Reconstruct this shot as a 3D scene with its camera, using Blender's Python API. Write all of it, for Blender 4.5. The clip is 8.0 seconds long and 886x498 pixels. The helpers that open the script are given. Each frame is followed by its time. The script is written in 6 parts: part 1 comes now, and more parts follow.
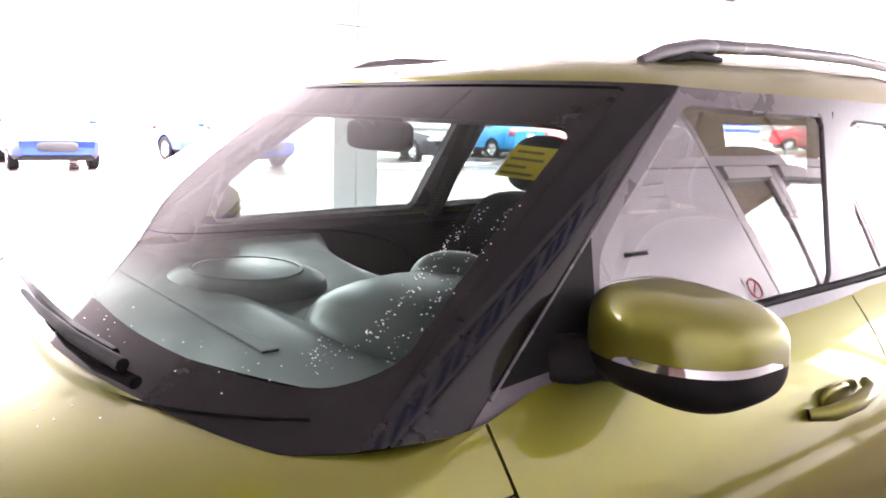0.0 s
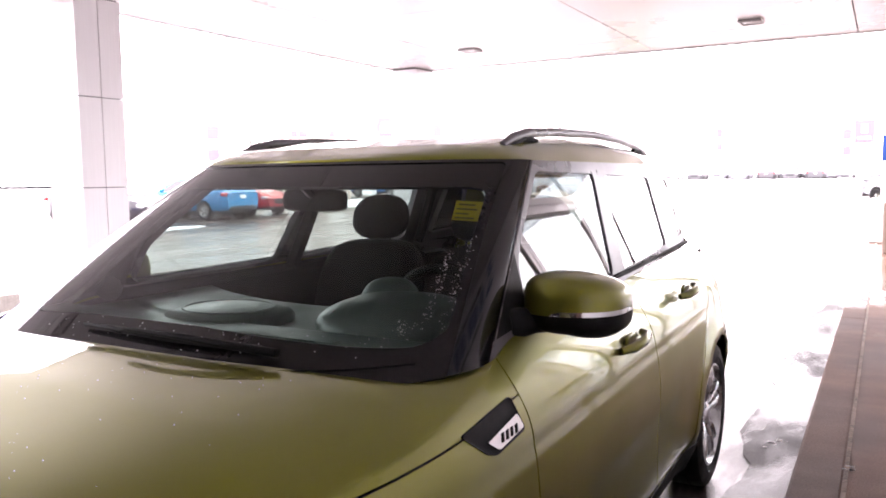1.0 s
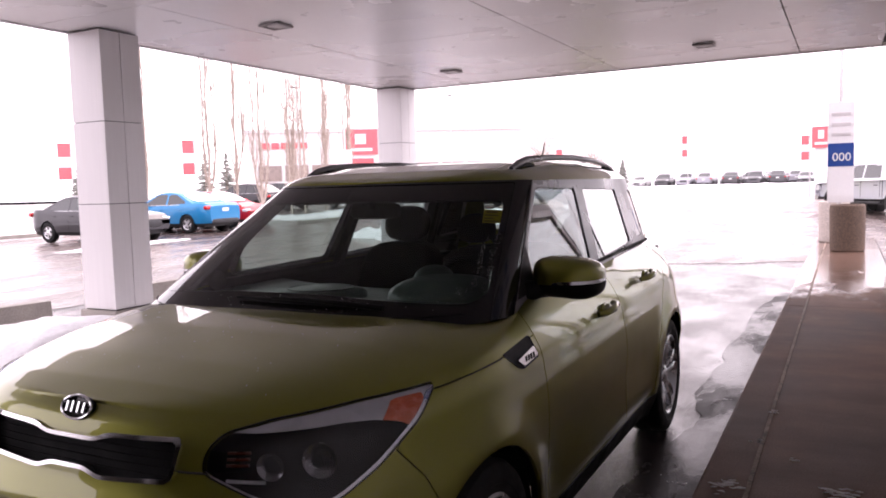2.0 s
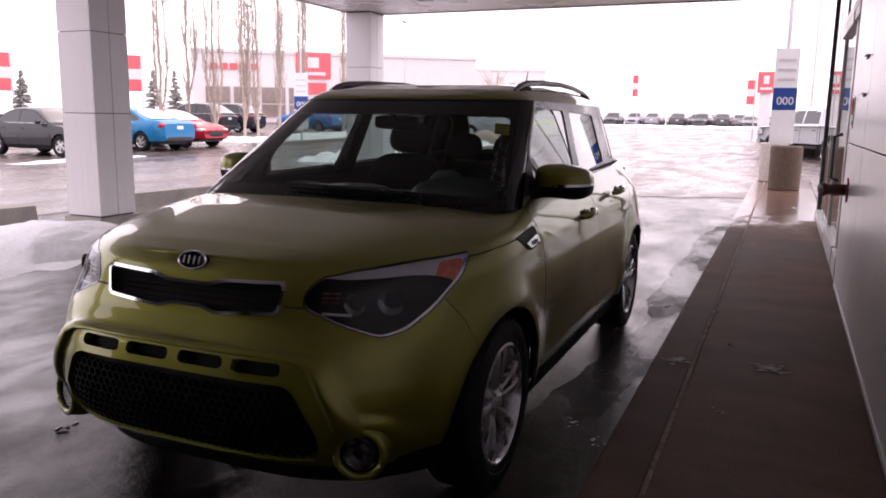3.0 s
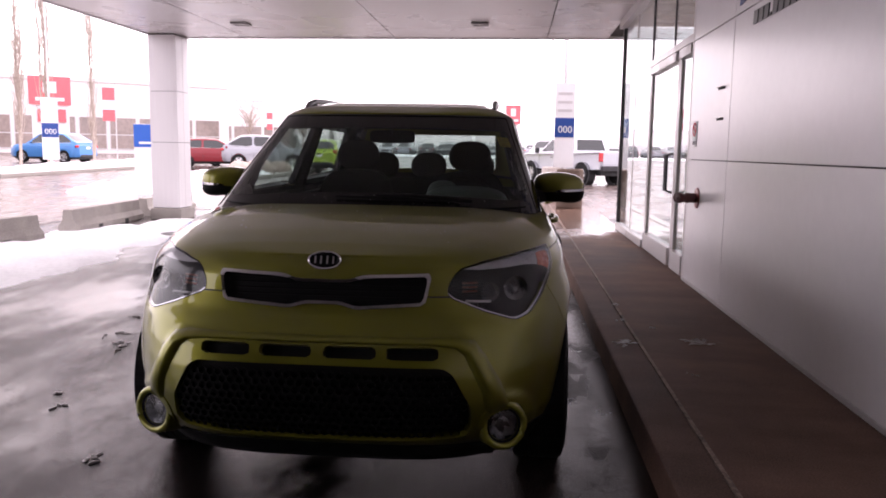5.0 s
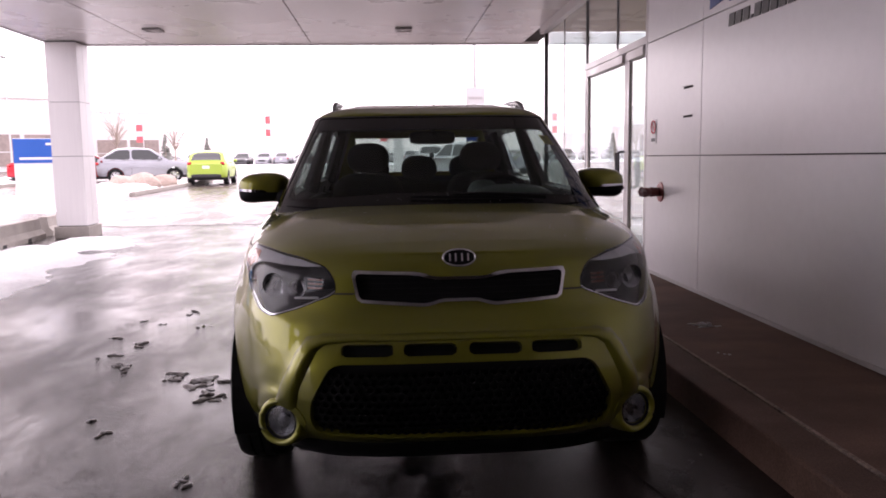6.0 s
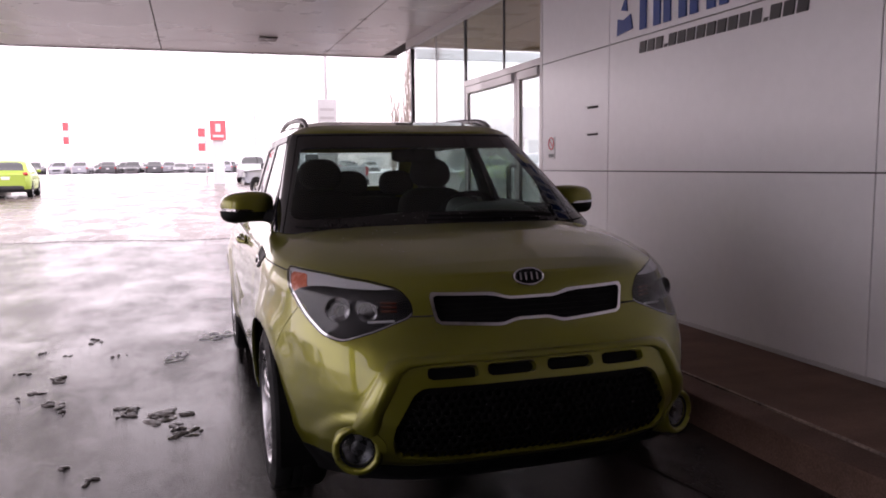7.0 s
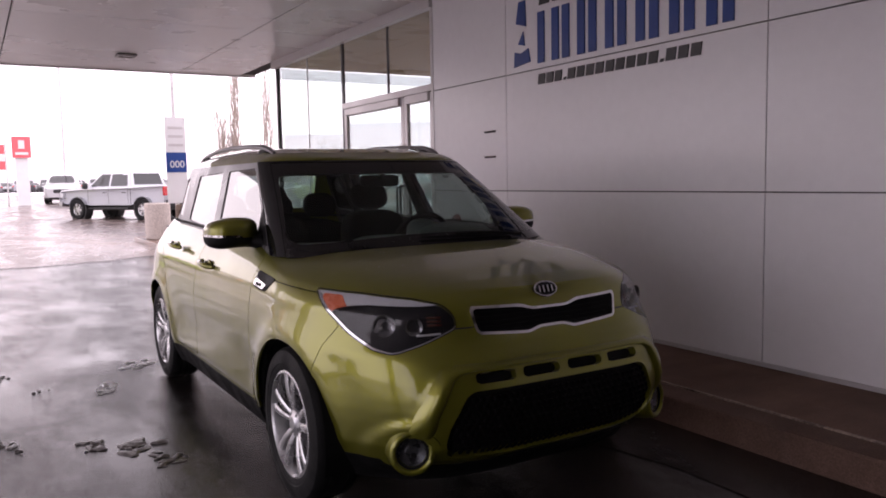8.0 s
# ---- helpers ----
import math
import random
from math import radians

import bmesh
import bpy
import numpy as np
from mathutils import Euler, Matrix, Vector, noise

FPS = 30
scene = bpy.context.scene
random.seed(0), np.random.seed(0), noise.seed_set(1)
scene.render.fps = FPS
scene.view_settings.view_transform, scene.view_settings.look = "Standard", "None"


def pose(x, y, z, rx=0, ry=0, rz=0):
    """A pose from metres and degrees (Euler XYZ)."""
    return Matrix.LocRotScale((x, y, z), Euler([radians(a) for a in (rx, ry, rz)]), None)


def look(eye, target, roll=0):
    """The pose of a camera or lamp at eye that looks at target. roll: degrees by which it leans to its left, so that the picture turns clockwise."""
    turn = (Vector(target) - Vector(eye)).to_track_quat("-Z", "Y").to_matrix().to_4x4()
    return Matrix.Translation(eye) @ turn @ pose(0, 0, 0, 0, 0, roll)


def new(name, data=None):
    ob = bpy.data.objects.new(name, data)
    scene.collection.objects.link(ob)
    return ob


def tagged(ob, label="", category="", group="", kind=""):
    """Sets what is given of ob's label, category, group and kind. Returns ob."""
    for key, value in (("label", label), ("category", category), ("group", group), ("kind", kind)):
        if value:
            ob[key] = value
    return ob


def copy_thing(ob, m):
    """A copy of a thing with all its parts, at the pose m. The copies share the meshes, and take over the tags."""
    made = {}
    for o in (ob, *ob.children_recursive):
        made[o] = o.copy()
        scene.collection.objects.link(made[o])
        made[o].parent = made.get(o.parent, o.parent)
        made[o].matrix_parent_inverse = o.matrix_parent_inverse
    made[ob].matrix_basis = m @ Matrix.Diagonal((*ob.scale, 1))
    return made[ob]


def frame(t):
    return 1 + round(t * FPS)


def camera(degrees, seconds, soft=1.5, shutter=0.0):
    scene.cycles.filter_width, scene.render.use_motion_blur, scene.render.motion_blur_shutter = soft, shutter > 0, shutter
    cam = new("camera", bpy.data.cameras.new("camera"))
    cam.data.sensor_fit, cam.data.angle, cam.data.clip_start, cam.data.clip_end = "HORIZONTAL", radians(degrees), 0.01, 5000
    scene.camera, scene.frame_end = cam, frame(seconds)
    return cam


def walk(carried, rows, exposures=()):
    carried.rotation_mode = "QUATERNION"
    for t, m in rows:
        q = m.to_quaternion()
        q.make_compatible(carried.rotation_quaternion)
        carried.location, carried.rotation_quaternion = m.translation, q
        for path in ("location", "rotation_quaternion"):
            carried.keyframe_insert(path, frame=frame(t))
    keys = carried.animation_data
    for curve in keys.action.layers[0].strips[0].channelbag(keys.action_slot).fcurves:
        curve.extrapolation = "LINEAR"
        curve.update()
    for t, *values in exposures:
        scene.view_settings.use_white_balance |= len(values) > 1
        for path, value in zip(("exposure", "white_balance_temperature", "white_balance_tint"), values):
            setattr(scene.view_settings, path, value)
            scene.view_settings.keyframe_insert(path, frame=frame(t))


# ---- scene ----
cam = camera(59.4, 8.0, soft=1.8)
PATH = [
    (0, (0.676, -1.477, 1.411), (1.907, 0.063, 1.075), 1.9),
    (0.5, (0.266, -1.479, 1.4), (1.809, -0.227, 1.178), 2.2),
    (1, (-0.227, -1.526, 1.431), (1.504, -0.541, 1.247), -0.7),
    (1.2, (-0.458, -1.568, 1.438), (1.315, -0.661, 1.244), -2.5),
    (2.3, (-1.364, -1.806, 1.467), (0.411, -0.894, 1.322), -1.0),
    (2.5, (-1.521, -1.787, 1.444), (0.294, -0.971, 1.244), -0.5),
    (3, (-1.809, -1.768, 1.397), (-0.001, -0.981, 1.06), 0.9),
    (3.5, (-2.057, -1.693, 1.386), (-0.225, -0.974, 1.03), 0.9),
    (4, (-2.256, -1.484, 1.391), (-0.334, -1.011, 1.102), -0.6),
    (4.5, (-2.361, -1.124, 1.361), (-0.412, -0.78, 1.075), 1.1),
    (4.7, (-2.383, -0.924, 1.333), (-0.421, -0.651, 1.06), 0.8),
    (5.8, (-2.525, 0.05, 1.254), (-0.539, -0.015, 1.022), 0.4),
    (6, (-2.473, 0.241, 1.258), (-0.491, 0.102, 1.025), -0.8),
    (6.5, (-2.383, 0.705, 1.295), (-0.408, 0.427, 1.143), -0.1),
    (7, (-2.333, 1.126, 1.309), (-0.44, 0.517, 1.096), -0.6),
    (7.5, (-2.291, 1.527, 1.351), (-0.477, 0.696, 1.225), -0.4),
    (8, (-2.293, 1.974, 1.367), (-0.588, 0.945, 1.188), -1.1),
]
EXPOSURES = [(0.0, 3.75, 6500, 24), (0.5, 3.2, 6500, 24), (1.0, 2.56, 6500, 24), (1.3, 1.9, 6500, 26), (2.3, 0.66, 6500, 28), (2.6, 0.47, 6500, 28), (3.2, 0.42, 6500, 28), (4.0, 0.72, 6500, 28), (4.5, 0.88, 6500, 28), (6.5, 0.78, 6500, 28), (8.0, 0.56, 6500, 28)]
walk(cam, [(t, look(eye, target, roll)) for t, eye, target, roll in PATH], EXPOSURES)

# world, sun and light: overcast winter day, open canopy beside a showroom
world = bpy.data.worlds.new("overcast_sky")
scene.world = world
world.use_nodes = True
wn, wl = world.node_tree.nodes, world.node_tree.links
sky = wn.new("ShaderNodeTexSky")
sky.sky_type = "NISHITA"
sky.sun_disc = False
sky.sun_elevation = radians(38)
sky.sun_rotation = radians(60)
sky.air_density, sky.dust_density, sky.ozone_density = 1.0, 4.0, 0.6
cloud = wn.new("ShaderNodeMix")
cloud.data_type = "RGBA"
cloud.inputs["Factor"].default_value = 0.82
cloud.inputs["B"].default_value = (15.5, 15.0, 15.2, 1)
wl.new(sky.outputs["Color"], cloud.inputs["A"])
wl.new(cloud.outputs["Result"], wn["Background"].inputs["Color"])
wn["Background"].inputs["Strength"].default_value = 0.12
sun = new("sun", bpy.data.lights.new("sun", "SUN"))
sun.data.energy, sun.data.angle, sun.data.color = 0.9, radians(25), (1.0, 0.97, 0.94)
sun.matrix_world = look((0, 0, 30), (-14, 22, 0))


# ---- materials
def nodes_of(name):
    m = bpy.data.materials.new(name)
    m.use_nodes = True
    return m, m.node_tree.nodes, m.node_tree.links, m.node_tree.nodes["Principled BSDF"]


def surface(name, color, rough=0.5, metal=0.0, vary=0.12, scale=3.0, fine=60.0, bump=0.0, coat=0.0, rough_vary=0.1, spec=0.5, stretch=(1, 1, 1)):
    """A plain surface with a coarse and a fine variation of colour and gloss, and a fine relief."""
    m, n, l, b = nodes_of(name)
    tc = n.new("ShaderNodeTexCoord")
    mp = n.new("ShaderNodeMapping")
    mp.inputs["Scale"].default_value = stretch
    l.new(tc.outputs["Object"], mp.inputs["Vector"])
    big, small = n.new("ShaderNodeTexNoise"), n.new("ShaderNodeTexNoise")
    for t, s in ((big, scale), (small, fine)):
        t.inputs["Scale"].default_value, t.inputs["Detail"].default_value = s, 5
        l.new(mp.outputs[0], t.inputs["Vector"])
    add = n.new("ShaderNodeMath")
    add.operation = "ADD"
    l.new(big.outputs[0], add.inputs[0]), l.new(small.outputs[0], add.inputs[1])
    ramp = n.new("ShaderNodeMapRange")
    ramp.inputs["From Min"].default_value, ramp.inputs["From Max"].default_value = 0.7, 1.3
    ramp.inputs["To Min"].default_value, ramp.inputs["To Max"].default_value = 1 - vary, 1 + vary
    l.new(add.outputs[0], ramp.inputs["Value"])
    mul = n.new("ShaderNodeMix")
    mul.data_type, mul.blend_type = "RGBA", "MULTIPLY"
    mul.inputs["Factor"].default_value = 1
    mul.inputs["A"].default_value = (*color, 1)
    l.new(ramp.outputs[0], mul.inputs["B"])
    l.new(mul.outputs["Result"], b.inputs["Base Color"])
    rr = n.new("ShaderNodeMapRange")
    rr.inputs["From Min"].default_value, rr.inputs["From Max"].default_value = 0.35, 0.65
    rr.inputs["To Min"].default_value, rr.inputs["To Max"].default_value = max(0.02, rough - rough_vary), min(1, rough + rough_vary)
    l.new(big.outputs[0], rr.inputs["Value"]), l.new(rr.outputs[0], b.inputs["Roughness"])
    b.inputs["Metallic"].default_value = metal
    b.inputs["Coat Weight"].default_value, b.inputs["Coat Roughness"].default_value = coat, 0.012
    b.inputs["Specular IOR Level"].default_value = spec
    if bump:
        bp = n.new("ShaderNodeBump")
        bp.inputs["Strength"].default_value, bp.inputs["Distance"].default_value = bump, 0.01
        l.new(small.outputs[0], bp.inputs["Height"]), l.new(bp.outputs[0], b.inputs["Normal"])
    return m


def glass(name, tint, extra=0.0, rough=0.0):
    """A thin pane: tinted and clear, with its gloss by Fresnel."""
    m, n, l, b = nodes_of(name)
    n.remove(b)
    tr, gl, mix, lw = (n.new(k) for k in ("ShaderNodeBsdfTransparent", "ShaderNodeBsdfGlossy", "ShaderNodeMixShader", "ShaderNodeLayerWeight"))
    tr.inputs["Color"].default_value = (*tint, 1)
    gl.inputs["Roughness"].default_value = rough
    lw.inputs["Blend"].default_value = 0.5
    five, sca = n.new("ShaderNodeMath"), n.new("ShaderNodeMath")
    five.operation, sca.operation = "POWER", "MULTIPLY_ADD"
    five.inputs[1].default_value = 4.6
    sca.inputs[1].default_value, sca.inputs[2].default_value = 0.95 - extra, 0.05 + extra
    l.new(lw.outputs["Facing"], five.inputs[0]), l.new(five.outputs[0], sca.inputs[0])
    l.new(sca.outputs[0], mix.inputs[0]), l.new(tr.outputs[0], mix.inputs[1]), l.new(gl.outputs[0], mix.inputs[2])
    l.new(mix.outputs[0], n["Material Output"].inputs["Surface"])
    return m


def wet_asphalt(name, dark, pale, low, high, rough_wet, rough_dry, spec_wet, spec_dry, wet_bump=0.45):
    """Wet asphalt with puddles of high gloss, pale salted tracks and grit."""
    m, n, l, b = nodes_of(name)
    tc = n.new("ShaderNodeTexCoord")

    def tex(scale, detail, stretch=(1, 1, 1), rough=0.55):
        mp = n.new("ShaderNodeMapping")
        mp.inputs["Scale"].default_value = stretch
        t = n.new("ShaderNodeTexNoise")
        t.inputs["Scale"].default_value, t.inputs["Detail"].default_value, t.inputs["Roughness"].default_value = scale, detail, rough
        l.new(tc.outputs["Object"], mp.inputs["Vector"]), l.new(mp.outputs[0], t.inputs["Vector"])
        return t.outputs[0]

    def ramp(v, a, c, lo, hi):
        r = n.new("ShaderNodeMapRange")
        r.inputs["From Min"].default_value, r.inputs["From Max"].default_value = a, c
        r.inputs["To Min"].default_value, r.inputs["To Max"].default_value = lo, hi
        l.new(v, r.inputs["Value"])
        return r.outputs[0]

    pools, tracks, grit, streak = tex(0.9, 8, (0.7, 1.4, 1), 0.66), tex(0.25, 3, (0.35, 1.6, 1)), tex(140, 2), tex(2.2, 6, (0.4, 1.5, 1))
    ripple = tex(9, 5, (0.6, 1.3, 1), 0.6)
    mixc = n.new("ShaderNodeMix")
    mixc.data_type = "RGBA"
    mixc.inputs["A"].default_value, mixc.inputs["B"].default_value = (*dark, 1), (*pale, 1)
    l.new(ramp(tracks, low, high, 0, 1), mixc.inputs["Factor"])
    gm = n.new("ShaderNodeMix")
    gm.data_type, gm.blend_type = "RGBA", "MULTIPLY"
    gm.inputs["Factor"].default_value = 1
    l.new(mixc.outputs["Result"], gm.inputs["A"]), l.new(ramp(grit, 0.3, 0.7, 0.55, 1.45), gm.inputs["B"])
    l.new(gm.outputs["Result"], b.inputs["Base Color"])
    rough = n.new("ShaderNodeMath")
    rough.operation = "ADD"
    l.new(ramp(pools, 0.44, 0.60, rough_wet, rough_dry), rough.inputs[0]), l.new(ramp(streak, 0.35, 0.75, -0.02, 0.06), rough.inputs[1])
    l.new(rough.outputs[0], b.inputs["Roughness"])
    b.inputs["IOR"].default_value = 1.42
    l.new(ramp(pools, 0.45, 0.58, spec_wet, spec_dry), b.inputs["Specular IOR Level"])
    bump = n.new("ShaderNodeBump")
    bump.inputs["Distance"].default_value = 0.006
    l.new(ramp(pools, 0.38, 0.62, wet_bump * 0.25, wet_bump), bump.inputs["Strength"])
    swell = n.new("ShaderNodeBump")
    swell.inputs["Distance"].default_value = 0.02
    l.new(ramp(pools, 0.42, 0.60, 0.04, 0.20), swell.inputs["Strength"])
    l.new(ripple, swell.inputs["Height"]), l.new(swell.outputs[0], bump.inputs["Normal"])
    l.new(grit, bump.inputs["Height"]), l.new(bump.outputs[0], b.inputs["Normal"])
    return m


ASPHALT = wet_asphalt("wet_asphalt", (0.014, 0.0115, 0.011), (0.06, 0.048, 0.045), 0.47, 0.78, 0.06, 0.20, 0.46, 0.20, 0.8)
# Kerb dirt, with the car's shade and dark reflection put into the colour.
GUTTER = wet_asphalt("dirty_shaded_gutter_asphalt", (0.016, 0.013, 0.012), (0.04, 0.032, 0.029), 0.47, 0.72, 0.09, 0.36, 0.13, 0.03, 0.7)
# Lot colour is paled to stand for open sky light past the canopy.
LOT = wet_asphalt("daylit_lot_asphalt", (0.075, 0.057, 0.052), (0.20, 0.158, 0.142), 0.36, 0.70, 0.18, 0.34, 0.30, 0.22, 0.5)


def damp_concrete(name, color, seed):
    """Brown damp concrete with stains and drag marks, soaked and glossy where rain and meltwater blow in past x = 8.5."""
    m, n, l, b = nodes_of(name)
    tc = n.new("ShaderNodeTexCoord")

    def tex(scale, detail, stretch):
        mp = n.new("ShaderNodeMapping")
        mp.inputs["Scale"].default_value = stretch
        mp.inputs["Location"].default_value = (seed, seed * 0.7, 0)
        t = n.new("ShaderNodeTexNoise")
        t.inputs["Scale"].default_value, t.inputs["Detail"].default_value, t.inputs["Roughness"].default_value = scale, detail, 0.6
        l.new(tc.outputs["Object"], mp.inputs["Vector"]), l.new(mp.outputs[0], t.inputs["Vector"])
        return t.outputs[0]

    def ramp(v, a, c, lo, hi):
        r = n.new("ShaderNodeMapRange")
        r.inputs["From Min"].default_value, r.inputs["From Max"].default_value = a, c
        r.inputs["To Min"].default_value, r.inputs["To Max"].default_value = lo, hi
        l.new(v, r.inputs["Value"])
        return r.outputs[0]

    def op(kind, a, c):
        q = n.new("ShaderNodeMath")
        q.operation = kind
        for i, v in enumerate((a, c)):
            if isinstance(v, (int, float)):
                q.inputs[i].default_value = v
            else:
                l.new(v, q.inputs[i])
        return q.outputs[0]

    stains, drags, grit, edge = tex(1.1, 6, (1, 1, 1)), tex(1.6, 5, (2.2, 0.5, 1)), tex(120, 2, (1, 1, 1)), tex(0.9, 4, (1, 2.5, 1))
    tone = op("MULTIPLY", op("MULTIPLY", ramp(stains, 0.3, 0.7, 0.62, 1.38), ramp(drags, 0.3, 0.7, 0.80, 1.22)), ramp(grit, 0.3, 0.7, 0.78, 1.22))
    mul = n.new("ShaderNodeMix")
    mul.data_type, mul.blend_type = "RGBA", "MULTIPLY"
    mul.inputs["Factor"].default_value = 1
    mul.inputs["A"].default_value = (*color, 1)
    l.new(tone, mul.inputs["B"]), l.new(mul.outputs["Result"], b.inputs["Base Color"])
    axes = n.new("ShaderNodeSeparateXYZ")
    l.new(tc.outputs["Object"], axes.inputs[0])
    wet = ramp(op("ADD", ramp(axes.outputs["X"], 7.6, 9.4, 0.0, 1.0), op("MULTIPLY", op("SUBTRACT", edge, 0.5), 2.2)), 0.35, 0.75, 0.0, 1.0)
    l.new(op("ADD", ramp(wet, 0, 1, 0.68, 0.16), ramp(stains, 0.3, 0.7, -0.07, 0.07)), b.inputs["Roughness"])
    l.new(ramp(wet, 0, 1, 0.09, 0.5), b.inputs["Specular IOR Level"])
    bp = n.new("ShaderNodeBump")
    bp.inputs["Distance"].default_value = 0.006
    l.new(ramp(wet, 0, 1, 0.35, 0.08), bp.inputs["Strength"])
    l.new(grit, bp.inputs["Height"]), l.new(bp.outputs[0], b.inputs["Normal"])
    return m


CONCRETE = damp_concrete("wet_concrete", (0.158, 0.097, 0.073), 3.0)
KERB = damp_concrete("kerb_concrete", (0.138, 0.086, 0.066), 8.0)
BARRIER = surface("barrier_concrete", (0.33, 0.30, 0.27), 0.8, vary=0.22, scale=4, fine=60, bump=0.3)
PANEL = surface("white_wall_panel", (0.875, 0.86, 0.875), 0.24, vary=0.02, scale=1.1, fine=14, rough_vary=0.02)
SOFFIT = surface("soffit_panel", (0.82, 0.795, 0.795), 0.28, vary=0.015, scale=0.8, fine=9, rough_vary=0.015)
COLUMN = surface("column_panel", (0.76, 0.73, 0.73), 0.35, vary=0.04, scale=1.5, fine=55, bump=0.12, stretch=(1, 1, 0.02))
JOINT = surface("dark_joint", (0.03, 0.028, 0.028), 0.8)
ALU = surface("brushed_aluminium", (0.62, 0.60, 0.60), 0.38, metal=0.35, vary=0.06, scale=3, fine=90)
DARKALU = surface("dark_frame_metal", (0.10, 0.10, 0.105), 0.4, metal=0.5)
SNOW = surface("old_snow", (0.90, 0.90, 0.91), 0.75, vary=0.10, scale=2.2, fine=22, bump=0.6)
SLUSH = surface("dirty_slush", (0.13, 0.115, 0.11), 0.35, vary=0.3, scale=6, fine=60, bump=0.5)
GLASS = glass("window_pane", (0.86, 0.9, 0.9), 0.12)
TAN = surface("tan_plaster", (0.58, 0.41, 0.22), 0.8, vary=0.1)
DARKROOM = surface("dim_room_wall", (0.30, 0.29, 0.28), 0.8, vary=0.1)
BLUESIGN = surface("blue_vinyl", (0.012, 0.055, 0.25), 0.4, vary=0.06)
BLACKVINYL = surface("black_vinyl", (0.015, 0.015, 0.017), 0.4)
# Sign red is washed out to stand for haze on the far signs.
REDPAINT = surface("hazed_red_sign_paint", (0.82, 0.14, 0.16), 0.4, vary=0.06)
WHITEPAINT = surface("white_paint", (0.78, 0.77, 0.77), 0.45, vary=0.05)
STANDPIPE = surface("dull_red_cast_iron", (0.085, 0.012, 0.012), 0.45, vary=0.2, scale=20, fine=90)
# Bark, needles, far cladding and panes are paled to paint in distance haze.
BARK = surface("hazed_grey_bark", (0.42, 0.35, 0.30), 0.9, vary=0.3, scale=8, fine=60, bump=0.5)
SPRUCE = surface("hazed_spruce_needles", (0.27, 0.275, 0.25), 0.8, vary=0.3, scale=9, fine=50)
FACADE = surface("hazed_pale_cladding", (0.84, 0.78, 0.76), 0.7, vary=0.06, scale=0.3, fine=4)
FARGLASS = surface("hazed_window_glass", (0.30, 0.24, 0.215), 0.1, vary=0.2, scale=0.4, fine=3)
AGGREGATE = surface("exposed_aggregate", (0.135, 0.092, 0.068), 0.85, vary=0.55, scale=45, fine=120, bump=0.8)
SEALANT = surface("worn_joint_sealant", (0.26, 0.20, 0.165), 0.8, vary=0.6, scale=9, fine=60, bump=0.3, spec=0.2)
ROCK = surface("boulder_rock", (0.42, 0.33, 0.28), 0.85, vary=0.3, scale=3, fine=25, bump=0.6)


# ---- mesh helpers
def part(name, bm, material, parent=None, label="", smooth=0.0):
    """Links a bmesh as one mesh object; smooth: degrees up to which edges are shaded round."""
    me = bpy.data.meshes.new(name)
    bmesh.ops.recalc_face_normals(bm, faces=bm.faces)
    bm.to_mesh(me)
    bm.free()
    for m in material if isinstance(material, (list, tuple)) else (material,):
        me.materials.append(m)
    if smooth:
        me.polygons.foreach_set("use_smooth", [True] * len(me.polygons))
        me.set_sharp_from_angle(angle=radians(smooth))
    ob = new(name, me)
    ob.parent = parent
    return tagged(ob, label=label)


def thing(name, label, category, m=None, group="", kind=""):
    ob = new(name)
    ob.empty_display_size = 0.1
    ob.matrix_world = m or Matrix()
    return tagged(ob, label, category, group, kind)


def box(x0, x1, y0, y1, z0, z1, bevel=0.0, bm=None):
    bm = bm or bmesh.new()
    r = bmesh.ops.create_cube(bm, size=1, matrix=Matrix.Translation(((x0 + x1) / 2, (y0 + y1) / 2, (z0 + z1) / 2)) @ Matrix.Diagonal((x1 - x0, y1 - y0, z1 - z0, 1)))
    if bevel:
        es = list({e for v in r["verts"] for e in v.link_edges})
        bmesh.ops.bevel(bm, geom=es, offset=bevel, segments=2, profile=0.6, affect="EDGES")
    return bm


def tube(points, radii, sides=8, bm=None, caps=True):
    """A tube along points, with its radius at each."""
    bm = bm or bmesh.new()
    pts = [Vector(p) for p in points]
    if not isinstance(radii, (list, tuple)):
        radii = [radii] * len(pts)
    rings = []
    for i, p in enumerate(pts):
        d = (pts[min(i + 1, len(pts) - 1)] - pts[max(i - 1, 0)]).normalized()
        side = d.cross(Vector((0, 0, 1)) if abs(d.z) < 0.95 else Vector((1, 0, 0))).normalized()
        up = side.cross(d)
        rings.append([bm.verts.new(p + radii[i] * (math.cos(a) * side + math.sin(a) * up)) for a in (2 * math.pi * k / sides for k in range(sides))])
    for a, b in zip(rings, rings[1:]):
        for k in range(sides):
            bm.faces.new((a[k], a[(k + 1) % sides], b[(k + 1) % sides], b[k]))
    if caps:
        bm.faces.new(rings[0][::-1]), bm.faces.new(rings[-1])
    return bm


def lathe(profile, axis="z", steps=32, bm=None, m=None, caps=True):
    """Turns a profile of (radius, height) about an axis."""
    bm = bm or bmesh.new()
    m = m or Matrix()
    rings = []
    for r, h in profile:
        ring = []
        for k in range(steps):
            a = 2 * math.pi * k / steps
            c, s = r * math.cos(a), r * math.sin(a)
            ring.append(bm.verts.new(m @ Vector((c, s, h) if axis == "z" else (c, h, s))))
        rings.append(ring)
    for a, b in zip(rings, rings[1:]):
        for k in range(steps):
            bm.faces.new((a[k], a[(k + 1) % steps], b[(k + 1) % steps], b[k]))
    if caps:
        bm.faces.new(rings[0]), bm.faces.new(rings[-1])
    return bm


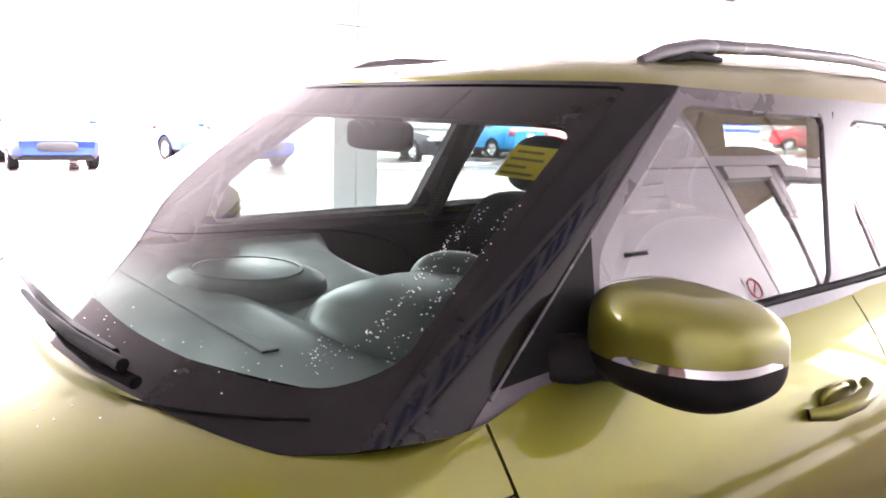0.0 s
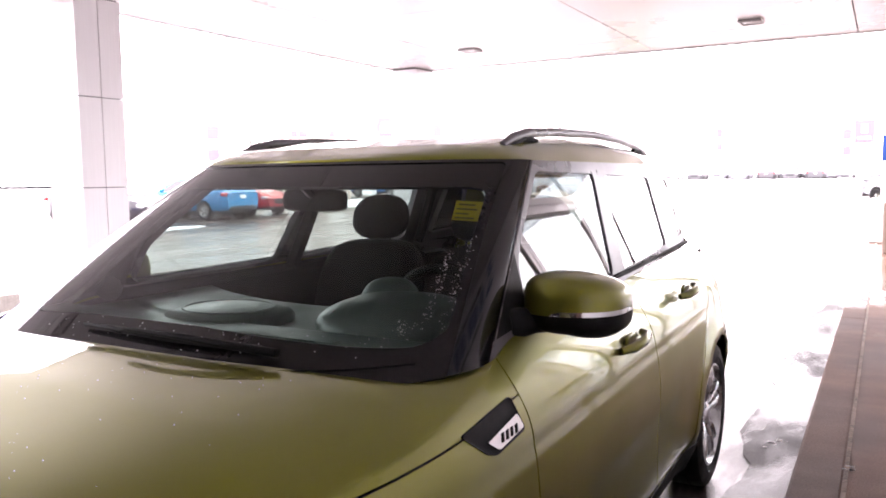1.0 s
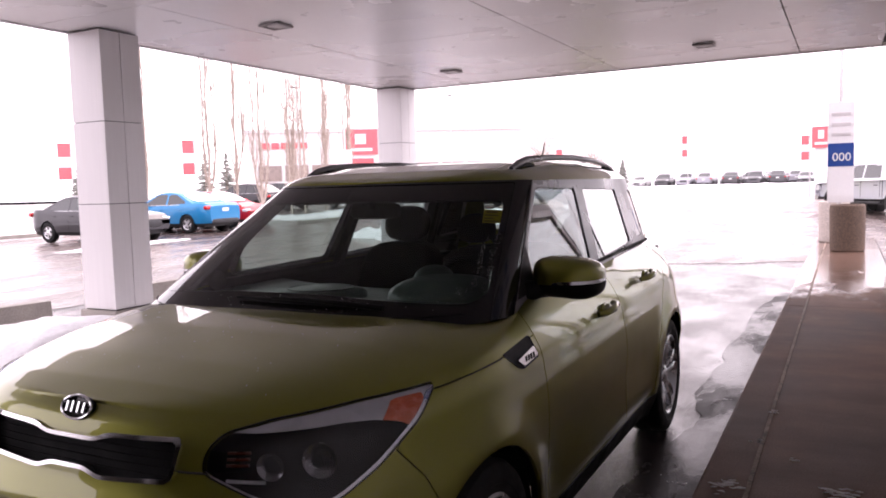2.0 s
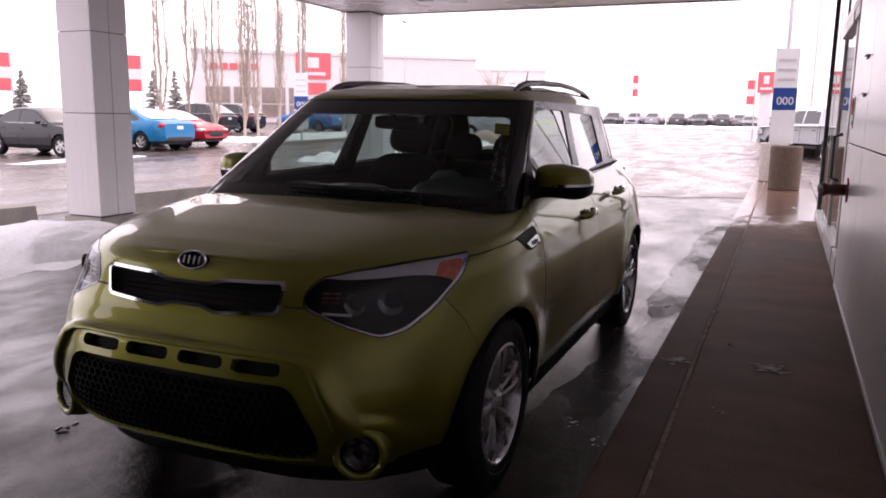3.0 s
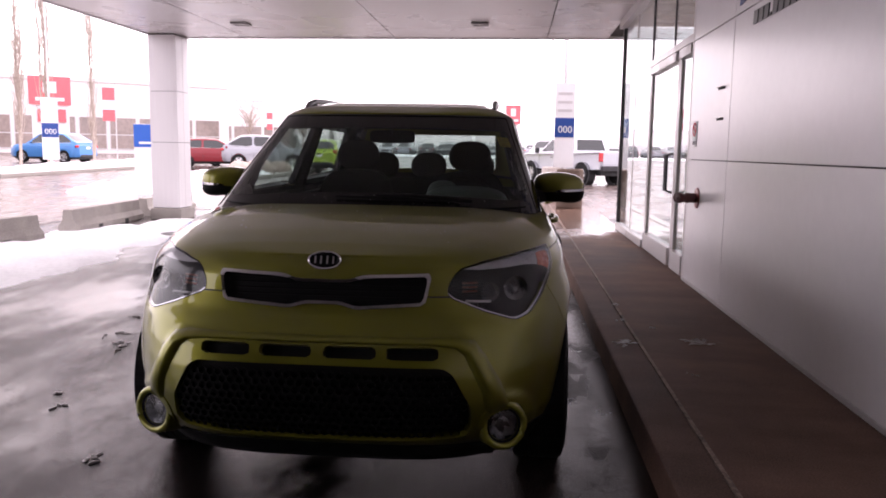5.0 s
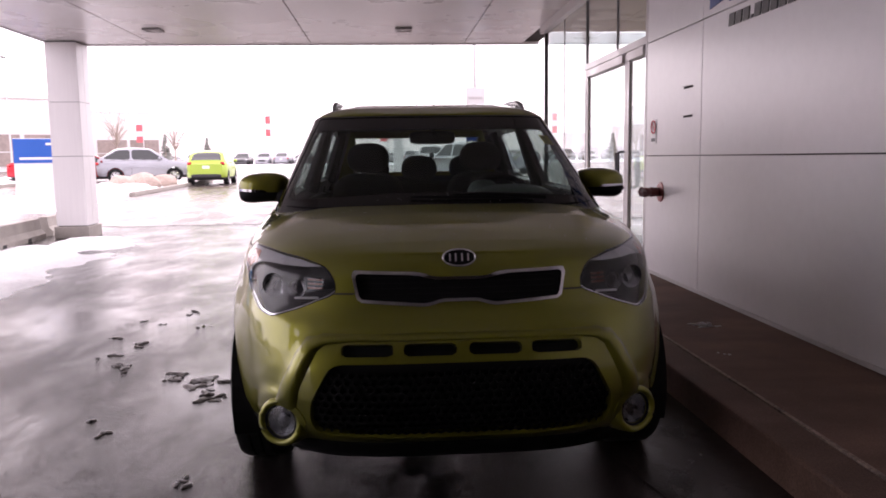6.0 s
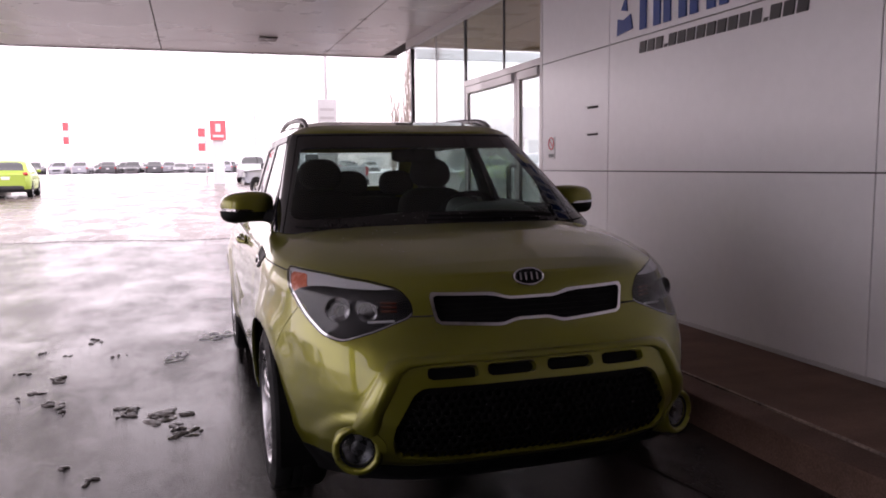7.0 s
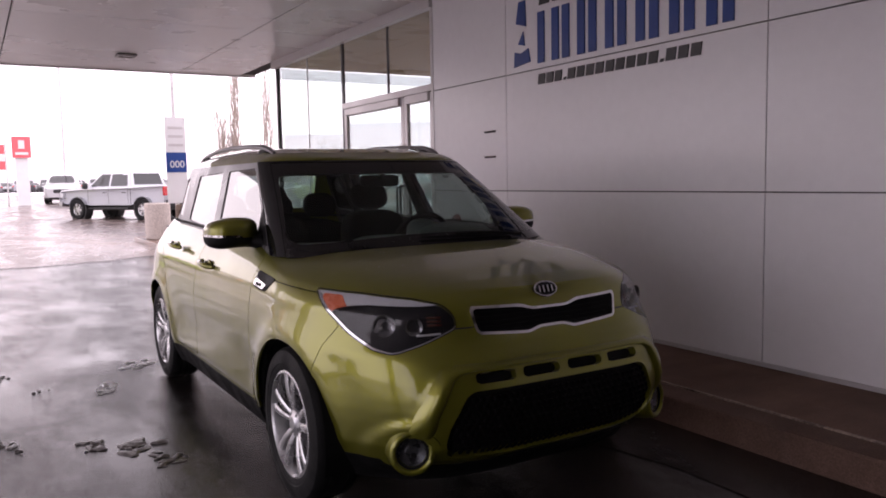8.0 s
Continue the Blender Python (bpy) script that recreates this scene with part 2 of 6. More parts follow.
def prism(poly, depth, place, bm=None):
    """A polygon of (u, v) pushed to a depth; place(u, v, w) gives the point, w from 0 to depth."""
    bm = bm or bmesh.new()
    a = [bm.verts.new(place(u, v, 0)) for u, v in poly]
    b = [bm.verts.new(place(u, v, depth)) for u, v in poly]
    k = len(poly)
    bm.faces.new(a), bm.faces.new(b)
    for i in range(k):
        bm.faces.new((a[i], a[(i + 1) % k], b[(i + 1) % k], b[i]))
    return bm


# ---- the large structure
def rise(x):
    """The lot climbs gently away from the canopy, then runs level."""
    return 0.011 * (min(max(x, 13.0), 60.0) - 13.0)


def lumpy_sheet(name, x0, x1, y0, y1, height, nx, ny, material, label, seed, base=0.0, parent=None, kind="stuff"):
    """A mound of snow with an uneven outline and top, thinning out to its edges."""
    bm = bmesh.new()
    rows = []
    for i in range(nx + 1):
        row = []
        for j in range(ny + 1):
            u, v = i / nx, j / ny
            edge = min(u, 1 - u, v * 0.9, (1 - v) * 0.9) * 2
            p = Vector((x0 + (x1 - x0) * u, y0 + (y1 - y0) * v, seed))
            wob = noise.noise(p * 0.9) * 0.5 + noise.noise(p * 2.7) * 0.3 + noise.noise(p * 8) * 0.12
            h = height * max(0.0, min(1, edge * 2.2 - 0.35 + 0.8 * wob)) ** 0.8 * (0.75 + 0.5 * wob)
            row.append(bm.verts.new((p.x, p.y, base + rise(p.x) - 0.012 + h)))
        rows.append(row)
    for a, b in zip(rows, rows[1:]):
        for j in range(ny):
            bm.faces.new((a[j], a[j + 1], b[j + 1], b[j]))
    return tagged(part(name, bm, material, parent, smooth=60), label, "snow", kind=kind)


def ground():
    bm = bmesh.new()
    bmesh.ops.create_grid(bm, x_segments=60, y_segments=60, size=1500)
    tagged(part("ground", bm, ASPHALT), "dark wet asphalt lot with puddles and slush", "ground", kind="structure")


ground()


def ragged(a, b, step=0.3, amp=0.45):
    """Points from a to b on an uneven line, for the edge of a ground sheet."""
    a, b = Vector(a), Vector(b)
    k = int((b - a).length / step)
    side = Vector((-(b - a).y, (b - a).x, 0)).normalized()
    out = []
    for i in range(k):
        p = a + (b - a) * (i / k)
        out.append(p + side * amp * (noise.noise(p * 0.45) * 1.6 + noise.noise(p * 1.9) * 0.7 + noise.noise(p * 6) * 0.3))
    return out


# Pale lot sheet starts near the canopy edge, painting in the daylight beyond it.
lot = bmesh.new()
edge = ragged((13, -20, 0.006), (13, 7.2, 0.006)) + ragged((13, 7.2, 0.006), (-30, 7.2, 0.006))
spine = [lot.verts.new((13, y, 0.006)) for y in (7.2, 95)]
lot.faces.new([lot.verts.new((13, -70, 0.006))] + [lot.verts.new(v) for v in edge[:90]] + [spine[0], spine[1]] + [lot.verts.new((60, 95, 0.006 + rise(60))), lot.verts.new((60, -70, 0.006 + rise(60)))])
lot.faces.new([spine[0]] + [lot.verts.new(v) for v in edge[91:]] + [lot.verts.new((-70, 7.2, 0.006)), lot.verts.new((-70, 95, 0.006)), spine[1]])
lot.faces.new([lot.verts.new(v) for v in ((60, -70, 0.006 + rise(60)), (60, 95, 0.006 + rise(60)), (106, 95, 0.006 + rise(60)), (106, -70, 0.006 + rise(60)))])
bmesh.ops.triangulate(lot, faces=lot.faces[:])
tagged(part("road", lot, LOT), "wet asphalt of the car lot, paled for open daylight", "road", kind="structure")
# Strip reaches past the dirty gutter to darken the ground beside the car.
gut = bmesh.new()
gut.faces.new([gut.verts.new(v) for v in [(9.5, -1.22, 0.005), (-3.5, -1.22, 0.005)] + ragged((-3.5, -0.64, 0.005), (4.0, -0.84, 0.005), 0.12, 0.12) + ragged((4.0, -0.86, 0.005), (9.5, -1.08, 0.005), 0.12, 0.10)])
bmesh.ops.triangulate(gut, faces=gut.faces[:])
tagged(part("road_gutter", gut, GUTTER), "dull dirty asphalt along the kerb, darkened for the car's shade", "road", kind="structure")
WALL_Y, CEIL, WALK_Z, EDGE_X, EDGE_Y = -2.19, 3.25, 0.16, 11.45, 5.78

# the building's solid wall, with the panels hung on it
wall_south = tagged(part("wall_south", box(-11, 4.74, -2.5, WALL_Y - 0.025, 0, 4.2), surface("joint_backing", (0.10, 0.095, 0.095), 0.8)), "building wall clad in white metal panels with dark joints", "wall", kind="structure")
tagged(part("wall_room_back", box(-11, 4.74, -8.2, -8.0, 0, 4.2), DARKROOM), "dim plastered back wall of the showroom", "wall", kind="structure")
tagged(part("wall_room_side", box(4.5, 4.74, -8.0, -2.5, 0, 4.2), TAN), "tan plastered wall inside the showroom", "wall", kind="structure")
back = thing("window_3", "far glazed side of the showroom with metal posts", "window", kind="structure")
for px in (4.8, 6.4, 8.0, 9.56):
    part("post", box(px - 0.04, px + 0.04, -8.06, -7.98, 0.0, 3.16), ALU, back)
part("pane", box(4.84, 9.52, -8.024, -8.016, 0.1, 3.16), GLASS, back).visible_shadow = False
tagged(part("floor_room", box(4.74, 9.62, -8.0, -2.26, 0.0, WALK_Z + 0.004), surface("room_tile", (0.35, 0.33, 0.31), 0.25, vary=0.1)), "pale tiled showroom floor", "floor", kind="structure")
tagged(part("ceiling_room", box(4.74, 9.62, -8.0, -2.3, 3.16, 3.5), TAN), "tan ceiling inside the showroom", "ceiling", kind="structure")
# Unseen end wall, made dark to cut light on the car's nose.
tagged(part("wall_west_unseen", box(-11.3, -11, -8.2, 7.5, 0, 4.2), surface("light_block_end", (0.10, 0.085, 0.08), 0.8)), "unseen end wall, kept dark to cut light on the car", "wall", kind="structure")

# Unseen wall, added to block daylight from the open side behind.
tagged(part("wall_north_unseen", box(-11, -5.0, 5.79, 6.05, 0, 4.2), surface("light_block_side", (0.10, 0.085, 0.08), 0.8)), "unseen dark wall added to cut light from behind", "wall", kind="structure")

# canopy
soffit = bmesh.new()
seams = [WALL_Y, -1.15, 1.5, 4.16, EDGE_Y]
cross = [-11 + 3.05 * k for k in range(8)] + [EDGE_X]
for ya, yb in zip(seams, seams[1:]):
    for xa, xb in zip(cross, cross[1:]):
        box(xa + 0.006, xb - 0.006 if xb < EDGE_X else xb - 0.003, ya + 0.008, yb - 0.008 if yb < EDGE_Y else yb - 0.003, CEIL, CEIL + 0.03, bm=soffit)
tagged(part("ceiling", soffit, SOFFIT), "white metal soffit panels under the canopy", "ceiling", kind="structure")
tagged(part("canopy_roof", box(-11, EDGE_X, WALL_Y - 0.3, EDGE_Y, CEIL + 0.032, CEIL + 0.9), [JOINT]), "canopy roof slab over the drive", "roof", kind="structure")
fascia = box(EDGE_X, EDGE_X + 0.03, WALL_Y - 0.3, EDGE_Y + 0.03, CEIL - 0.02, CEIL + 0.95)
box(-11, EDGE_X, EDGE_Y, EDGE_Y + 0.03, CEIL - 0.02, CEIL + 0.95, bm=fascia)
tagged(part("trim_canopy", fascia, PANEL), "white metal fascia round the canopy edge", "trim", kind="structure")
tagged(part("trim_wall_head", box(4.74, 9.66, WALL_Y - 0.06, WALL_Y + 0.035, 3.13, CEIL - 0.003), ALU), "grey metal trim where the glass wall meets the soffit", "trim", kind="structure")

# raised walk and kerb along the wall, in slabs
walk_base = tagged(part("pavement", box(-11, 17, WALL_Y - 0.12, -1.235, -0.05, WALK_Z - 0.02), JOINT), "wet brown concrete walk with a kerb along the building", "pavement", kind="structure")

tagged(part("trim_wall_foot", box(-11, 4.735, WALL_Y - 0.03, WALL_Y + 0.006, WALK_Z + 0.002, 0.187), ALU), "pale metal drip edge at the wall's foot", "trim", kind="structure")
part("joint_sealant", box(-11, 17, -1.432, -1.414, WALK_Z - 0.01, WALK_Z + 0.003), SEALANT, walk_base, "worn pale joint between walk and kerb")

# wall panels: (x from, x to) by (z from, z to)
xs = [4.735, 3.455, 0.77, -1.915, -4.6, -7.285, -9.97]
zs = [0.185, 1.25, 2.28, CEIL - 0.006]


def slab(name, x0, x1, y0, y1, z0, z1, gap, bevel, material, parent):
    return part(name, box(x0 + gap, x1 - gap, y0, y1, z0 + gap, z1 - gap, bevel), material, parent)


for xb, xa in zip(xs, xs[1:]):
    for za, zb in zip(zs, zs[1:]):
        slab("panel", xa, xb, WALL_Y - 0.025, WALL_Y, za, zb, 0.0042, 0.002, PANEL, wall_south)
slab_x = [-11, -1.4, 7.4, 13.0, 17.0]
for xa, xb in zip(slab_x, slab_x[1:]):
    slab("slab", xa, xb, WALL_Y - 0.1, -1.4215, WALK_Z - 0.03, WALK_Z, 0.002, 0.004, CONCRETE, walk_base)
    slab("kerbstone", xa, xb, -1.42, -1.22, -0.04, WALK_Z, 0.003, 0.015, KERB, walk_base)


def column(x, y, w, d):
    c = thing("column", "square canopy column clad in white panels on a concrete plinth", "column", pose(x, y, 0), "canopy columns", kind="structure")
    part("core", box(0.02, w - 0.02, 0.02, d - 0.02, 0.0, CEIL - 0.01), JOINT, c)
    part("plinth", box(-0.035, w + 0.035, -0.035, d + 0.035, 0, 0.2, 0.012), BARRIER, c)
    for za, zb in ((0.21, 1.37), (1.37, 2.26), (2.26, CEIL - 0.02)):
        g = 0.004
        part("panel", box(0, w / 2 - g, 0, 0.018, za + g, zb - g, 0.002), COLUMN, c)
        part("panel", box(w / 2 + g, w, 0, 0.018, za + g, zb - g, 0.002), COLUMN, c)
        part("panel", box(0, w, d - 0.018, d, za + g, zb - g, 0.002), COLUMN, c)
        part("panel", box(0, 0.018, 0.019, d - 0.019, za + g, zb - g, 0.002), COLUMN, c)
        part("panel", box(w - 0.018, w, 0.019, d - 0.019, za + g, zb - g, 0.002), COLUMN, c)
    return c


column(4.65, 5.28, 0.52, 0.5)
column(10.93, 5.28, 0.52, 0.5)
column(-1.7, 5.28, 0.52, 0.5)
column(-8.0, 5.28, 0.52, 0.5)


def ceiling_lamp(x, y):
    c = thing("ceiling_light", "square white recessed soffit light, switched off", "light", pose(x, y, CEIL), "soffit lights")
    part("frame", lathe([(0.10, -0.001), (0.17, -0.001), (0.19, -0.014), (0.185, -0.03), (0.145, -0.034), (0.14, -0.012)], steps=4, m=pose(0, 0, 0, 0, 0, 45)), surface("lamp_frame", (0.34, 0.32, 0.32), 0.4), c)
    part("diffuser", box(-0.095, 0.095, -0.095, 0.095, -0.026, -0.004, 0.004), surface("lamp_lens", (0.35, 0.33, 0.32), 0.3), c)


for lx in (-6.6, -2.6, 1.5, 5.65, 9.85):
    for ly in (-0.06, 3.72):
        ceiling_lamp(lx, ly)

# glass front: posts, transom, doors and panes
front = thing("window_1", "tall aluminium-framed showroom glazing with transom lights", "window", kind="structure")
YF = WALL_Y - 0.05


def bar(name, x0, x1, z0, z1, parent, material=ALU, y0=YF - 0.05, y1=YF + 0.05):
    return part(name, box(x0, x1, y0, y1, z0, z1, 0.003), material, parent)


bar("post", 9.56, 9.62, 0.163, 3.13, front, DARKALU, YF - 0.03, YF + 0.03)
bar("post", 8.342, 8.358, 0.163, 3.13, front, ALU, YF - 0.008, YF + 0.008)
bar("post", 7.08, 7.14, 0.163, 3.13, front, DARKALU, YF - 0.015, YF + 0.015)
bar("post", 4.745, 4.79, 0.163, 3.13, front)
bar("mullion", 5.825, 5.855, 2.36, 3.13, front, DARKALU, YF - 0.012, YF + 0.012)
bar("transom", 4.79, 7.07, 2.29, 2.36, front)
bar("sill", 7.15, 8.33, 0.163, 0.26, front)
bar("sill", 8.37, 9.54, 0.163, 0.26, front)
for a, b, c, d in ((8.358, 9.56, 0.26, 3.13), (7.14, 8.342, 0.26, 3.13), (5.86, 7.07, 2.36, 3.13), (4.79, 5.82, 2.36, 3.13)):
    bar("pane", a, b, c, d, front, GLASS, YF - 0.004, YF + 0.004).visible_shadow = False
side = thing("window_2", "glazed end of the showroom with a dark metal frame", "window", kind="structure")
part("pane", box(9.575, 9.583, -7.95, -2.3, 0.2, 3.13), GLASS, side).visible_shadow = False
for yy in (-7.9, -5.1):
    part("post", box(9.56, 9.60, yy - 0.025, yy + 0.025, 0.163, 3.13), ALU, side)


def glass_door(x0, x1, hinge):
    d = thing("door_1", "aluminium-framed glass showroom door, closed", "door", kind="structure")
    bar("stile", x0, x0 + 0.07, 0.18, 2.285, d, ALU, YF - 0.022, YF + 0.022)
    bar("stile", x1 - 0.07, x1, 0.18, 2.285, d, ALU, YF - 0.022, YF + 0.022)
    bar("rail", x0 + 0.07, x1 - 0.07, 2.2, 2.285, d)
    bar("rail", x0 + 0.07, x1 - 0.07, 0.18, 0.36, d)
    bar("pane", x0 + 0.07, x1 - 0.07, 0.36, 2.2, d, GLASS, YF - 0.004, YF + 0.004).visible_shadow = False
    hx = x0 + 0.035 if hinge else x1 - 0.035
    yh = YF + 0.05
    part("handle", tube([(hx, yh, 0.92), (hx, yh + 0.06, 0.94), (hx, yh + 0.06, 1.28), (hx, yh, 1.30)], 0.014, 8), DARKALU, d, "dark pull handle", smooth=40)
    return d


glass_door(5.45, 7.06, True)
glass_door(4.80, 5.44, False)


# ---- the green hatchback: one half of its skin is shaped, cut into panels, and mirrored
PAINT = surface("olive_green_metallic_paint", (0.200, 0.198, 0.018), 0.38, metal=0.72, vary=0.04, scale=2.5, fine=700, coat=1.0, rough_vary=0.04)
BLACKGLOSS = surface("gloss_black_trim", (0.007, 0.007, 0.008), 0.07, vary=0.1, scale=5, fine=80, rough_vary=0.03, spec=0.28)
BLACKPLASTIC = surface("black_textured_plastic", (0.006, 0.006, 0.0065), 0.6, vary=0.15, scale=8, fine=300, bump=0.1, spec=0.13)
GREYTRIM = surface("grey_window_trim", (0.13, 0.122, 0.13), 0.3, vary=0.1, metal=0.2)
SCREENBAND = surface("black_printed_glass", (0.013, 0.012, 0.0125), 0.05, vary=0.15, scale=5, fine=80, rough_vary=0.02, spec=0.22)
CHROME = surface("chrome", (0.78, 0.78, 0.79), 0.09, metal=1.0, vary=0.03, rough_vary=0.04)
SATIN = surface("satin_silver", (0.55, 0.55, 0.56), 0.3, metal=0.85, vary=0.04)
ALLOY = surface("silver_alloy_wheel", (0.55, 0.55, 0.56), 0.27, metal=0.8, vary=0.08, scale=8, fine=90)
RUBBER = surface("tyre_rubber", (0.010, 0.010, 0.0105), 0.65, vary=0.25, scale=12, fine=120, bump=0.2, spec=0.2)
CABIN = surface("dark_cabin_trim", (0.015, 0.0155, 0.016), 0.65, vary=0.15, scale=8, fine=160)
DASH = surface("dashboard_plastic", (0.135, 0.156, 0.148), 0.4, vary=0.15, scale=5, fine=260)
CLOTH = surface("black_seat_cloth", (0.010, 0.010, 0.011), 0.9, vary=0.3, scale=20, fine=300, bump=0.2)
CARGLASS = glass("car_glass", (0.50, 0.58, 0.545), -0.03)
SIDEGLASS = glass("side_glass", (0.52, 0.60, 0.58), 0.19)
LENS = glass("lamp_lens_clear", (0.84, 0.85, 0.86), -0.012)
LAMPBOWL = surface("lamp_bowl", (0.010, 0.010, 0.012), 0.45, metal=0.0, vary=0.2, scale=20, spec=0.15)
SMOKED = surface("smoked_chrome", (0.24, 0.24, 0.25), 0.22, metal=0.8, vary=0.1, scale=20)
AMBER = surface("amber_reflector", (0.78, 0.17, 0.07), 0.25, vary=0.1, scale=40, fine=200, coat=0.6)
FOGBOWL = surface("dull_fog_bowl", (0.15, 0.15, 0.155), 0.3, metal=0.7, vary=0.3, scale=30)
RIB = surface("brown_red_reflector", (0.14, 0.035, 0.02), 0.3, coat=0.4)
WHITELENS = surface("white_lamp_trim", (0.62, 0.62, 0.64), 0.25, vary=0.05, coat=0.5)
STICKER = surface("yellow_paper", (0.75, 0.55, 0.03), 0.7, vary=0.06)
INK = surface("grey_ink", (0.20, 0.15, 0.02), 0.7)


def tab(v, xs_, ys_):
    """A smooth reading of a table."""
    return float(np.interp(v, xs_, ys_))


def soft(v):
    v = max(0.0, min(1.0, v))
    return v * v * (3 - 2 * v)


def sd(poly):
    """Signed distance to a closed polygon, below zero inside."""
    pts = [(np.array(a, float), np.array(b, float)) for a, b in zip(poly, poly[1:] + poly[:1])]
    segs = [(a[0], a[1], b[0] - a[0], b[1] - a[1], (b[0] - a[0]) ** 2 + (b[1] - a[1]) ** 2) for a, b in pts]

    def f(u, v):
        best, inside = 1e9, False
        for ax, ay, dx, dy, q in segs:
            t = max(0.0, min(1.0, ((u - ax) * dx + (v - ay) * dy) / q))
            ex, ey = u - ax - t * dx, v - ay - t * dy
            best = min(best, ex * ex + ey * ey)
            if (ay > v) != (ay + dy > v) and u < ax + dx * (v - ay) / dy:
                inside = not inside
        d = math.sqrt(best)
        return -d if inside else d
    return f


def rounded(poly, r=0.02, k=3):
    """The polygon with its corners cut round."""
    out = []
    n = len(poly)
    for i in range(n):
        p, a, b = Vector(poly[i]), Vector(poly[i - 1]), Vector(poly[(i + 1) % n])
        da, db = (a - p), (b - p)
        q = min(r, da.length * 0.45, db.length * 0.45)
        p0, p1 = p + da.normalized() * q, p + db.normalized() * q
        for j in range(k + 1):
            t = j / k
            c = (1 - t) ** 2 * p0 + 2 * t * (1 - t) * p + t * t * p1
            out.append((c.x, c.y))
    return out


def cut(bm, f):
    """Splits the faces of bm along f = 0 and returns the values at its vertices."""
    val = {}
    for v in bm.verts:
        d = f(v.co)
        val[v] = 0.0 if abs(d) < 2e-4 else d
    for e in list(bm.edges):
        a, b = e.verts
        if val[a] * val[b] < 0:
            t = val[a] / (val[a] - val[b])
            _, nv = bmesh.utils.edge_split(e, a, t)
            val[nv] = 0.0
    for fc in list(bm.faces):
        vs = list(fc.verts)
        s = [val[v] for v in vs]
        if min(s) < 0 < max(s):
            z = [v for v in vs if val[v] == 0]
            if len(z) == 2:
                try:
                    bmesh.utils.face_split(fc, z[0], z[1])
                except ValueError:
                    pass
    return val


def copy_faces(faces):
    out, made = bmesh.new(), {}
    for fc in faces:
        vs = []
        for v in fc.verts:
            if v not in made:
                made[v] = out.verts.new(v.co)
            vs.append(made[v])
        out.faces.new(vs)
    return out


def take(bm, f):
    """Cuts the region where f is below zero out of bm, and returns it as a bmesh of its own."""
    val = cut(bm, f)
    inner = [fc for fc in bm.faces if sum(val[v] for v in fc.verts) < 0]
    out = copy_faces(inner)
    bmesh.ops.delete(bm, geom=inner, context="FACES")
    return out


def panel(bm, f, gap=0.0028):
    """A panel with an open gap round it."""
    p = take(bm, lambda c: f(c) + gap)
    take(bm, lambda c: f(c) - gap).free()
    return p


def orient(bm, centre=Vector((2.1, 0, 0.75))):
    """Turns all faces outward from the car's middle."""
    for fc in bm.faces:
        fc.normal_update()
        c = fc.calc_center_median()
        if fc.normal.dot(Vector((c.x - (min(max(c.x, 0.9), 3.3)), c.y, (c.z - centre.z) * 0.8))) < 0:
            fc.normal_flip()
    bm.normal_update()


def thicken(bm, d=0.012):
    """Turns the open edges of a skin inward."""
    orient(bm)
    rim = {}
    edges = [e for e in bm.edges if e.is_boundary and not (abs(e.verts[0].co.y) < 1e-4 and abs(e.verts[1].co.y) < 1e-4)]
    for e in edges:
        for v in e.verts:
            if v not in rim:
                rim[v] = bm.verts.new(v.co - v.normal * d)
    for e in edges:
        a, b = e.verts
        bm.faces.new((a, b, rim[b], rim[a]))
    return bm


def push(bm, d):
    orient(bm)
    for v in bm.verts:
        v.co += v.normal * d
    return bm


def flip(bm):
    out = bm.copy()
    for v in out.verts:
        v.co.y = -v.co.y
    bmesh.ops.reverse_faces(out, faces=out.faces)
    return out


def whole(bm):
    """Both halves in one mesh."""
    b = flip(bm)
    me = bpy.data.meshes.new("half")
    b.to_mesh(me)
    b.free()
    bm.from_mesh(me)
    bpy.data.meshes.remove(me)
    bmesh.ops.remove_doubles(bm, verts=bm.verts, dist=0.0006)
    return bm


def skin_part(name, bm, material, parent, label="", angle=35):
    me = bpy.data.meshes.new(name)
    bm.to_mesh(me)
    bm.free()
    me.materials.append(material)
    me.polygons.foreach_set("use_smooth", [True] * len(me.polygons))
    me.set_sharp_from_angle(angle=radians(angle))
    ob = new(name, me)
    ob.parent = parent
    return tagged(ob, label=label)


def pair(name, bm, material, parent, label=""):
    b = flip(bm)
    return skin_part(name, bm, material, parent, label), skin_part(name, b, material, parent, label)


# the lower body
XC, XB = 1.03, 3.45
NOSE_Z = [0.20, 0.25, 0.30, 0.36, 0.45, 0.55, 0.62, 0.68, 0.74, 0.80, 0.86, 0.90, 0.93]
NOSE_X = [0.23, 0.18, 0.12, 0.075, 0.055, 0.06, 0.078, 0.105, 0.135, 0.150, 0.160, 0.175, 0.205]
FLANK_Z = [0.18, 0.28, 0.36, 0.50, 0.62, 0.72, 0.80, 0.87]
FLANK_Y = [0.80, 0.845, 0.868, 0.880, 0.884, 0.882, 0.875, 0.862]
TAIL_Z, TAIL_X = [0.2, 0.35, 0.5, 0.7, 0.9, 1.15], [3.98, 4.08, 4.12, 4.10, 4.06, 4.02]
TOP_X = [0.15, 0.45, 0.70, 1.0, 1.2, 1.33, 1.42, 2.0, 2.6, 3.3, 3.9, 4.15]
TOP_Z = [0.925, 0.932, 0.942, 0.966, 1.000, 1.032, 1.050, 1.062, 1.078, 1.10, 1.12, 1.12]
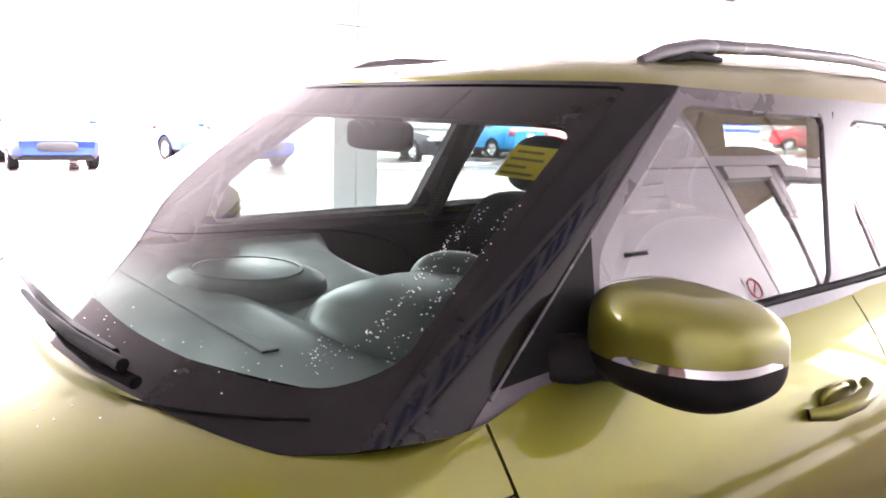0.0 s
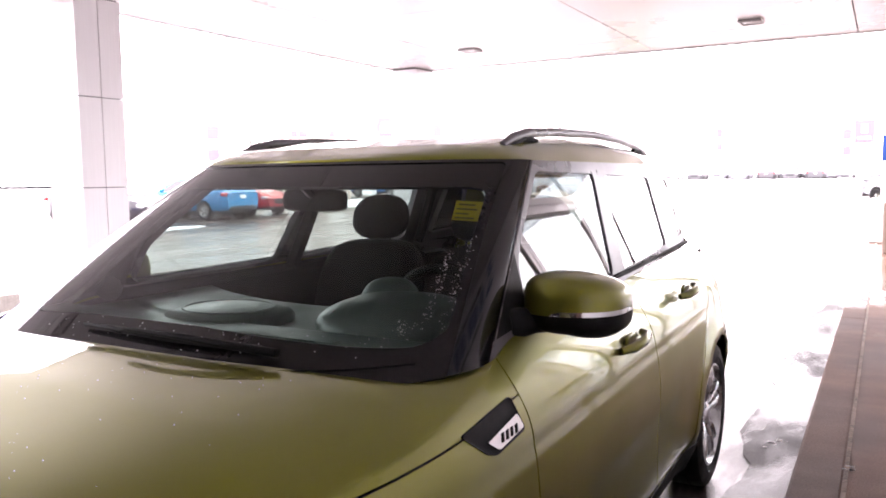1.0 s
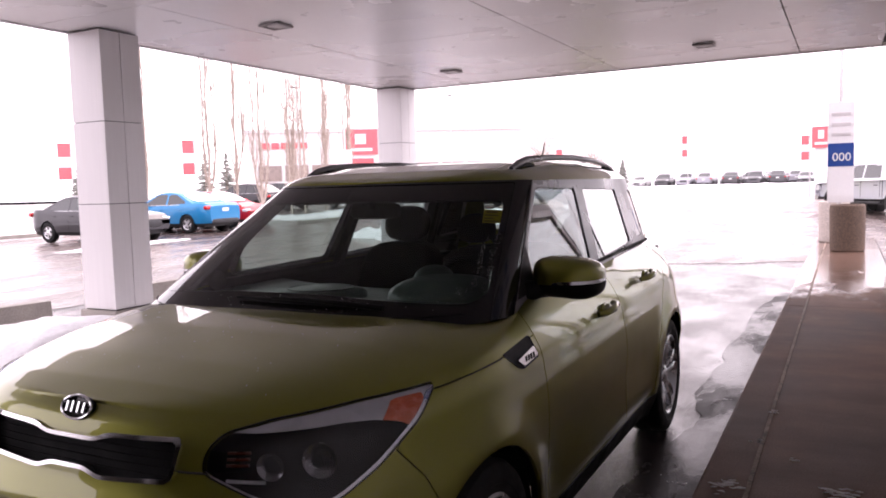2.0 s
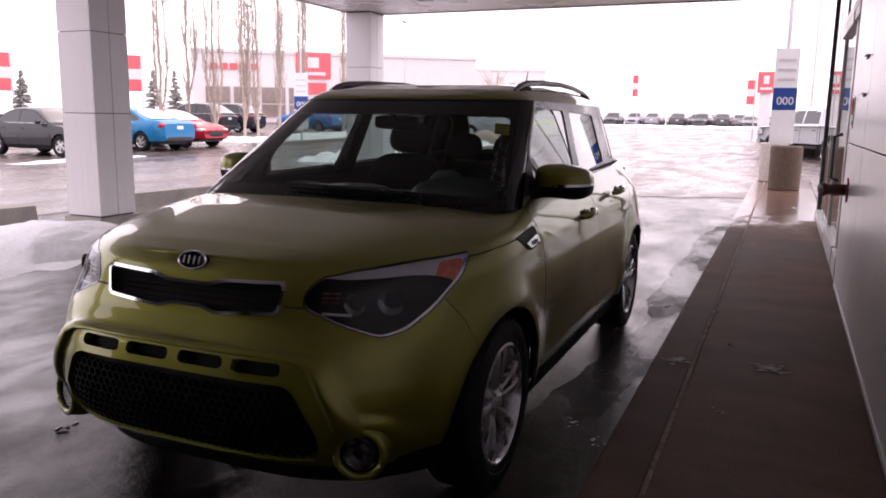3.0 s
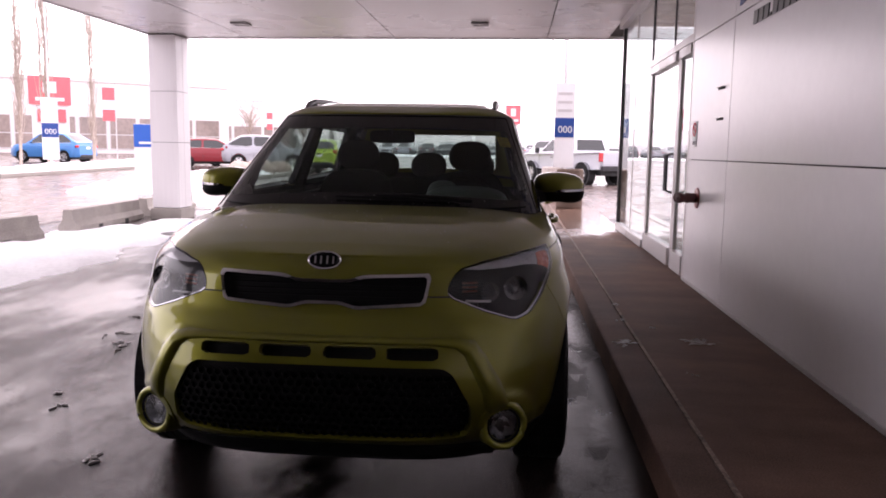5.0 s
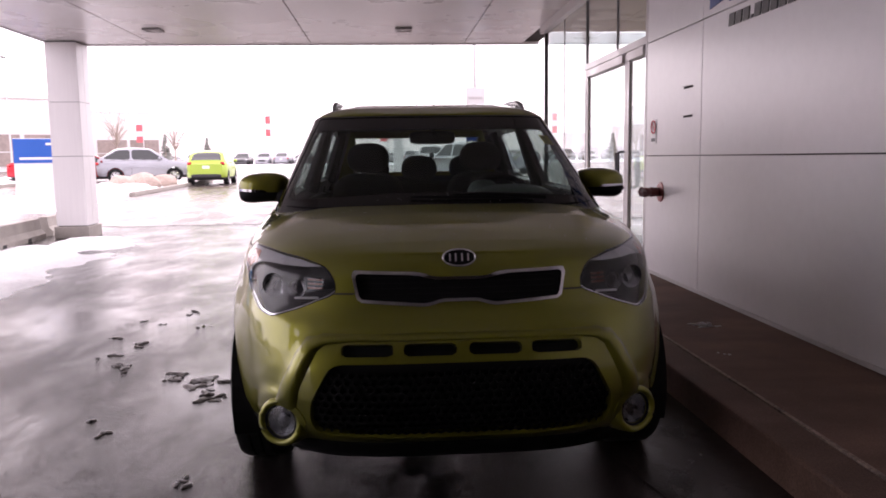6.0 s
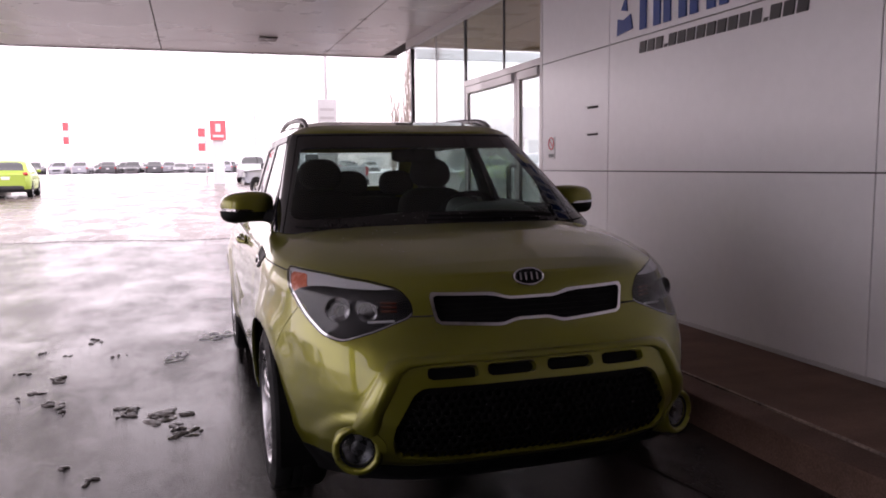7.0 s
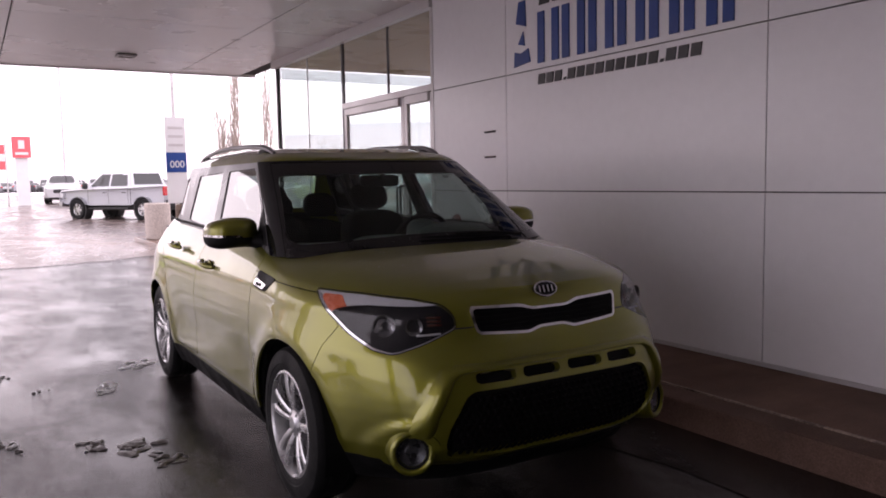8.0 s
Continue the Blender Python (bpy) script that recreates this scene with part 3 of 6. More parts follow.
RIM_X, RIM_Y = [0.15, 0.7, 1.0, 1.2, 1.42, 2.0, 2.6, 3.3, 3.8, 4.15], [0.80, 0.812, 0.815, 0.80, 0.768, 0.758, 0.752, 0.735, 0.70, 0.68]
AXLES, HUB_Z, ARCH_R = (0.85, 3.42), 0.33, 0.372

FRAME = sd([(-0.2, 0.668), (0.49, 0.668), (0.545, 0.635), (0.632, 0.46), (0.60, 0.30), (0.5, 0.285), (-0.2, 0.285)])
LOWER = sd(rounded([(-0.3, 0.578), (0.420, 0.578), (0.455, 0.560), (0.516, 0.445), (0.522, 0.380), (0.503, 0.322), (0.25, 0.307), (-0.3, 0.300)], 0.018))
FOG = (0.622, 0.352)


def ring_point(k, n_front, n_side, n_back, xf, xr, w, xc, xb, n_exp=3.5, r_exp=5.0):
    """The plan outline, from the nose's middle round the side to the tail's middle."""
    if k <= n_front:
        s = math.sin(math.pi / 2 * k / n_front)
        return xc - (xc - xf) * math.sqrt(max(0.0, 1 - s ** n_exp)), w * s
    k -= n_front
    if k <= n_side:
        return xc + (xb - xc) * k / n_side, w
    k -= n_side
    s = math.sin(math.pi / 2 * (1 - k / n_back))
    return xb + (xr - xb) * max(0.0, 1 - s ** r_exp) ** 0.4, w * s


NF, NS, NB = 76, 84, 22


def corner(z):
    """How full the front corner is at a height."""
    return tab(z, [0.3, 0.5, 0.70, 0.80, 0.93], [3.9, 4.4, 4.4, 3.7, 3.4])



def tub_point(k, h):
    # first the plan place at the middle height, then the true height under the shoulder line
    x, y = ring_point(k, NF, NS, NB, tab(0.6, NOSE_Z, NOSE_X), 4.1, 0.88, XC, XB)
    ztop = tab(x, TOP_X, TOP_Z)
    z = 0.19 + (ztop - 0.19) * h
    w = tab(z, FLANK_Z, FLANK_Y)
    if z > 0.84:
        t = (z - 0.84) / (ztop - 0.84)
        w = tab(0.84, FLANK_Z, FLANK_Y) * (1 - t ** 1.7) + tab(x, RIM_X, RIM_Y) * t ** 1.7
    x, y = ring_point(k, NF, NS, NB, tab(z, NOSE_Z, NOSE_X), tab(z, TAIL_Z, TAIL_X), w, XC, XB, corner(z))
    for ax in AXLES:
        r = math.hypot(x - ax, z - HUB_Z)
        if y > 0.6:
            y += 0.020 * math.exp(-((r - ARCH_R - 0.01) / 0.075) ** 2)
    if x < 0.75 and y < 0.8:
        d = min(FRAME(y, z), math.hypot(y - FOG[0], z - FOG[1]) - 0.118)
        lift = 0.016 * soft(0.5 - d / 0.03)
        x, y = x - lift * 0.9, y + lift * 0.35 * (y / 0.7)
    # the waist drawn in under the window line and over the sill
    if 1.2 < x < 3.0:
        y -= 0.012 * math.exp(-((z - 0.52) / 0.12) ** 2) * soft((x - 1.2) / 0.3) * soft((3.0 - x) / 0.3)
    return Vector((x, y, z))


def sheet(points):
    bm = bmesh.new()
    rows = [[bm.verts.new(p) for p in row] for row in points]
    for a, b in zip(rows, rows[1:]):
        for i in range(len(a) - 1):
            bm.faces.new((a[i], a[i + 1], b[i + 1], b[i]))
    bmesh.ops.remove_doubles(bm, verts=bm.verts, dist=1e-5)
    return bm


H_ROWS = [i / 56 for i in range(57)]
tub_rows = [[tub_point(k, h) for k in range(NF + NS + NB + 1)] for h in H_ROWS]
tub = sheet(tub_rows)

# hood: rows straight across from the shoulder line
HOOD_X, HOOD_Z = [0.17, 0.21, 0.30, 0.45, 0.70, 0.95, 1.10, 1.30, 1.5], [0.926, 0.936, 0.962, 0.993, 1.034, 1.060, 1.066, 1.070, 1.072]
hood_rows = []
for k in range(NF + 16):
    p = tub_rows[-1][k]
    if p.x > 1.46:
        break
    zc = max(tab(p.x, HOOD_X, HOOD_Z), p.z)
    hood_rows.append([Vector((p.x, p.y * t, zc - (zc - p.z) * (0.22 * t ** 2 + 0.78 * t ** 6))) for t in (i / 30 for i in range(31))])
hood = sheet(hood_rows)

# the upper body: windscreen, side windows, tail
GLASS_Z0, GLASS_Z1 = 1.02, 1.478
GF, GS, GB = 44, 70, 24


def cab_point(k, h):
    z = GLASS_Z0 + (GLASS_Z1 - GLASS_Z0) * h
    xf = 0.86 + 0.775 * (0.94 * h + 0.06 * h * h)
    xc = xf + 0.41 - 0.15 * h
    w = 0.772 - (z - 1.03) * 0.335 - 0.03 * max(0, h - 0.85) ** 2
    x, y = ring_point(k, GF, GS, GB, xf, 4.03 - 0.12 * h, w, xc, 3.55, 3.2, 4.0)
    y *= 1 - 0.105 * soft((x - 2.2) / 1.9)
    return Vector((x, y, z))


def cab_front(y, z):
    """The windscreen's x at a place."""
    h = (z - GLASS_Z0) / (GLASS_Z1 - GLASS_Z0)
    s = min(1.0, abs(y) / (0.772 - (z - 1.03) * 0.335))
    return 0.86 + 0.775 * (0.94 * h + 0.06 * h * h) + (0.41 - 0.15 * h) * (1 - math.sqrt(max(0.0, 1 - s ** 3.2)))


cab_rows = [[cab_point(k, i / 34) for k in range(GF + GS + GB + 1)] for i in range(35)]
cab = sheet(cab_rows)
ROOF_X, ROOF_Z = [1.61, 1.68, 1.80, 2.05, 2.5, 2.9, 3.3, 3.6, 3.95], [1.479, 1.502, 1.530, 1.562, 1.582, 1.587, 1.575, 1.55, 1.505]
roof_rows = []
for k in range(GF + GS + GB + 1):
    p = cab_rows[-1][k]
    zc = max(p.z, tab(p.x, ROOF_X, ROOF_Z))
    roof_rows.append([Vector((p.x, p.y * t, zc - (zc - p.z) * t ** 8)) for t in (1 - (1 - i / 28) ** 1.4 for i in range(29))])
roof = sheet(roof_rows)

car = thing("car", "lime-green metallic compact hatchback with black pillars, parked on wet asphalt", "car")


def side(f):
    """A region of the side, by x and z."""
    return lambda c: f(c.x, c.z) if c.y > 0.42 else 1.0


def nose(f):
    """A region of the front, by y and z."""
    return lambda c: f(c.y, c.z) if c.x < 0.75 else 1.0


# wheel openings
for ax in AXLES:
    take(tub, lambda c: (math.hypot(c.x - ax, c.z - HUB_Z) - ARCH_R) if c.y > 0.3 else 1.0).free()

# dark inner shell behind all gaps and openings, and the cabin's lining
shell = push(tub.copy(), -0.035)
take(shell, lambda c: c.z - 0.3 if 0.0 < c.x < 0.2 else 1.0).free()
skin_part("body_shell", whole(shell), CABIN, car, "black inner body shell")

# lamps, grilles and slots in the front
LAMP = rounded([(0.603, 0.797), (0.622, 0.852), (0.69, 0.893), (0.85, 0.914), (1.15, 0.929), (1.495, 0.934), (1.385, 0.858), (1.21, 0.775), (1.05, 0.722), (0.92, 0.708), (0.76, 0.745)], 0.035)
LAMP_SD = sd(LAMP)
lamp_in = lambda c: LAMP_SD(c.x + c.y, c.z) if (c.x < 0.85 and c.y > 0.3) else 1.0
lamp = take(tub, lambda c: lamp_in(c) + 0.001)
GRILLE = [(-0.3, 0.853), (0.085, 0.853), (0.145, 0.869), (0.372, 0.876), (0.352, 0.770), (0.115, 0.753), (0.060, 0.769), (-0.3, 0.769)]
GRILLE_SD = sd(rounded(GRILLE, 0.015))
grille_frame = take(tub, nose(lambda u, v: GRILLE_SD(u, v)))
grille_hole = take(grille_frame, nose(lambda u, v: GRILLE_SD(u, v) + 0.0105))
lower_hole = take(tub, nose(LOWER))
slot_holes = []
for a, b in ((0.020, 0.200), (0.234, 0.408)):
    f = sd(rounded([(a, 0.602), (b, 0.602), (b, 0.641), (a, 0.641)], 0.012))
    slot_holes.append(take(tub, nose(f)))
fog_in = lambda r: (lambda c: (math.hypot(c.y - FOG[0], c.z - FOG[1]) - r) if c.x < 0.75 else 1.0)
fog_ring = take(tub, fog_in(0.085))
fog_lens = take(fog_ring, fog_in(0.062))
chin = take(tub, lambda c: (c.z - 0.272 - 0.03 * soft((c.y - 0.5) / 0.25)) if c.x < 0.52 else 1.0)

# side panels
SILL = sd([(1.0, 0.1), (1.0, 0.315), (1.26, 0.315), (3.02, 0.315), (3.2, 0.315), (3.2, 0.1)])
sill = take(tub, side(SILL))
door_f = panel(tub, side(sd(rounded([(1.335, 0.33), (1.328, 0.90), (1.312, 1.0), (1.300, 1.2), (2.352, 1.2), (2.440, 0.33)], 0.03))))
door_r = panel(tub, side(sd(rounded([(2.44, 0.33), (2.352, 1.2), (3.42, 1.2), (3.40, 0.95), (3.20, 0.80), (3.03, 0.55), (2.98, 0.33)], 0.05))))
SHUT_S, SHUT_Z = [0.55, 0.66, 1.30, 1.50, 1.90, 2.20], [0.800, 0.800, 0.912, 0.916, 0.930, 0.953]
hood_rim = panel(tub, lambda c: max(tab(c.x + c.y, SHUT_S, SHUT_Z) - c.z, c.x - 1.40), 0.002)
fender = panel(tub, side(sd([(0.70, 1.10), (1.36, 1.10), (1.345, 0.2), (0.62, 0.2), (0.60, 0.60), (0.56, 0.72), (0.50, 0.80), (0.60, 0.90)])), 0.0016)
quarter = take(tub, lambda c: 2.8 - c.x)

# the clamshell hood: its top ends under the windscreen, its rim runs down to the shut line
take(hood, lambda c: cab_front(c.y, c.z) + 0.035 - c.x).free()
rim_mesh = bpy.data.meshes.new("rim")
hood_rim.to_mesh(rim_mesh)
hood_rim.free()
hood.from_mesh(rim_mesh)
bpy.data.meshes.remove(rim_mesh)
bmesh.ops.remove_doubles(hood, verts=hood.verts, dist=0.0004)
skin_part("hood", whole(thicken(hood, 0.02)), PAINT, car)
skin_part("bumper", whole(thicken(tub, 0.032)), PAINT, car)
pair("fender", thicken(fender), PAINT, car)
DOORS = []
for p in (door_f, door_r):
    thicken(p)
    DOORS.append(pair("door", p, PAINT, car))
skin_part("rear_body", whole(thicken(quarter)), PAINT, car)
pair("sill_cladding", thicken(push(sill, 0.004)), BLACKPLASTIC, car, "black plastic sill")
skin_part("chin_spoiler", whole(thicken(push(chin, 0.003), 0.03)), BLACKPLASTIC, car, "black plastic chin under the bumper")

# upper grille: chrome frame, dark mesh
skin_part("grille_surround", whole(thicken(push(grille_frame, 0.008), 0.03)), CHROME, car, "chrome grille surround")
skin_part("upper_grille", whole(push(grille_hole, -0.022)), BLACKPLASTIC, car, "black upper grille mesh")
skin_part("lower_grille", whole(push(lower_hole, -0.028)), BLACKPLASTIC, car, "black honeycomb lower grille")
for sl in slot_holes:
    pair("air_slot", push(sl, -0.033), BLACKPLASTIC, car, "black air slot")


def nose_x(y, z):
    """The front skin's x at a place."""
    w = tab(z, FLANK_Z, FLANK_Y)
    s = min(0.999, abs(y) / w) ** (corner(z) / 2)
    x = XC - (XC - tab(z, NOSE_Z, NOSE_X)) * math.sqrt(max(0.0, 1 - s * s))
    d = min(FRAME(abs(y), z), math.hypot(abs(y) - FOG[0], z - FOG[1]) - 0.118)
    return x - 0.0144 * soft(0.5 - d / 0.03)


# honeycomb over the lower grille and thin bars in the upper one
comb = bmesh.new()
cell = 0.030
for row in range(10):
    for col in range(-20, 21):
        cy, cz = (col + 0.5 * (row % 2)) * cell, 0.306 + row * cell * 0.866
        if LOWER(abs(cy), cz) < -0.012:
            hexa = [(cy + r * math.cos(a), cz + r * math.sin(a)) for r in (cell * 0.56, cell * 0.43) for a in (math.pi / 6 + math.pi / 3 * i for i in range(6))]
            vs = [[comb.verts.new((nose_x(u, v) + dx, u, v)) for u, v in hexa] for dx in (0.012, 0.026)]
            for i in range(6):
                j = (i + 1) % 6
                comb.faces.new((vs[0][i], vs[0][j], vs[0][6 + j], vs[0][6 + i]))
                comb.faces.new((vs[0][6 + i], vs[0][6 + j], vs[1][6 + j], vs[1][6 + i]))
part("grille_mesh", comb, BLACKPLASTIC, car, "black honeycomb mesh")
for i in range(5):
    z = 0.776 + i * 0.019
    part("grille_bar", tube([(nose_x(y, z) + 0.020, y, z) for y in np.linspace(-0.335, 0.335, 24)], 0.0025, 5), BLACKPLASTIC, car)

# oval badge on the nose with plain chrome strokes
tilt = pose(nose_x(0, 0.912) - 0.004, 0, 0.9135, 0, 22, 0)
oval = lathe([(0.0001, 0.004), (0.046, 0.004), (0.054, 0.006), (0.058, 0.002), (0.058, -0.01), (0.0001, -0.01)], steps=40, m=tilt @ pose(0, 0, 0, 0, -90, 0) @ Matrix.Diagonal((0.53, 1.0, 1.0, 1)))
emblem = part("emblem", oval, BLACKGLOSS, car, "black oval nose badge with chrome rim", smooth=40)
rim = tube([tilt @ Vector((-0.007, 0.056 * math.cos(a), 0.030 * math.sin(a))) for a in np.linspace(0, 2 * math.pi, 41)], 0.0035, 6)
part("rim", rim, CHROME, emblem, "chrome rim", smooth=50)
for yy, hh, lean in ((0.032, 0.026, 0.0), (0.012, 0.028, 0.0), (-0.010, 0.028, 0.0), (-0.031, 0.026, 0.0)):
    part("stroke", box(-0.0035, 0.0035, -0.003, 0.003, -hh / 2, hh / 2), CHROME, emblem).matrix_local = tilt @ pose(-0.0075, yy, 0, lean * 57, 0, 0)

# head lamps: bowl, lens, chrome line, amber end, reflectors
glass_lamp = lamp.copy()
push(glass_lamp, 0.004)
pocket = push(lamp.copy(), -0.03)
trim_lamp = lamp.copy()
lens_pair = pair("headlamp", glass_lamp, LENS, car, "clear headlamp lens over a dark bowl")
for o in lens_pair:
    o.visible_shadow = False
pair("bowl", pocket, LAMPBOWL, car, "dark headlamp bowl")
outline = take(trim_lamp, lambda c: -lamp_in(c) - 0.0045)
pair("dark_edge", push(outline, 0.001), BLACKGLOSS, car, "dark seal round the lamp")
lamp_top = lambda c: tab(c.x + c.y, [0.60, 0.70, 0.85, 1.0, 1.2, 1.35, 1.50], [0.815, 0.80, 0.78, 0.80, 0.862, 0.905, 0.930])
edge_ring = take(trim_lamp, lambda c: max(-lamp_in(c) - tab(c.x + c.y, [0.6, 0.9, 1.2, 1.4], [0.0095, 0.0100, 0.0150, 0.0170]), c.z - lamp_top(c)))
pair("chrome_edge", push(edge_ring, -0.002), CHROME, car, "chrome edge along the lamp's foot")
upper = take(trim_lamp, lambda c: (tab(c.x + c.y, [0.66, 0.80, 1.10, 1.20, 1.30, 1.36], [0.893, 0.887, 0.889, 0.884, 0.868, 0.845]) - c.z) if c.x + c.y > 0.66 else 1.0)
amber_m = take(upper, lambda c: max(1.262 + (c.z - 0.9) * 1.2 - (c.x + c.y), lamp_in(c) + 0.010, c.z - 0.918, (c.x + c.y) - 1.42))
pair("lamp_trim", push(upper, -0.006), WHITELENS, car, "pale strip along the lamp's top")
pair("marker", push(amber_m, -0.004), AMBER, car, "amber side marker")
trim_lamp.free()
for sgn in (1, -1):
    for y0, z0, r, mat in ((0.560, 0.808, 0.034, SMOKED), (0.650, 0.812, 0.044, SMOKED)):
        m = pose(nose_x(y0, z0) + 0.045, sgn * y0, z0, 0, -90, 0) @ pose(0, 0, 0, sgn * -18, 0, 0)
        part("reflector", lathe([(0.0001, 0.0), (r * 0.45, 0.004), (r * 0.62, 0.018), (r * 0.9, 0.028), (r, 0.03), (r, 0.024), (r * 0.5, -0.012), (0.0001, -0.014)], steps=24, m=m), mat, car, "round lamp reflector", smooth=40)
    for zz in (0.842, 0.828, 0.814):
        part("lamp_rib", tube([(nose_x(y, zz) + 0.012, sgn * y, zz) for y in (0.475, 0.50, 0.525)], 0.004, 6), RIB, car, smooth=40)
    part("light_bar", tube([(nose_x(y, 0.784 - (y - 0.49) * 0.06) + 0.002, sgn * y, 0.784 - (y - 0.49) * 0.06) for y in (0.488, 0.51, 0.53, 0.55, 0.572)], 0.0045, 6), WHITELENS, car, smooth=40)

# fog lamps in their round pods
pair("fog_ring", thicken(push(fog_ring, 0.004), 0.04), PAINT, car)
for i, o in enumerate(pair("fog_lamp", push(fog_lens, -0.016), LAMPBOWL, car, "round fog lamp")):
    sgn = 1 if i == 0 else -1
    out = Vector((-0.93, 0.36, 0.03)).normalized()
    side_ = Vector((0, 0, 1)).cross(out).normalized()
    m = Matrix.Diagonal((1, sgn, 1, 1)) @ Matrix.Translation(Vector((nose_x(*FOG), FOG[0], FOG[1])) + out * 0.018) @ Matrix((out.cross(side_), side_, out)).transposed().to_4x4()
    part("pod_barrel", lathe([(0.064, -0.03), (0.064, 0.004), (0.076, 0.008), (0.087, 0.000), (0.094, -0.03), (0.10, -0.10)], steps=40, m=m, caps=False), PAINT, o, smooth=40)
    part("pod_ring", tube([m @ Vector((0.074 * math.cos(a), 0.074 * math.sin(a), 0.003)) for a in np.linspace(0, 2 * math.pi, 41)], [0.013] * 41, 10), PAINT, o, smooth=60)
    part("fog_bowl", lathe([(0.0001, -0.016), (0.016, -0.014), (0.026, -0.018), (0.044, -0.006), (0.052, -0.002), (0.052, -0.012), (0.0001, -0.03)], steps=28, m=m), FOGBOWL, o, "dull silver bowl", smooth=40)
    part("fog_glass", lathe([(0.0001, 0.010), (0.03, 0.008), (0.055, 0.003), (0.056, 0.0), (0.0001, 0.0)], steps=28, m=m), LENS, o, "clear cover", smooth=40).visible_shadow = False
    part("fog_rim", tube([m @ Vector((0.059 * math.cos(a), 0.059 * math.sin(a), 0.002)) for a in np.linspace(0, 2 * math.pi, 33)], 0.005, 6), BLACKPLASTIC, o, smooth=50)
    # raised frame from over the slots down to the pod
    rows = []
    for y, z, wd, hh in ((0.0, 0.660, 0.024, 0.010), (0.2, 0.661, 0.024, 0.010), (0.40, 0.661, 0.026, 0.012), (0.465, 0.657, 0.036, 0.018), (0.508, 0.640, 0.056, 0.024), (0.535, 0.600, 0.064, 0.026), (0.560, 0.550, 0.066, 0.026), (0.585, 0.500, 0.070, 0.026), (0.596, 0.460, 0.078, 0.024), (0.605, 0.430, 0.085, 0.016), (0.613, 0.408, 0.090, 0.004)):
        rows.append((Vector((y, z)), wd, hh))
    line = []
    for k, (p, wd, hh) in enumerate(rows):
        d = (rows[min(k + 1, len(rows) - 1)][0] - rows[max(k - 1, 0)][0]).normalized()
        nrm = Vector((-d.y, d.x))
        row = []
        for q, up in ((-0.62, -0.010), (-0.5, 0.0), (-0.36, 0.75), (-0.2, 1.0), (0, 1.05), (0.2, 1.0), (0.36, 0.75), (0.5, 0.0), (0.62, -0.010)):
            c = p + nrm * wd * q
            h = hh * up if up >= 0 else up
            row.append(Vector((nose_x(c.x, c.y) - h * 0.92, sgn * (c.x + h * 0.35 * c.x / 0.6), c.y)))
        line.append(row)
    part("bumper_frame", sheet(line), PAINT, car, smooth=70)
    part("hood_gap", tube([(nose_x(y, 0.799) - 0.0005, sgn * y, 0.799) for y in (0.366, 0.39, 0.415, 0.438)], 0.0028, 6), JOINT, car)

# windows: the upper body is cut into panes and trim
WIN_F = sd(rounded([(1.560, 1.088), (1.594, 1.210), (1.650, 1.262), (1.900, 1.447), (2.412, 1.437), (2.290, 1.098)], 0.02))
WIN_R = sd(rounded([(2.420, 1.100), (2.540, 1.434), (3.235, 1.420), (3.215, 1.126)], 0.02))
WIN_Q = sd(rounded([(3.47, 1.132), (3.545, 1.412), (3.64, 1.405), (3.71, 1.36), (3.73, 1.15)], 0.02))
cside = lambda f: (lambda c: f(c.x, c.z) if (c.y > 0.4 and 1.4 < c.x < 3.86) else 1.0)
SCREEN = sd([(-1, 1.0), (-1, 1.472), (0.592, 1.470), (0.728, 1.085), (0.758, 1.0)])
CLEAR = sd(rounded([(-1, 1.108), (-1, 1.414), (0.560, 1.405), (0.600, 1.398), (0.712, 1.100), (0.690, 1.078), (0.655, 1.078), (0.45, 1.092), (0.2, 1.105)], 0.03))
win_f = take(cab, cside(WIN_F))
win_r = take(cab, cside(WIN_R))
win_q = take(cab, cside(WIN_Q))
front_of = lambda f: (lambda c: f(c.y, c.z) if c.x < 2.05 else 1.0)
screen = take(cab, front_of(SCREEN))
clear = take(screen, front_of(CLEAR))
tail_glass = take(cab, lambda c: max(1.15 - c.z, c.z - 1.425, c.y - 0.50) if c.x > 3.6 else 1.0)
d_pillar = take(cab, lambda c: (3.74 - (c.z - 1.1) * 0.08) - c.x)
skin_part("windscreen", whole(push(clear, 0.001)), CARGLASS, car, "clear windscreen with rain drops").visible_shadow = False
skin_part("screen_border", whole(thicken(screen, 0.008)), SCREENBAND, car, "black printed border of the windscreen")
for nm, p, mat in (("front_window", win_f, SIDEGLASS), ("rear_window", win_r, SIDEGLASS), ("quarter_window", win_q, BLACKGLOSS)):
    for o in pair(nm, push(p, -0.006), mat, car):
        o.visible_shadow = False
skin_part("tailgate_window", whole(push(tail_glass, -0.004)), SIDEGLASS, car).visible_shadow = False
lower_pillar = take(cab, lambda c: c.x - (1.30 + (c.z - 1.03) * 1.305))
for sgn in (1, -1):
    part("pillar_strip", tube([(1.302 + (z - 1.03) * 1.305, sgn * (0.776 - (z - 1.03) * 0.335), z) for z in (1.05, 1.15, 1.25, 1.35, 1.43, 1.474)], 0.0032, 6), GREYTRIM, car, "thin bright strip along the door frame")
pair("pillar", thicken(push(lower_pillar, 0.003), 0.03), BLACKGLOSS, car, "gloss black front pillar")
pair("window_frame", thicken(cab, 0.03), GREYTRIM, car, "dark grey window frame")
skin_part("tail_pillar", whole(thicken(d_pillar, 0.02)), PAINT, car)
skin_part("roof", whole(thicken(roof, 0.015)), PAINT, car)


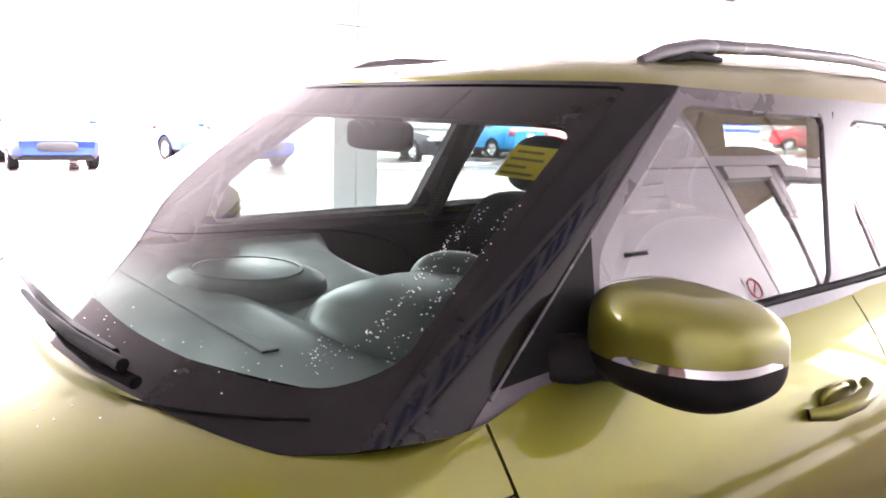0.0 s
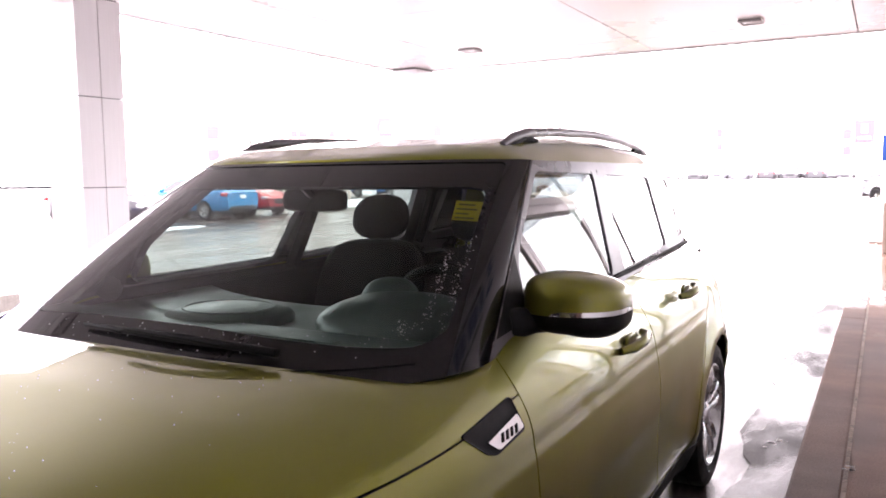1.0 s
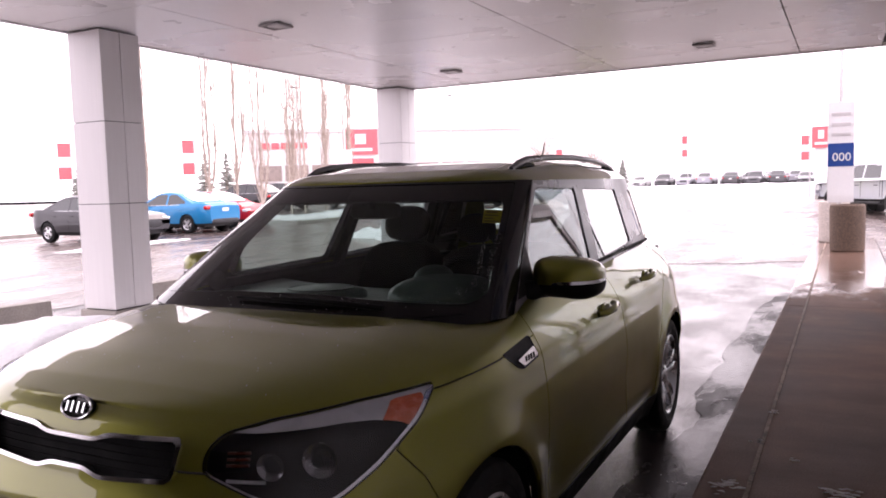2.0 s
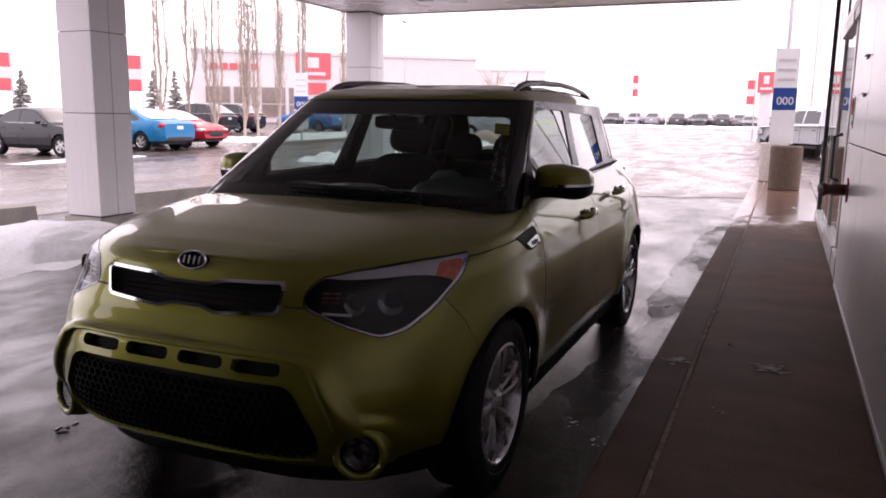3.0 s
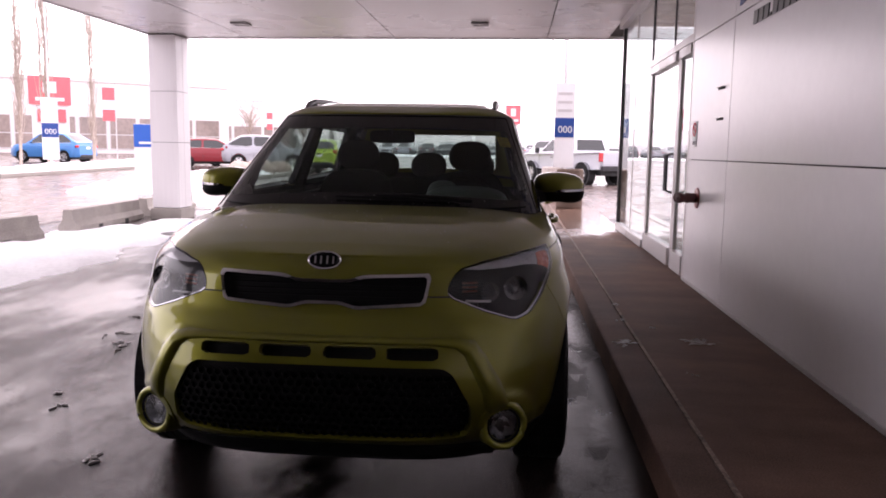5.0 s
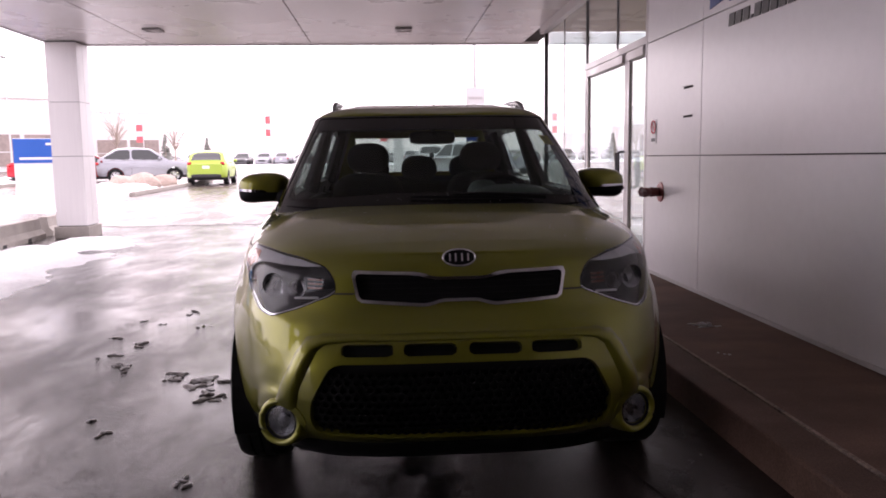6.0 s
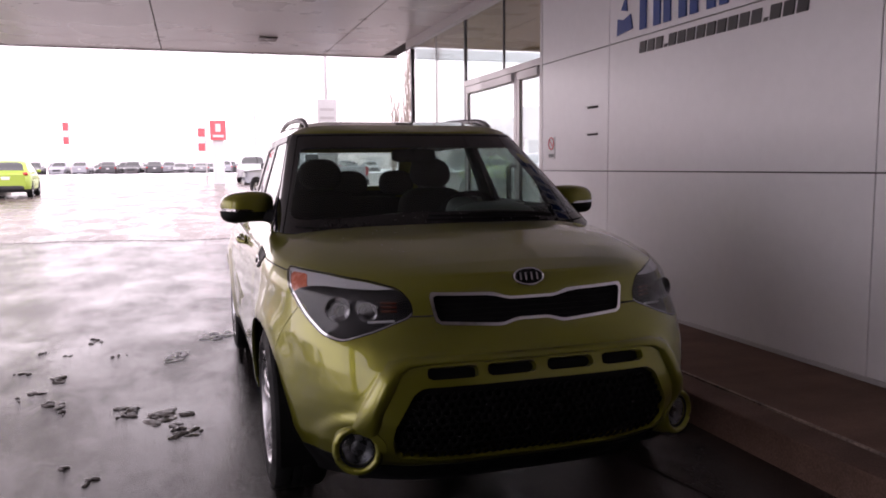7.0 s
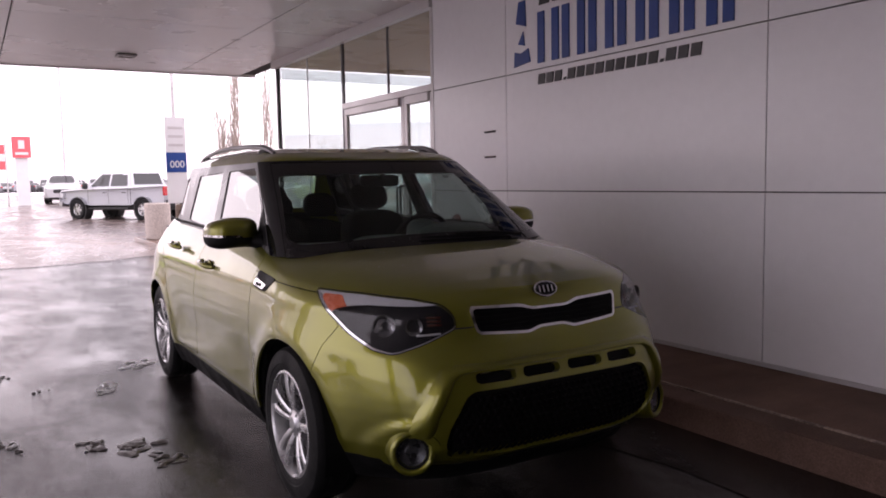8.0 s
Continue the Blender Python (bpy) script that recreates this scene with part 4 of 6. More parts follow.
def flank(x, z):
    """The side skin's y at a place."""
    ztop = tab(x, TOP_X, TOP_Z)
    w = tab(z, FLANK_Z, FLANK_Y)
    if z > 0.84:
        t = min(1.0, (z - 0.84) / (ztop - 0.84))
        w = tab(0.84, FLANK_Z, FLANK_Y) * (1 - t ** 1.7) + tab(x, RIM_X, RIM_Y) * t ** 1.7
    return w


# ---- the car's fittings
def sup(c, a, e1=0.6, e2=0.6, nu=20, nv=28, bm=None, warp=None):
    """A rounded block: a superellipsoid about c with half sizes a."""
    bm = bm or bmesh.new()
    pw = lambda v, e: math.copysign(abs(v) ** e, v)
    rows = []
    for i in range(nu + 1):
        u = -math.pi / 2 + math.pi * i / nu
        row = []
        for j in range(nv):
            t = 2 * math.pi * j / nv
            p = Vector((a[0] * pw(math.cos(u), e1) * pw(math.cos(t), e2), a[1] * pw(math.cos(u), e1) * pw(math.sin(t), e2), a[2] * pw(math.sin(u), e1)))
            row.append(bm.verts.new(Vector(c) + (warp(p) if warp else p)))
        rows.append(row)
    for r0, r1 in zip(rows, rows[1:]):
        for j in range(nv):
            bm.faces.new((r0[j], r0[(j + 1) % nv], r1[(j + 1) % nv], r1[j]))
    bmesh.ops.remove_doubles(bm, verts=bm.verts, dist=1e-5)
    return bm


def wheel(x, sgn):
    m = Matrix.Translation((x, sgn * 0.768, HUB_Z)) @ Matrix.Diagonal((1, sgn, 1, 1))
    R = 0.330
    tyre = lathe([(0.222, -0.095), (0.245, -0.106), (0.29, -0.108), (0.318, -0.098), (R, -0.078), (R, -0.045), (R - 0.006, -0.043), (R - 0.006, -0.037), (R, -0.035), (R, -0.004), (R - 0.006, -0.003), (R - 0.006, 0.003), (R, 0.004), (R, 0.035), (R - 0.006, 0.037), (R - 0.006, 0.043), (R, 0.045), (R, 0.078), (0.318, 0.098), (0.29, 0.108), (0.262, 0.109), (0.258, 0.106), (0.245, 0.106), (0.222, 0.095)], "y", 56, m=m, caps=False)
    w = part("wheel", tyre, RUBBER, car, "black tyre on a silver alloy wheel", smooth=35)
    part("rim", lathe([(0.224, -0.09), (0.228, 0.088), (0.232, 0.1), (0.222, 0.103), (0.212, 0.09), (0.205, 0.04), (0.20, -0.08)], "y", 56, m=m, caps=False), ALLOY, w, smooth=35)
    part("brake_disc", lathe([(0.001, 0.0), (0.15, 0.0), (0.15, 0.02), (0.07, 0.022), (0.06, 0.05), (0.001, 0.05)], "y", 32, m=m), BLACKPLASTIC, w, smooth=30)
    for i in range(5):
        for lean in (-1, 1):
            sp = bmesh.new()
            rows = []
            for t in (0, 0.25, 0.5, 0.75, 1.0):
                r = 0.045 + t * 0.172
                half = 0.013 + 0.006 * t
                off = lean * (0.012 + 0.030 * t)
                dish = 0.094 - 0.022 * (1 - t) + 0.01 * math.sin(math.pi * t)
                a = 2 * math.pi * i / 5 + 0.3
                row = []
                for dy, q in ((dish - 0.03, -half), (dish - 0.006, -half), (dish, -half * 0.5), (dish, half * 0.5), (dish - 0.006, half), (dish - 0.03, half)):
                    px, pz = r, off + q
                    row.append(sp.verts.new(m @ Vector((px * math.cos(a) - pz * math.sin(a), dy, px * math.sin(a) + pz * math.cos(a)))))
                rows.append(row)
            for r0, r1 in zip(rows, rows[1:]):
                for j in range(5):
                    sp.faces.new((r0[j], r0[j + 1], r1[j + 1], r1[j]))
            part("spoke", sp, ALLOY, w, smooth=40)
    part("centre_cap", lathe([(0.001, 0.088), (0.028, 0.087), (0.034, 0.082), (0.058, 0.074), (0.066, 0.055), (0.066, 0.03), (0.001, 0.03)], "y", 28, m=m), ALLOY, w, smooth=35)
    for i in range(5):
        a = 2 * math.pi * (i + 0.5) / 5 + 0.3
        part("wheel_nut", lathe([(0.009, 0.05), (0.009, 0.076), (0.005, 0.08)], "y", 8, m=m @ Matrix.Translation((0.047 * math.cos(a), 0, 0.047 * math.sin(a)))), DARKALU, w)


for wx in AXLES:
    for wsgn in (1, -1):
        wheel(wx, wsgn)
        arch = []
        for yy in (0.42, 0.60, 0.855):
            arch.append([Vector((wx + (ARCH_R + 0.004) * math.cos(a), wsgn * yy, max(0.2, HUB_Z + (ARCH_R + 0.004) * math.sin(a)))) for a in np.linspace(-0.35, math.pi + 0.35, 30)])
        part("arch_liner", sheet(arch), BLACKPLASTIC, car, "black wheel arch liner")
part("underbody", box(0.35, 3.9, -0.60, 0.60, 0.17, 0.42, 0.03), BLACKPLASTIC, car)
part("cabin_floor", box(1.3, 3.8, -0.74, 0.74, 0.42, 0.50), CABIN, car)
part("bulkhead", box(1.10, 1.16, -0.70, 0.70, 0.40, 0.97), CABIN, car)

for sgn in (1, -1):
    part("door_lining", box(1.50, 3.70, sgn * 0.745 - 0.004, sgn * 0.745 + 0.004, 0.50, 1.066, 0.002), CABIN, car, "dark door lining")


def screen_at(y, z, out=0.0):
    """A place on the windscreen."""
    h = (z - GLASS_Z0) / (GLASS_Z1 - GLASS_Z0)
    xf = 0.86 + 0.775 * (0.94 * h + 0.06 * h * h)
    w = 0.772 - (z - 1.03) * 0.335
    x = xf + (0.41 - 0.15 * h) * (1 - math.sqrt(max(0.0, 1 - (abs(y) / w) ** 3.2)))
    return Vector((x - 0.50 * out, y, z + 0.86 * out))


# dashboard with its pods
dash_rows = []
for i in range(71):
    y = -0.70 + 1.40 * i / 70
    row = []
    for j in range(60):
        t = j / 59
        x = 1.00 + 0.20 * (abs(y) / 0.7) ** 2 + 0.70 * min(1, t / 0.72) + (0.06 * math.sin((t - 0.72) / 0.28 * math.pi) if t > 0.72 else 0)
        z = 1.053 - 0.022 * soft((x - 1.27) / 0.10) - (max(0, t - 0.72) / 0.28) ** 1.3 * 0.42
        z -= 0.006 * math.exp(-((x - 1.33 - 0.2 * (y / 0.7) ** 2) / 0.012) ** 2)
        row.append(Vector((x, y, z)))
    dash_rows.append(row)
part("dashboard", sheet(dash_rows), DASH, car, "grey moulded dashboard", smooth=50)
part("speaker_pod", sup((1.385, 0.10, 1.038), (0.165, 0.190, 0.036), 0.7, 0.9), DASH, car, "oval speaker pod on the dashboard", smooth=50)
part("dash_ring", tube([(1.385 + 0.115 * math.cos(a), 0.10 + 0.135 * math.sin(a), 1.066) for a in np.linspace(0, 2 * math.pi, 37)], 0.007, 6), DASH, car, "raised ring on the dashboard", smooth=60)
part("instrument_hood", sup((1.50, -0.40, 1.035), (0.20, 0.215, 0.085), 0.75, 0.85, warp=lambda p: Vector((p.x, p.y, p.z * (0.75 + 0.25 * min(1.0, (p.x + 0.2) / 0.25))))), DASH, car, "curved hood over the instruments", smooth=50)
part("instrument_pod", sup((1.665, -0.27, 1.055), (0.09, 0.085, 0.085), 0.8, 0.9), DASH, car, "round instrument pod", smooth=50)
part("defrost_vent", box(1.165, 1.195, -0.44, 0.44, 1.045, 1.0565, 0.003), DASH, car)
wheel_m = pose(1.86, -0.37, 0.99, 0, 64, 0)
st = part("steering_wheel", tube([wheel_m @ Vector((0.185 * math.cos(a), 0.185 * math.sin(a), 0)) for a in np.linspace(0, 2 * math.pi, 41)], 0.016, 8), BLACKPLASTIC, car, "black steering wheel", smooth=60)
part("hub", sup((0, 0, 0), (0.075, 0.085, 0.03), 0.6, 0.8), BLACKPLASTIC, st, smooth=50).matrix_local = wheel_m
for a in (0.0, math.pi / 2, -math.pi / 2):
    part("spoke", tube([wheel_m @ Vector((0.05 * math.cos(a), 0.05 * math.sin(a), 0)), wheel_m @ Vector((0.18 * math.cos(a), 0.18 * math.sin(a), 0))], 0.013, 6), SATIN if a else BLACKPLASTIC, st)


def seat(x, y, width, back_top, head):
    s = part("seat", sup((x, y, 0.60), (0.27, width, 0.11), 0.5, 0.4), CLOTH, car, "black cloth seat", smooth=60)
    part("backrest", sup((x + 0.30, y, 0.5 + (back_top - 0.5) / 2 + 0.06), (0.10, width, (back_top - 0.5) / 2), 0.5, 0.4, warp=lambda p: Vector((p.x + 0.28 * p.z, p.y * (1 - 0.18 * max(0, p.z)), p.z))), CLOTH, s, smooth=60)
    for hy in head:
        hx = x + 0.42
        part("headrest", sup((hx, hy, back_top + 0.155), (0.055, 0.135, 0.095), 0.75, 0.7, warp=lambda p: Vector((p.x + 0.2 * p.z, p.y * (1 - 0.9 * max(0, p.z)), p.z))), CLOTH, s, smooth=60)
        for d in (-0.05, 0.05):
            part("headrest_post", tube([(hx - 0.03, hy + d, back_top - 0.03), (hx, hy + d, back_top + 0.1)], 0.007, 6), CHROME, s, "chrome post")


seat(2.13, -0.36, 0.24, 1.11, (-0.36,))
seat(2.13, 0.36, 0.24, 1.11, (0.36,))
seat(3.02, 0.0, 0.60, 1.03, (-0.36, 0.0, 0.36))
inner = sup((1.66, 0.0, 1.365), (0.018, 0.12, 0.034), 0.4, 0.4)
im = part("inside_mirror", inner, BLACKPLASTIC, car, "black inside mirror", smooth=50)
part("mirror_stem", tube([(1.65, 0, 1.38), (1.575, 0, 1.425)], 0.012, 6), BLACKPLASTIC, im)
for yy in (-0.36, 0.36):
    part("sun_visor", sup((1.80, yy, 1.455), (0.085, 0.19, 0.009), 0.4, 0.3), CABIN, car, smooth=40)
part("headliner", box(1.84, 3.75, -0.52, 0.52, 1.478, 1.49, 0.004), surface("grey_headliner", (0.045, 0.045, 0.046), 0.9), car, "dark grey headliner")
for sgn in (1, -1):
    part("pillar_lining", tube([(2.36, sgn * 0.70, 1.06), (2.47, sgn * 0.60, 1.44)], 0.032, 6), CABIN, car)
    part("pillar_lining", tube([(3.34, sgn * 0.655, 1.09), (3.38, sgn * 0.56, 1.44)], 0.028, 6), CABIN, car)

# outside mirrors
for sgn in (1, -1):
    def bend(p):
        return Vector((p.x + 0.030 * (p.y / 0.12) ** 2 * sgn ** 2, p.y, p.z - 0.012 * max(0, sgn * p.y) / 0.12))
    body = sup((1.567, sgn * 0.872, 1.122), (0.096, 0.128, 0.075), 0.62, 0.58, 40, 48, warp=bend)
    lowb = take(body, lambda c: c.z - (1.101 + 0.03 * (abs(c.y) - 0.88)))
    strip = take(body, lambda c: max(c.z - (1.1125 + 0.03 * (abs(c.y) - 0.88)), 0.838 - abs(c.y), c.x - 1.63))
    mr = part("mirror", body, PAINT, car, "olive mirror cap with a black foot", smooth=50)
    part("mirror_foot", lowb, BLACKPLASTIC, mr, "black plastic lower shell", smooth=50)
    for v in strip.verts:
        v.co.x -= 0.002
    part("turn_signal", strip, CHROME, mr, "silver turn signal strip", smooth=50)
    part("mirror_glass", sup((1.656, sgn * 0.877, 1.120), (0.006, 0.098, 0.056), 0.5, 0.5), CHROME, mr, "mirror glass", smooth=40)
    part("mirror_arm", tube([(1.47, sgn * 0.735, 1.072), (1.52, sgn * 0.785, 1.078), (1.58, sgn * 0.84, 1.080)], [0.044, 0.032, 0.034], 10), BLACKPLASTIC, mr, "black mirror arm", smooth=60)
    sail = prism([(1.335, 1.060), (1.578, 1.245), (1.545, 1.075)], 0.012, lambda u, v, w: (u, sgn * (0.772 - (v - 1.03) * 0.335 + w - 0.006), v))
    part("sail_panel", sail, BLACKPLASTIC, car, "black triangle at the mirror")

    # door handles with their cups
    for hx, hz, door in ((2.02, 0.918, 0), (2.755, 0.980, 1)):
        p = DOORS[door][0 if sgn > 0 else 1]
        yo = sgn * (0.862 if door == 0 else 0.866)
        part("handle_cup", sup((hx + 0.105, yo - sgn * 0.008, hz - 0.004), (0.055, 0.009, 0.028), 0.7, 0.6), PAINT, p, "dark handle cup", smooth=50)
        part("handle", tube([(hx, yo - sgn * 0.004, hz - 0.012), (hx + 0.03, yo + sgn * 0.022, hz - 0.006), (hx + 0.12, yo + sgn * 0.030, hz), (hx + 0.19, yo + sgn * 0.022, hz + 0.005), (hx + 0.22, yo - sgn * 0.004, hz + 0.008)], [0.012, 0.016, 0.016, 0.016, 0.012], 8), PAINT, p, smooth=60)

    # badge on the fender: dark plate, bright insert, plain strokes
    plate = prism(rounded([(1.040, 0.936), (1.275, 0.957), (1.290, 0.884), (1.145, 0.872), (1.110, 0.882)], 0.012), 0.008, lambda u, v, w: (u, sgn * (flank(u, v) - 0.004 + w), v))
    pl = part("fender_badge", plate, BLACKPLASTIC, car, "dark fender vent plate with a bright insert")
    part("insert", prism(rounded([(1.115, 0.905), (1.268, 0.924), (1.279, 0.893), (1.152, 0.881)], 0.008), 0.003, lambda u, v, w: (u, sgn * (flank(u, v) + 0.005 + w), v)), CHROME, pl, "bright metal insert")
    for i in range(4):
        part("stroke", prism([(1.168 + i * 0.022, 0.891), (1.177 + i * 0.022, 0.892), (1.186 + i * 0.022, 0.908), (1.177 + i * 0.022, 0.907)], 0.0015, lambda u, v, w: (u, sgn * (flank(u, v) + 0.0085 + w), v)), BLACKPLASTIC, pl)

    # belt strip under the side windows
    part("belt_strip", tube([(bx, sgn * (0.776 - (bz - 1.03) * 0.335), bz) for bx, bz in ((1.55, 1.082), (2.0, 1.090), (2.42, 1.096), (2.9, 1.108), (3.40, 1.124))], 0.008, 6), BLACKPLASTIC, car, "black strip under the windows", smooth=60)
    # roof rails
    def rail_at(x, up):
        zc = tab(x, ROOF_X, ROOF_Z)
        yr = 0.525 - 0.05 * soft((x - 2.4) / 1.5)
        return (x, sgn * yr, zc - (zc - 1.478) * (yr / (0.625 * (1 - 0.105 * soft((x - 2.2) / 1.9)))) ** 8 + up)
    pts = [rail_at(x, u) for x, u in ((1.900, 0.0), (1.97, 0.016), (2.08, 0.026), (2.35, 0.031), (2.75, 0.033), (3.15, 0.030), (3.45, 0.022), (3.60, 0.011), (3.68, 0.0))]
    part("roof_rail", tube(pts, [0.010, 0.015, 0.016, 0.015, 0.0145, 0.0145, 0.0145, 0.014, 0.009], 8), surface("grey_rail_metal", (0.20, 0.19, 0.20), 0.35, metal=0.5), car, "grey metal roof rail", smooth=60)
    part("rail_foot", tube([rail_at(1.93, -0.01), rail_at(2.04, 0.010), rail_at(2.16, 0.0)], [0.009, 0.014, 0.008], 12), BLACKPLASTIC, car, smooth=60)
    part("rail_foot", tube([rail_at(3.40, 0.0), rail_at(3.52, 0.012), rail_at(3.62, -0.006)], [0.008, 0.014, 0.008], 12), BLACKPLASTIC, car, smooth=60)
    part("tail_lamp", sup((4.02, sgn * 0.50, 1.02), (0.03, 0.045, 0.12), 0.5, 0.5), surface("red_lamp", (0.35, 0.01, 0.012), 0.2, coat=0.5), car, "red tail lamp", smooth=50)
part("aerial", tube([(3.66, 0.0, 1.56), (3.76, 0.0, 1.725)], [0.006, 0.003], 6), BLACKPLASTIC, car)

# wipers and cowl
def wiper(y0, y1, z0, z1, zmid):
    arm = [screen_at(y0 + (y1 - y0) * t, z0 + (z1 - z0) * t, 0.018 + 0.02 * math.sin(t * math.pi)) for t in (0, 0.2, 0.45, 0.7)]
    w = part("wiper", tube(arm, [0.010, 0.009, 0.007, 0.005], 8), BLACKPLASTIC, car, "black windscreen wiper", smooth=60)
    blade = [screen_at(y0 + (y1 - y0) * t, z0 + (z1 - z0) * t + 0.008, 0.012) for t in (0.08, 0.30, 0.52, 0.75, 1.0)]
    part("blade", tube(blade, [0.007, 0.009, 0.009, 0.008, 0.005], 6), BLACKPLASTIC, w, smooth=60)


wiper(-0.46, 0.14, 1.062, 1.072, 1.05)
cowl = bmesh.new()
rows = [[screen_at(y, 1.040 + 0.008 * (abs(y) / 0.7) ** 2, o) for y in np.linspace(-0.70, 0.70, 40)] for o in (0.006, -0.04)]
part("cowl", sheet(rows), BLACKPLASTIC, car, "black cowl under the windscreen", smooth=60)

# dealer's paper slip inside the windscreen, its lines as plain bars
slip = [screen_at(y, z, -0.012) for y, z in ((-0.548, 1.380), (-0.604, 1.375), (-0.626, 1.328), (-0.570, 1.334))]
sb = bmesh.new()
front_v = [sb.verts.new(v) for v in slip]
back_v = [sb.verts.new(v + Vector((0.001, 0, -0.001))) for v in slip]
sb.faces.new(front_v), sb.faces.new(back_v[::-1])
for i in range(4):
    sb.faces.new((front_v[i], front_v[(i + 1) % 4], back_v[(i + 1) % 4], back_v[i]))
sl = part("paper_slip", sb, STICKER, car, "yellow paper slip with printed lines")
for i, (zz, a, b) in enumerate(((1.372, 0.1, 0.8), (1.361, 0.05, 0.9), (1.350, 0.05, 0.6), (1.340, 0.05, 0.85))):
    ln = bmesh.new()
    q = [screen_at(-0.551 - (1.380 - z) * 0.46 - 0.050 * t, z - 0.005 * t, -0.0105) for t, z in ((a, zz), (b, zz), (b, zz - 0.004), (a, zz - 0.004))]
    ln.faces.new([ln.verts.new(v) for v in q])
    part("print_line", ln, INK, sl)

# rain drops on the glass and hood
drops = bmesh.new()
rng = random.Random(4)
for i in range(420):
    if i < 290:
        u = rng.random()
        if i % 8 < 3:
            y, z = -0.620 - 0.051 * u, 1.266 - 0.147 * u
        elif i % 8 < 5:
            y, z = -0.644 - 0.059 * u, 1.279 - 0.177 * u
        elif i % 8 < 6:
            y, z = -0.625 - 0.047 * u, 1.117 - 0.018 * u
        else:
            y, z = rng.uniform(-0.66, 0.3), rng.uniform(1.065, 1.11)
        y, z = y + rng.gauss(0, 0.004), z + rng.gauss(0, 0.006)
        c, r = screen_at(y, z, 0.002), rng.uniform(0.0006, 0.0017)
    else:
        x, y = rng.uniform(0.35, 1.0), rng.uniform(-0.6, 0.6)
        row = min(hood_rows, key=lambda q: abs(q[0].x - x))
        c, r = min(row, key=lambda q: abs(q.y - abs(y))).copy(), rng.uniform(0.0006, 0.0017)
        c.y = math.copysign(c.y, y)
        c += Vector((rng.uniform(-0.01, 0.01), rng.uniform(-0.008, 0.008), 0.0005))
    bmesh.ops.create_icosphere(drops, subdivisions=1, radius=r, matrix=Matrix.Translation(c) @ Matrix.Diagonal((1, 1, 0.7, 1)))
tagged(part("rain_drop", drops, surface("water_drop", (0.75, 0.77, 0.78), 0.05, vary=0.0, coat=1.0), car, "beads of rain water", smooth=80), kind="stuff")


# ---- things on the wall and on the walk
def wall_sign():
    """Lettering of the dealer's sign, as plain bars in its colours."""
    s = thing("wall_sign", "blue and black dealer lettering fixed to the white wall", "sign", pose(0, WALL_Y, 0))
    place = lambda u, v, w: (u, 0.001 + w, v)
    x = 2.985
    for i in range(7):
        wd = 0.27 if i != 6 else 0.10
        h = 0.42
        z0 = 2.325
        part("letter_bar", prism([(x, z0), (x - 0.085, z0), (x - 0.085, z0 + h), (x, z0 + h)], 0.012, place), BLUESIGN, s)
        if i != 6:
            part("letter_bar", prism([(x - wd + 0.085, z0), (x - wd, z0), (x - wd, z0 + h), (x - wd + 0.085, z0 + h)], 0.012, place), BLUESIGN, s)
        x -= wd + 0.045
    x = 2.99
    for i in range(17):
        wd = 0.085 if i not in (3, 13) else 0.03
        h = 0.085 if i not in (3, 13) else 0.022
        part("small_bar", prism([(x, 2.150), (x - wd, 2.150), (x - wd - 0.012, 2.150 + h), (x - 0.012, 2.150 + h)], 0.008, place), BLACKVINYL, s)
        x -= wd + 0.024
    x = 2.97
    for i in range(8):
        part("small_bar", prism([(x, 2.80), (x - 0.13, 2.80), (x - 0.155, 2.95), (x - 0.025, 2.95)], 0.008, place), BLACKVINYL, s)
        x -= 0.175
    for poly in ([(3.32, 2.33), (3.09, 2.355), (3.12, 2.47), (3.22, 2.44), (3.31, 2.46)], [(3.26, 2.52), (3.17, 2.50), (3.19, 2.62)], [(3.15, 2.66), (3.29, 2.70), (3.25, 2.88), (3.16, 2.88)], [(3.31, 2.93), (3.12, 2.91), (3.17, 3.02), (3.26, 3.02)]):
        part("emblem_piece", prism(poly, 0.010, place), BLUESIGN, s)


wall_sign()
for zz in (1.795, 1.564):
    v = thing("wall_vent", "small dark slot with a metal lip in the wall panel", "vent", pose(3.715, WALL_Y, zz), "wall slots")
    part("slot", box(-0.09, 0.09, 0.001, 0.006, -0.008, 0.008, 0.002), JOINT, v)
    part("lip", box(-0.09, 0.09, 0.001, 0.022, 0.009, 0.013, 0.001), ALU, v)
ns = thing("notice", "small white no-smoking notice with a red ring", "sign", pose(4.52, WALL_Y, 1.48))
part("plate", box(-0.075, 0.075, 0.001, 0.005, -0.12, 0.10, 0.002), WHITEPAINT, ns)
part("ring", tube([(0.055 * math.cos(a), 0.007, 0.03 + 0.055 * math.sin(a)) for a in np.linspace(0, 2 * math.pi, 25)], 0.006, 5), REDPAINT, ns, "red ring")
part("slash", tube([(0.038, 0.007, 0.068), (-0.038, 0.007, -0.008)], 0.005, 5), REDPAINT, ns)
part("text_bar", box(-0.055, 0.055, 0.0055, 0.0065, -0.10, -0.07), BLACKVINYL, ns)

sp = thing("standpipe", "dull red cast-iron fire hose connection on the wall", "standpipe", pose(4.32, WALL_Y, 0.93) @ Matrix.Scale(0.74, 4))
rot = pose(0, 0, 0, -90, 0, 0)
part("flange", lathe([(0.001, 0.02), (0.06, 0.02), (0.115, 0.012), (0.12, 0.001), (0.001, 0.001)], steps=28, m=rot), surface("red_flange", (0.36, 0.07, 0.075), 0.35, vary=0.2, scale=20), sp, "red round wall plate", smooth=35)
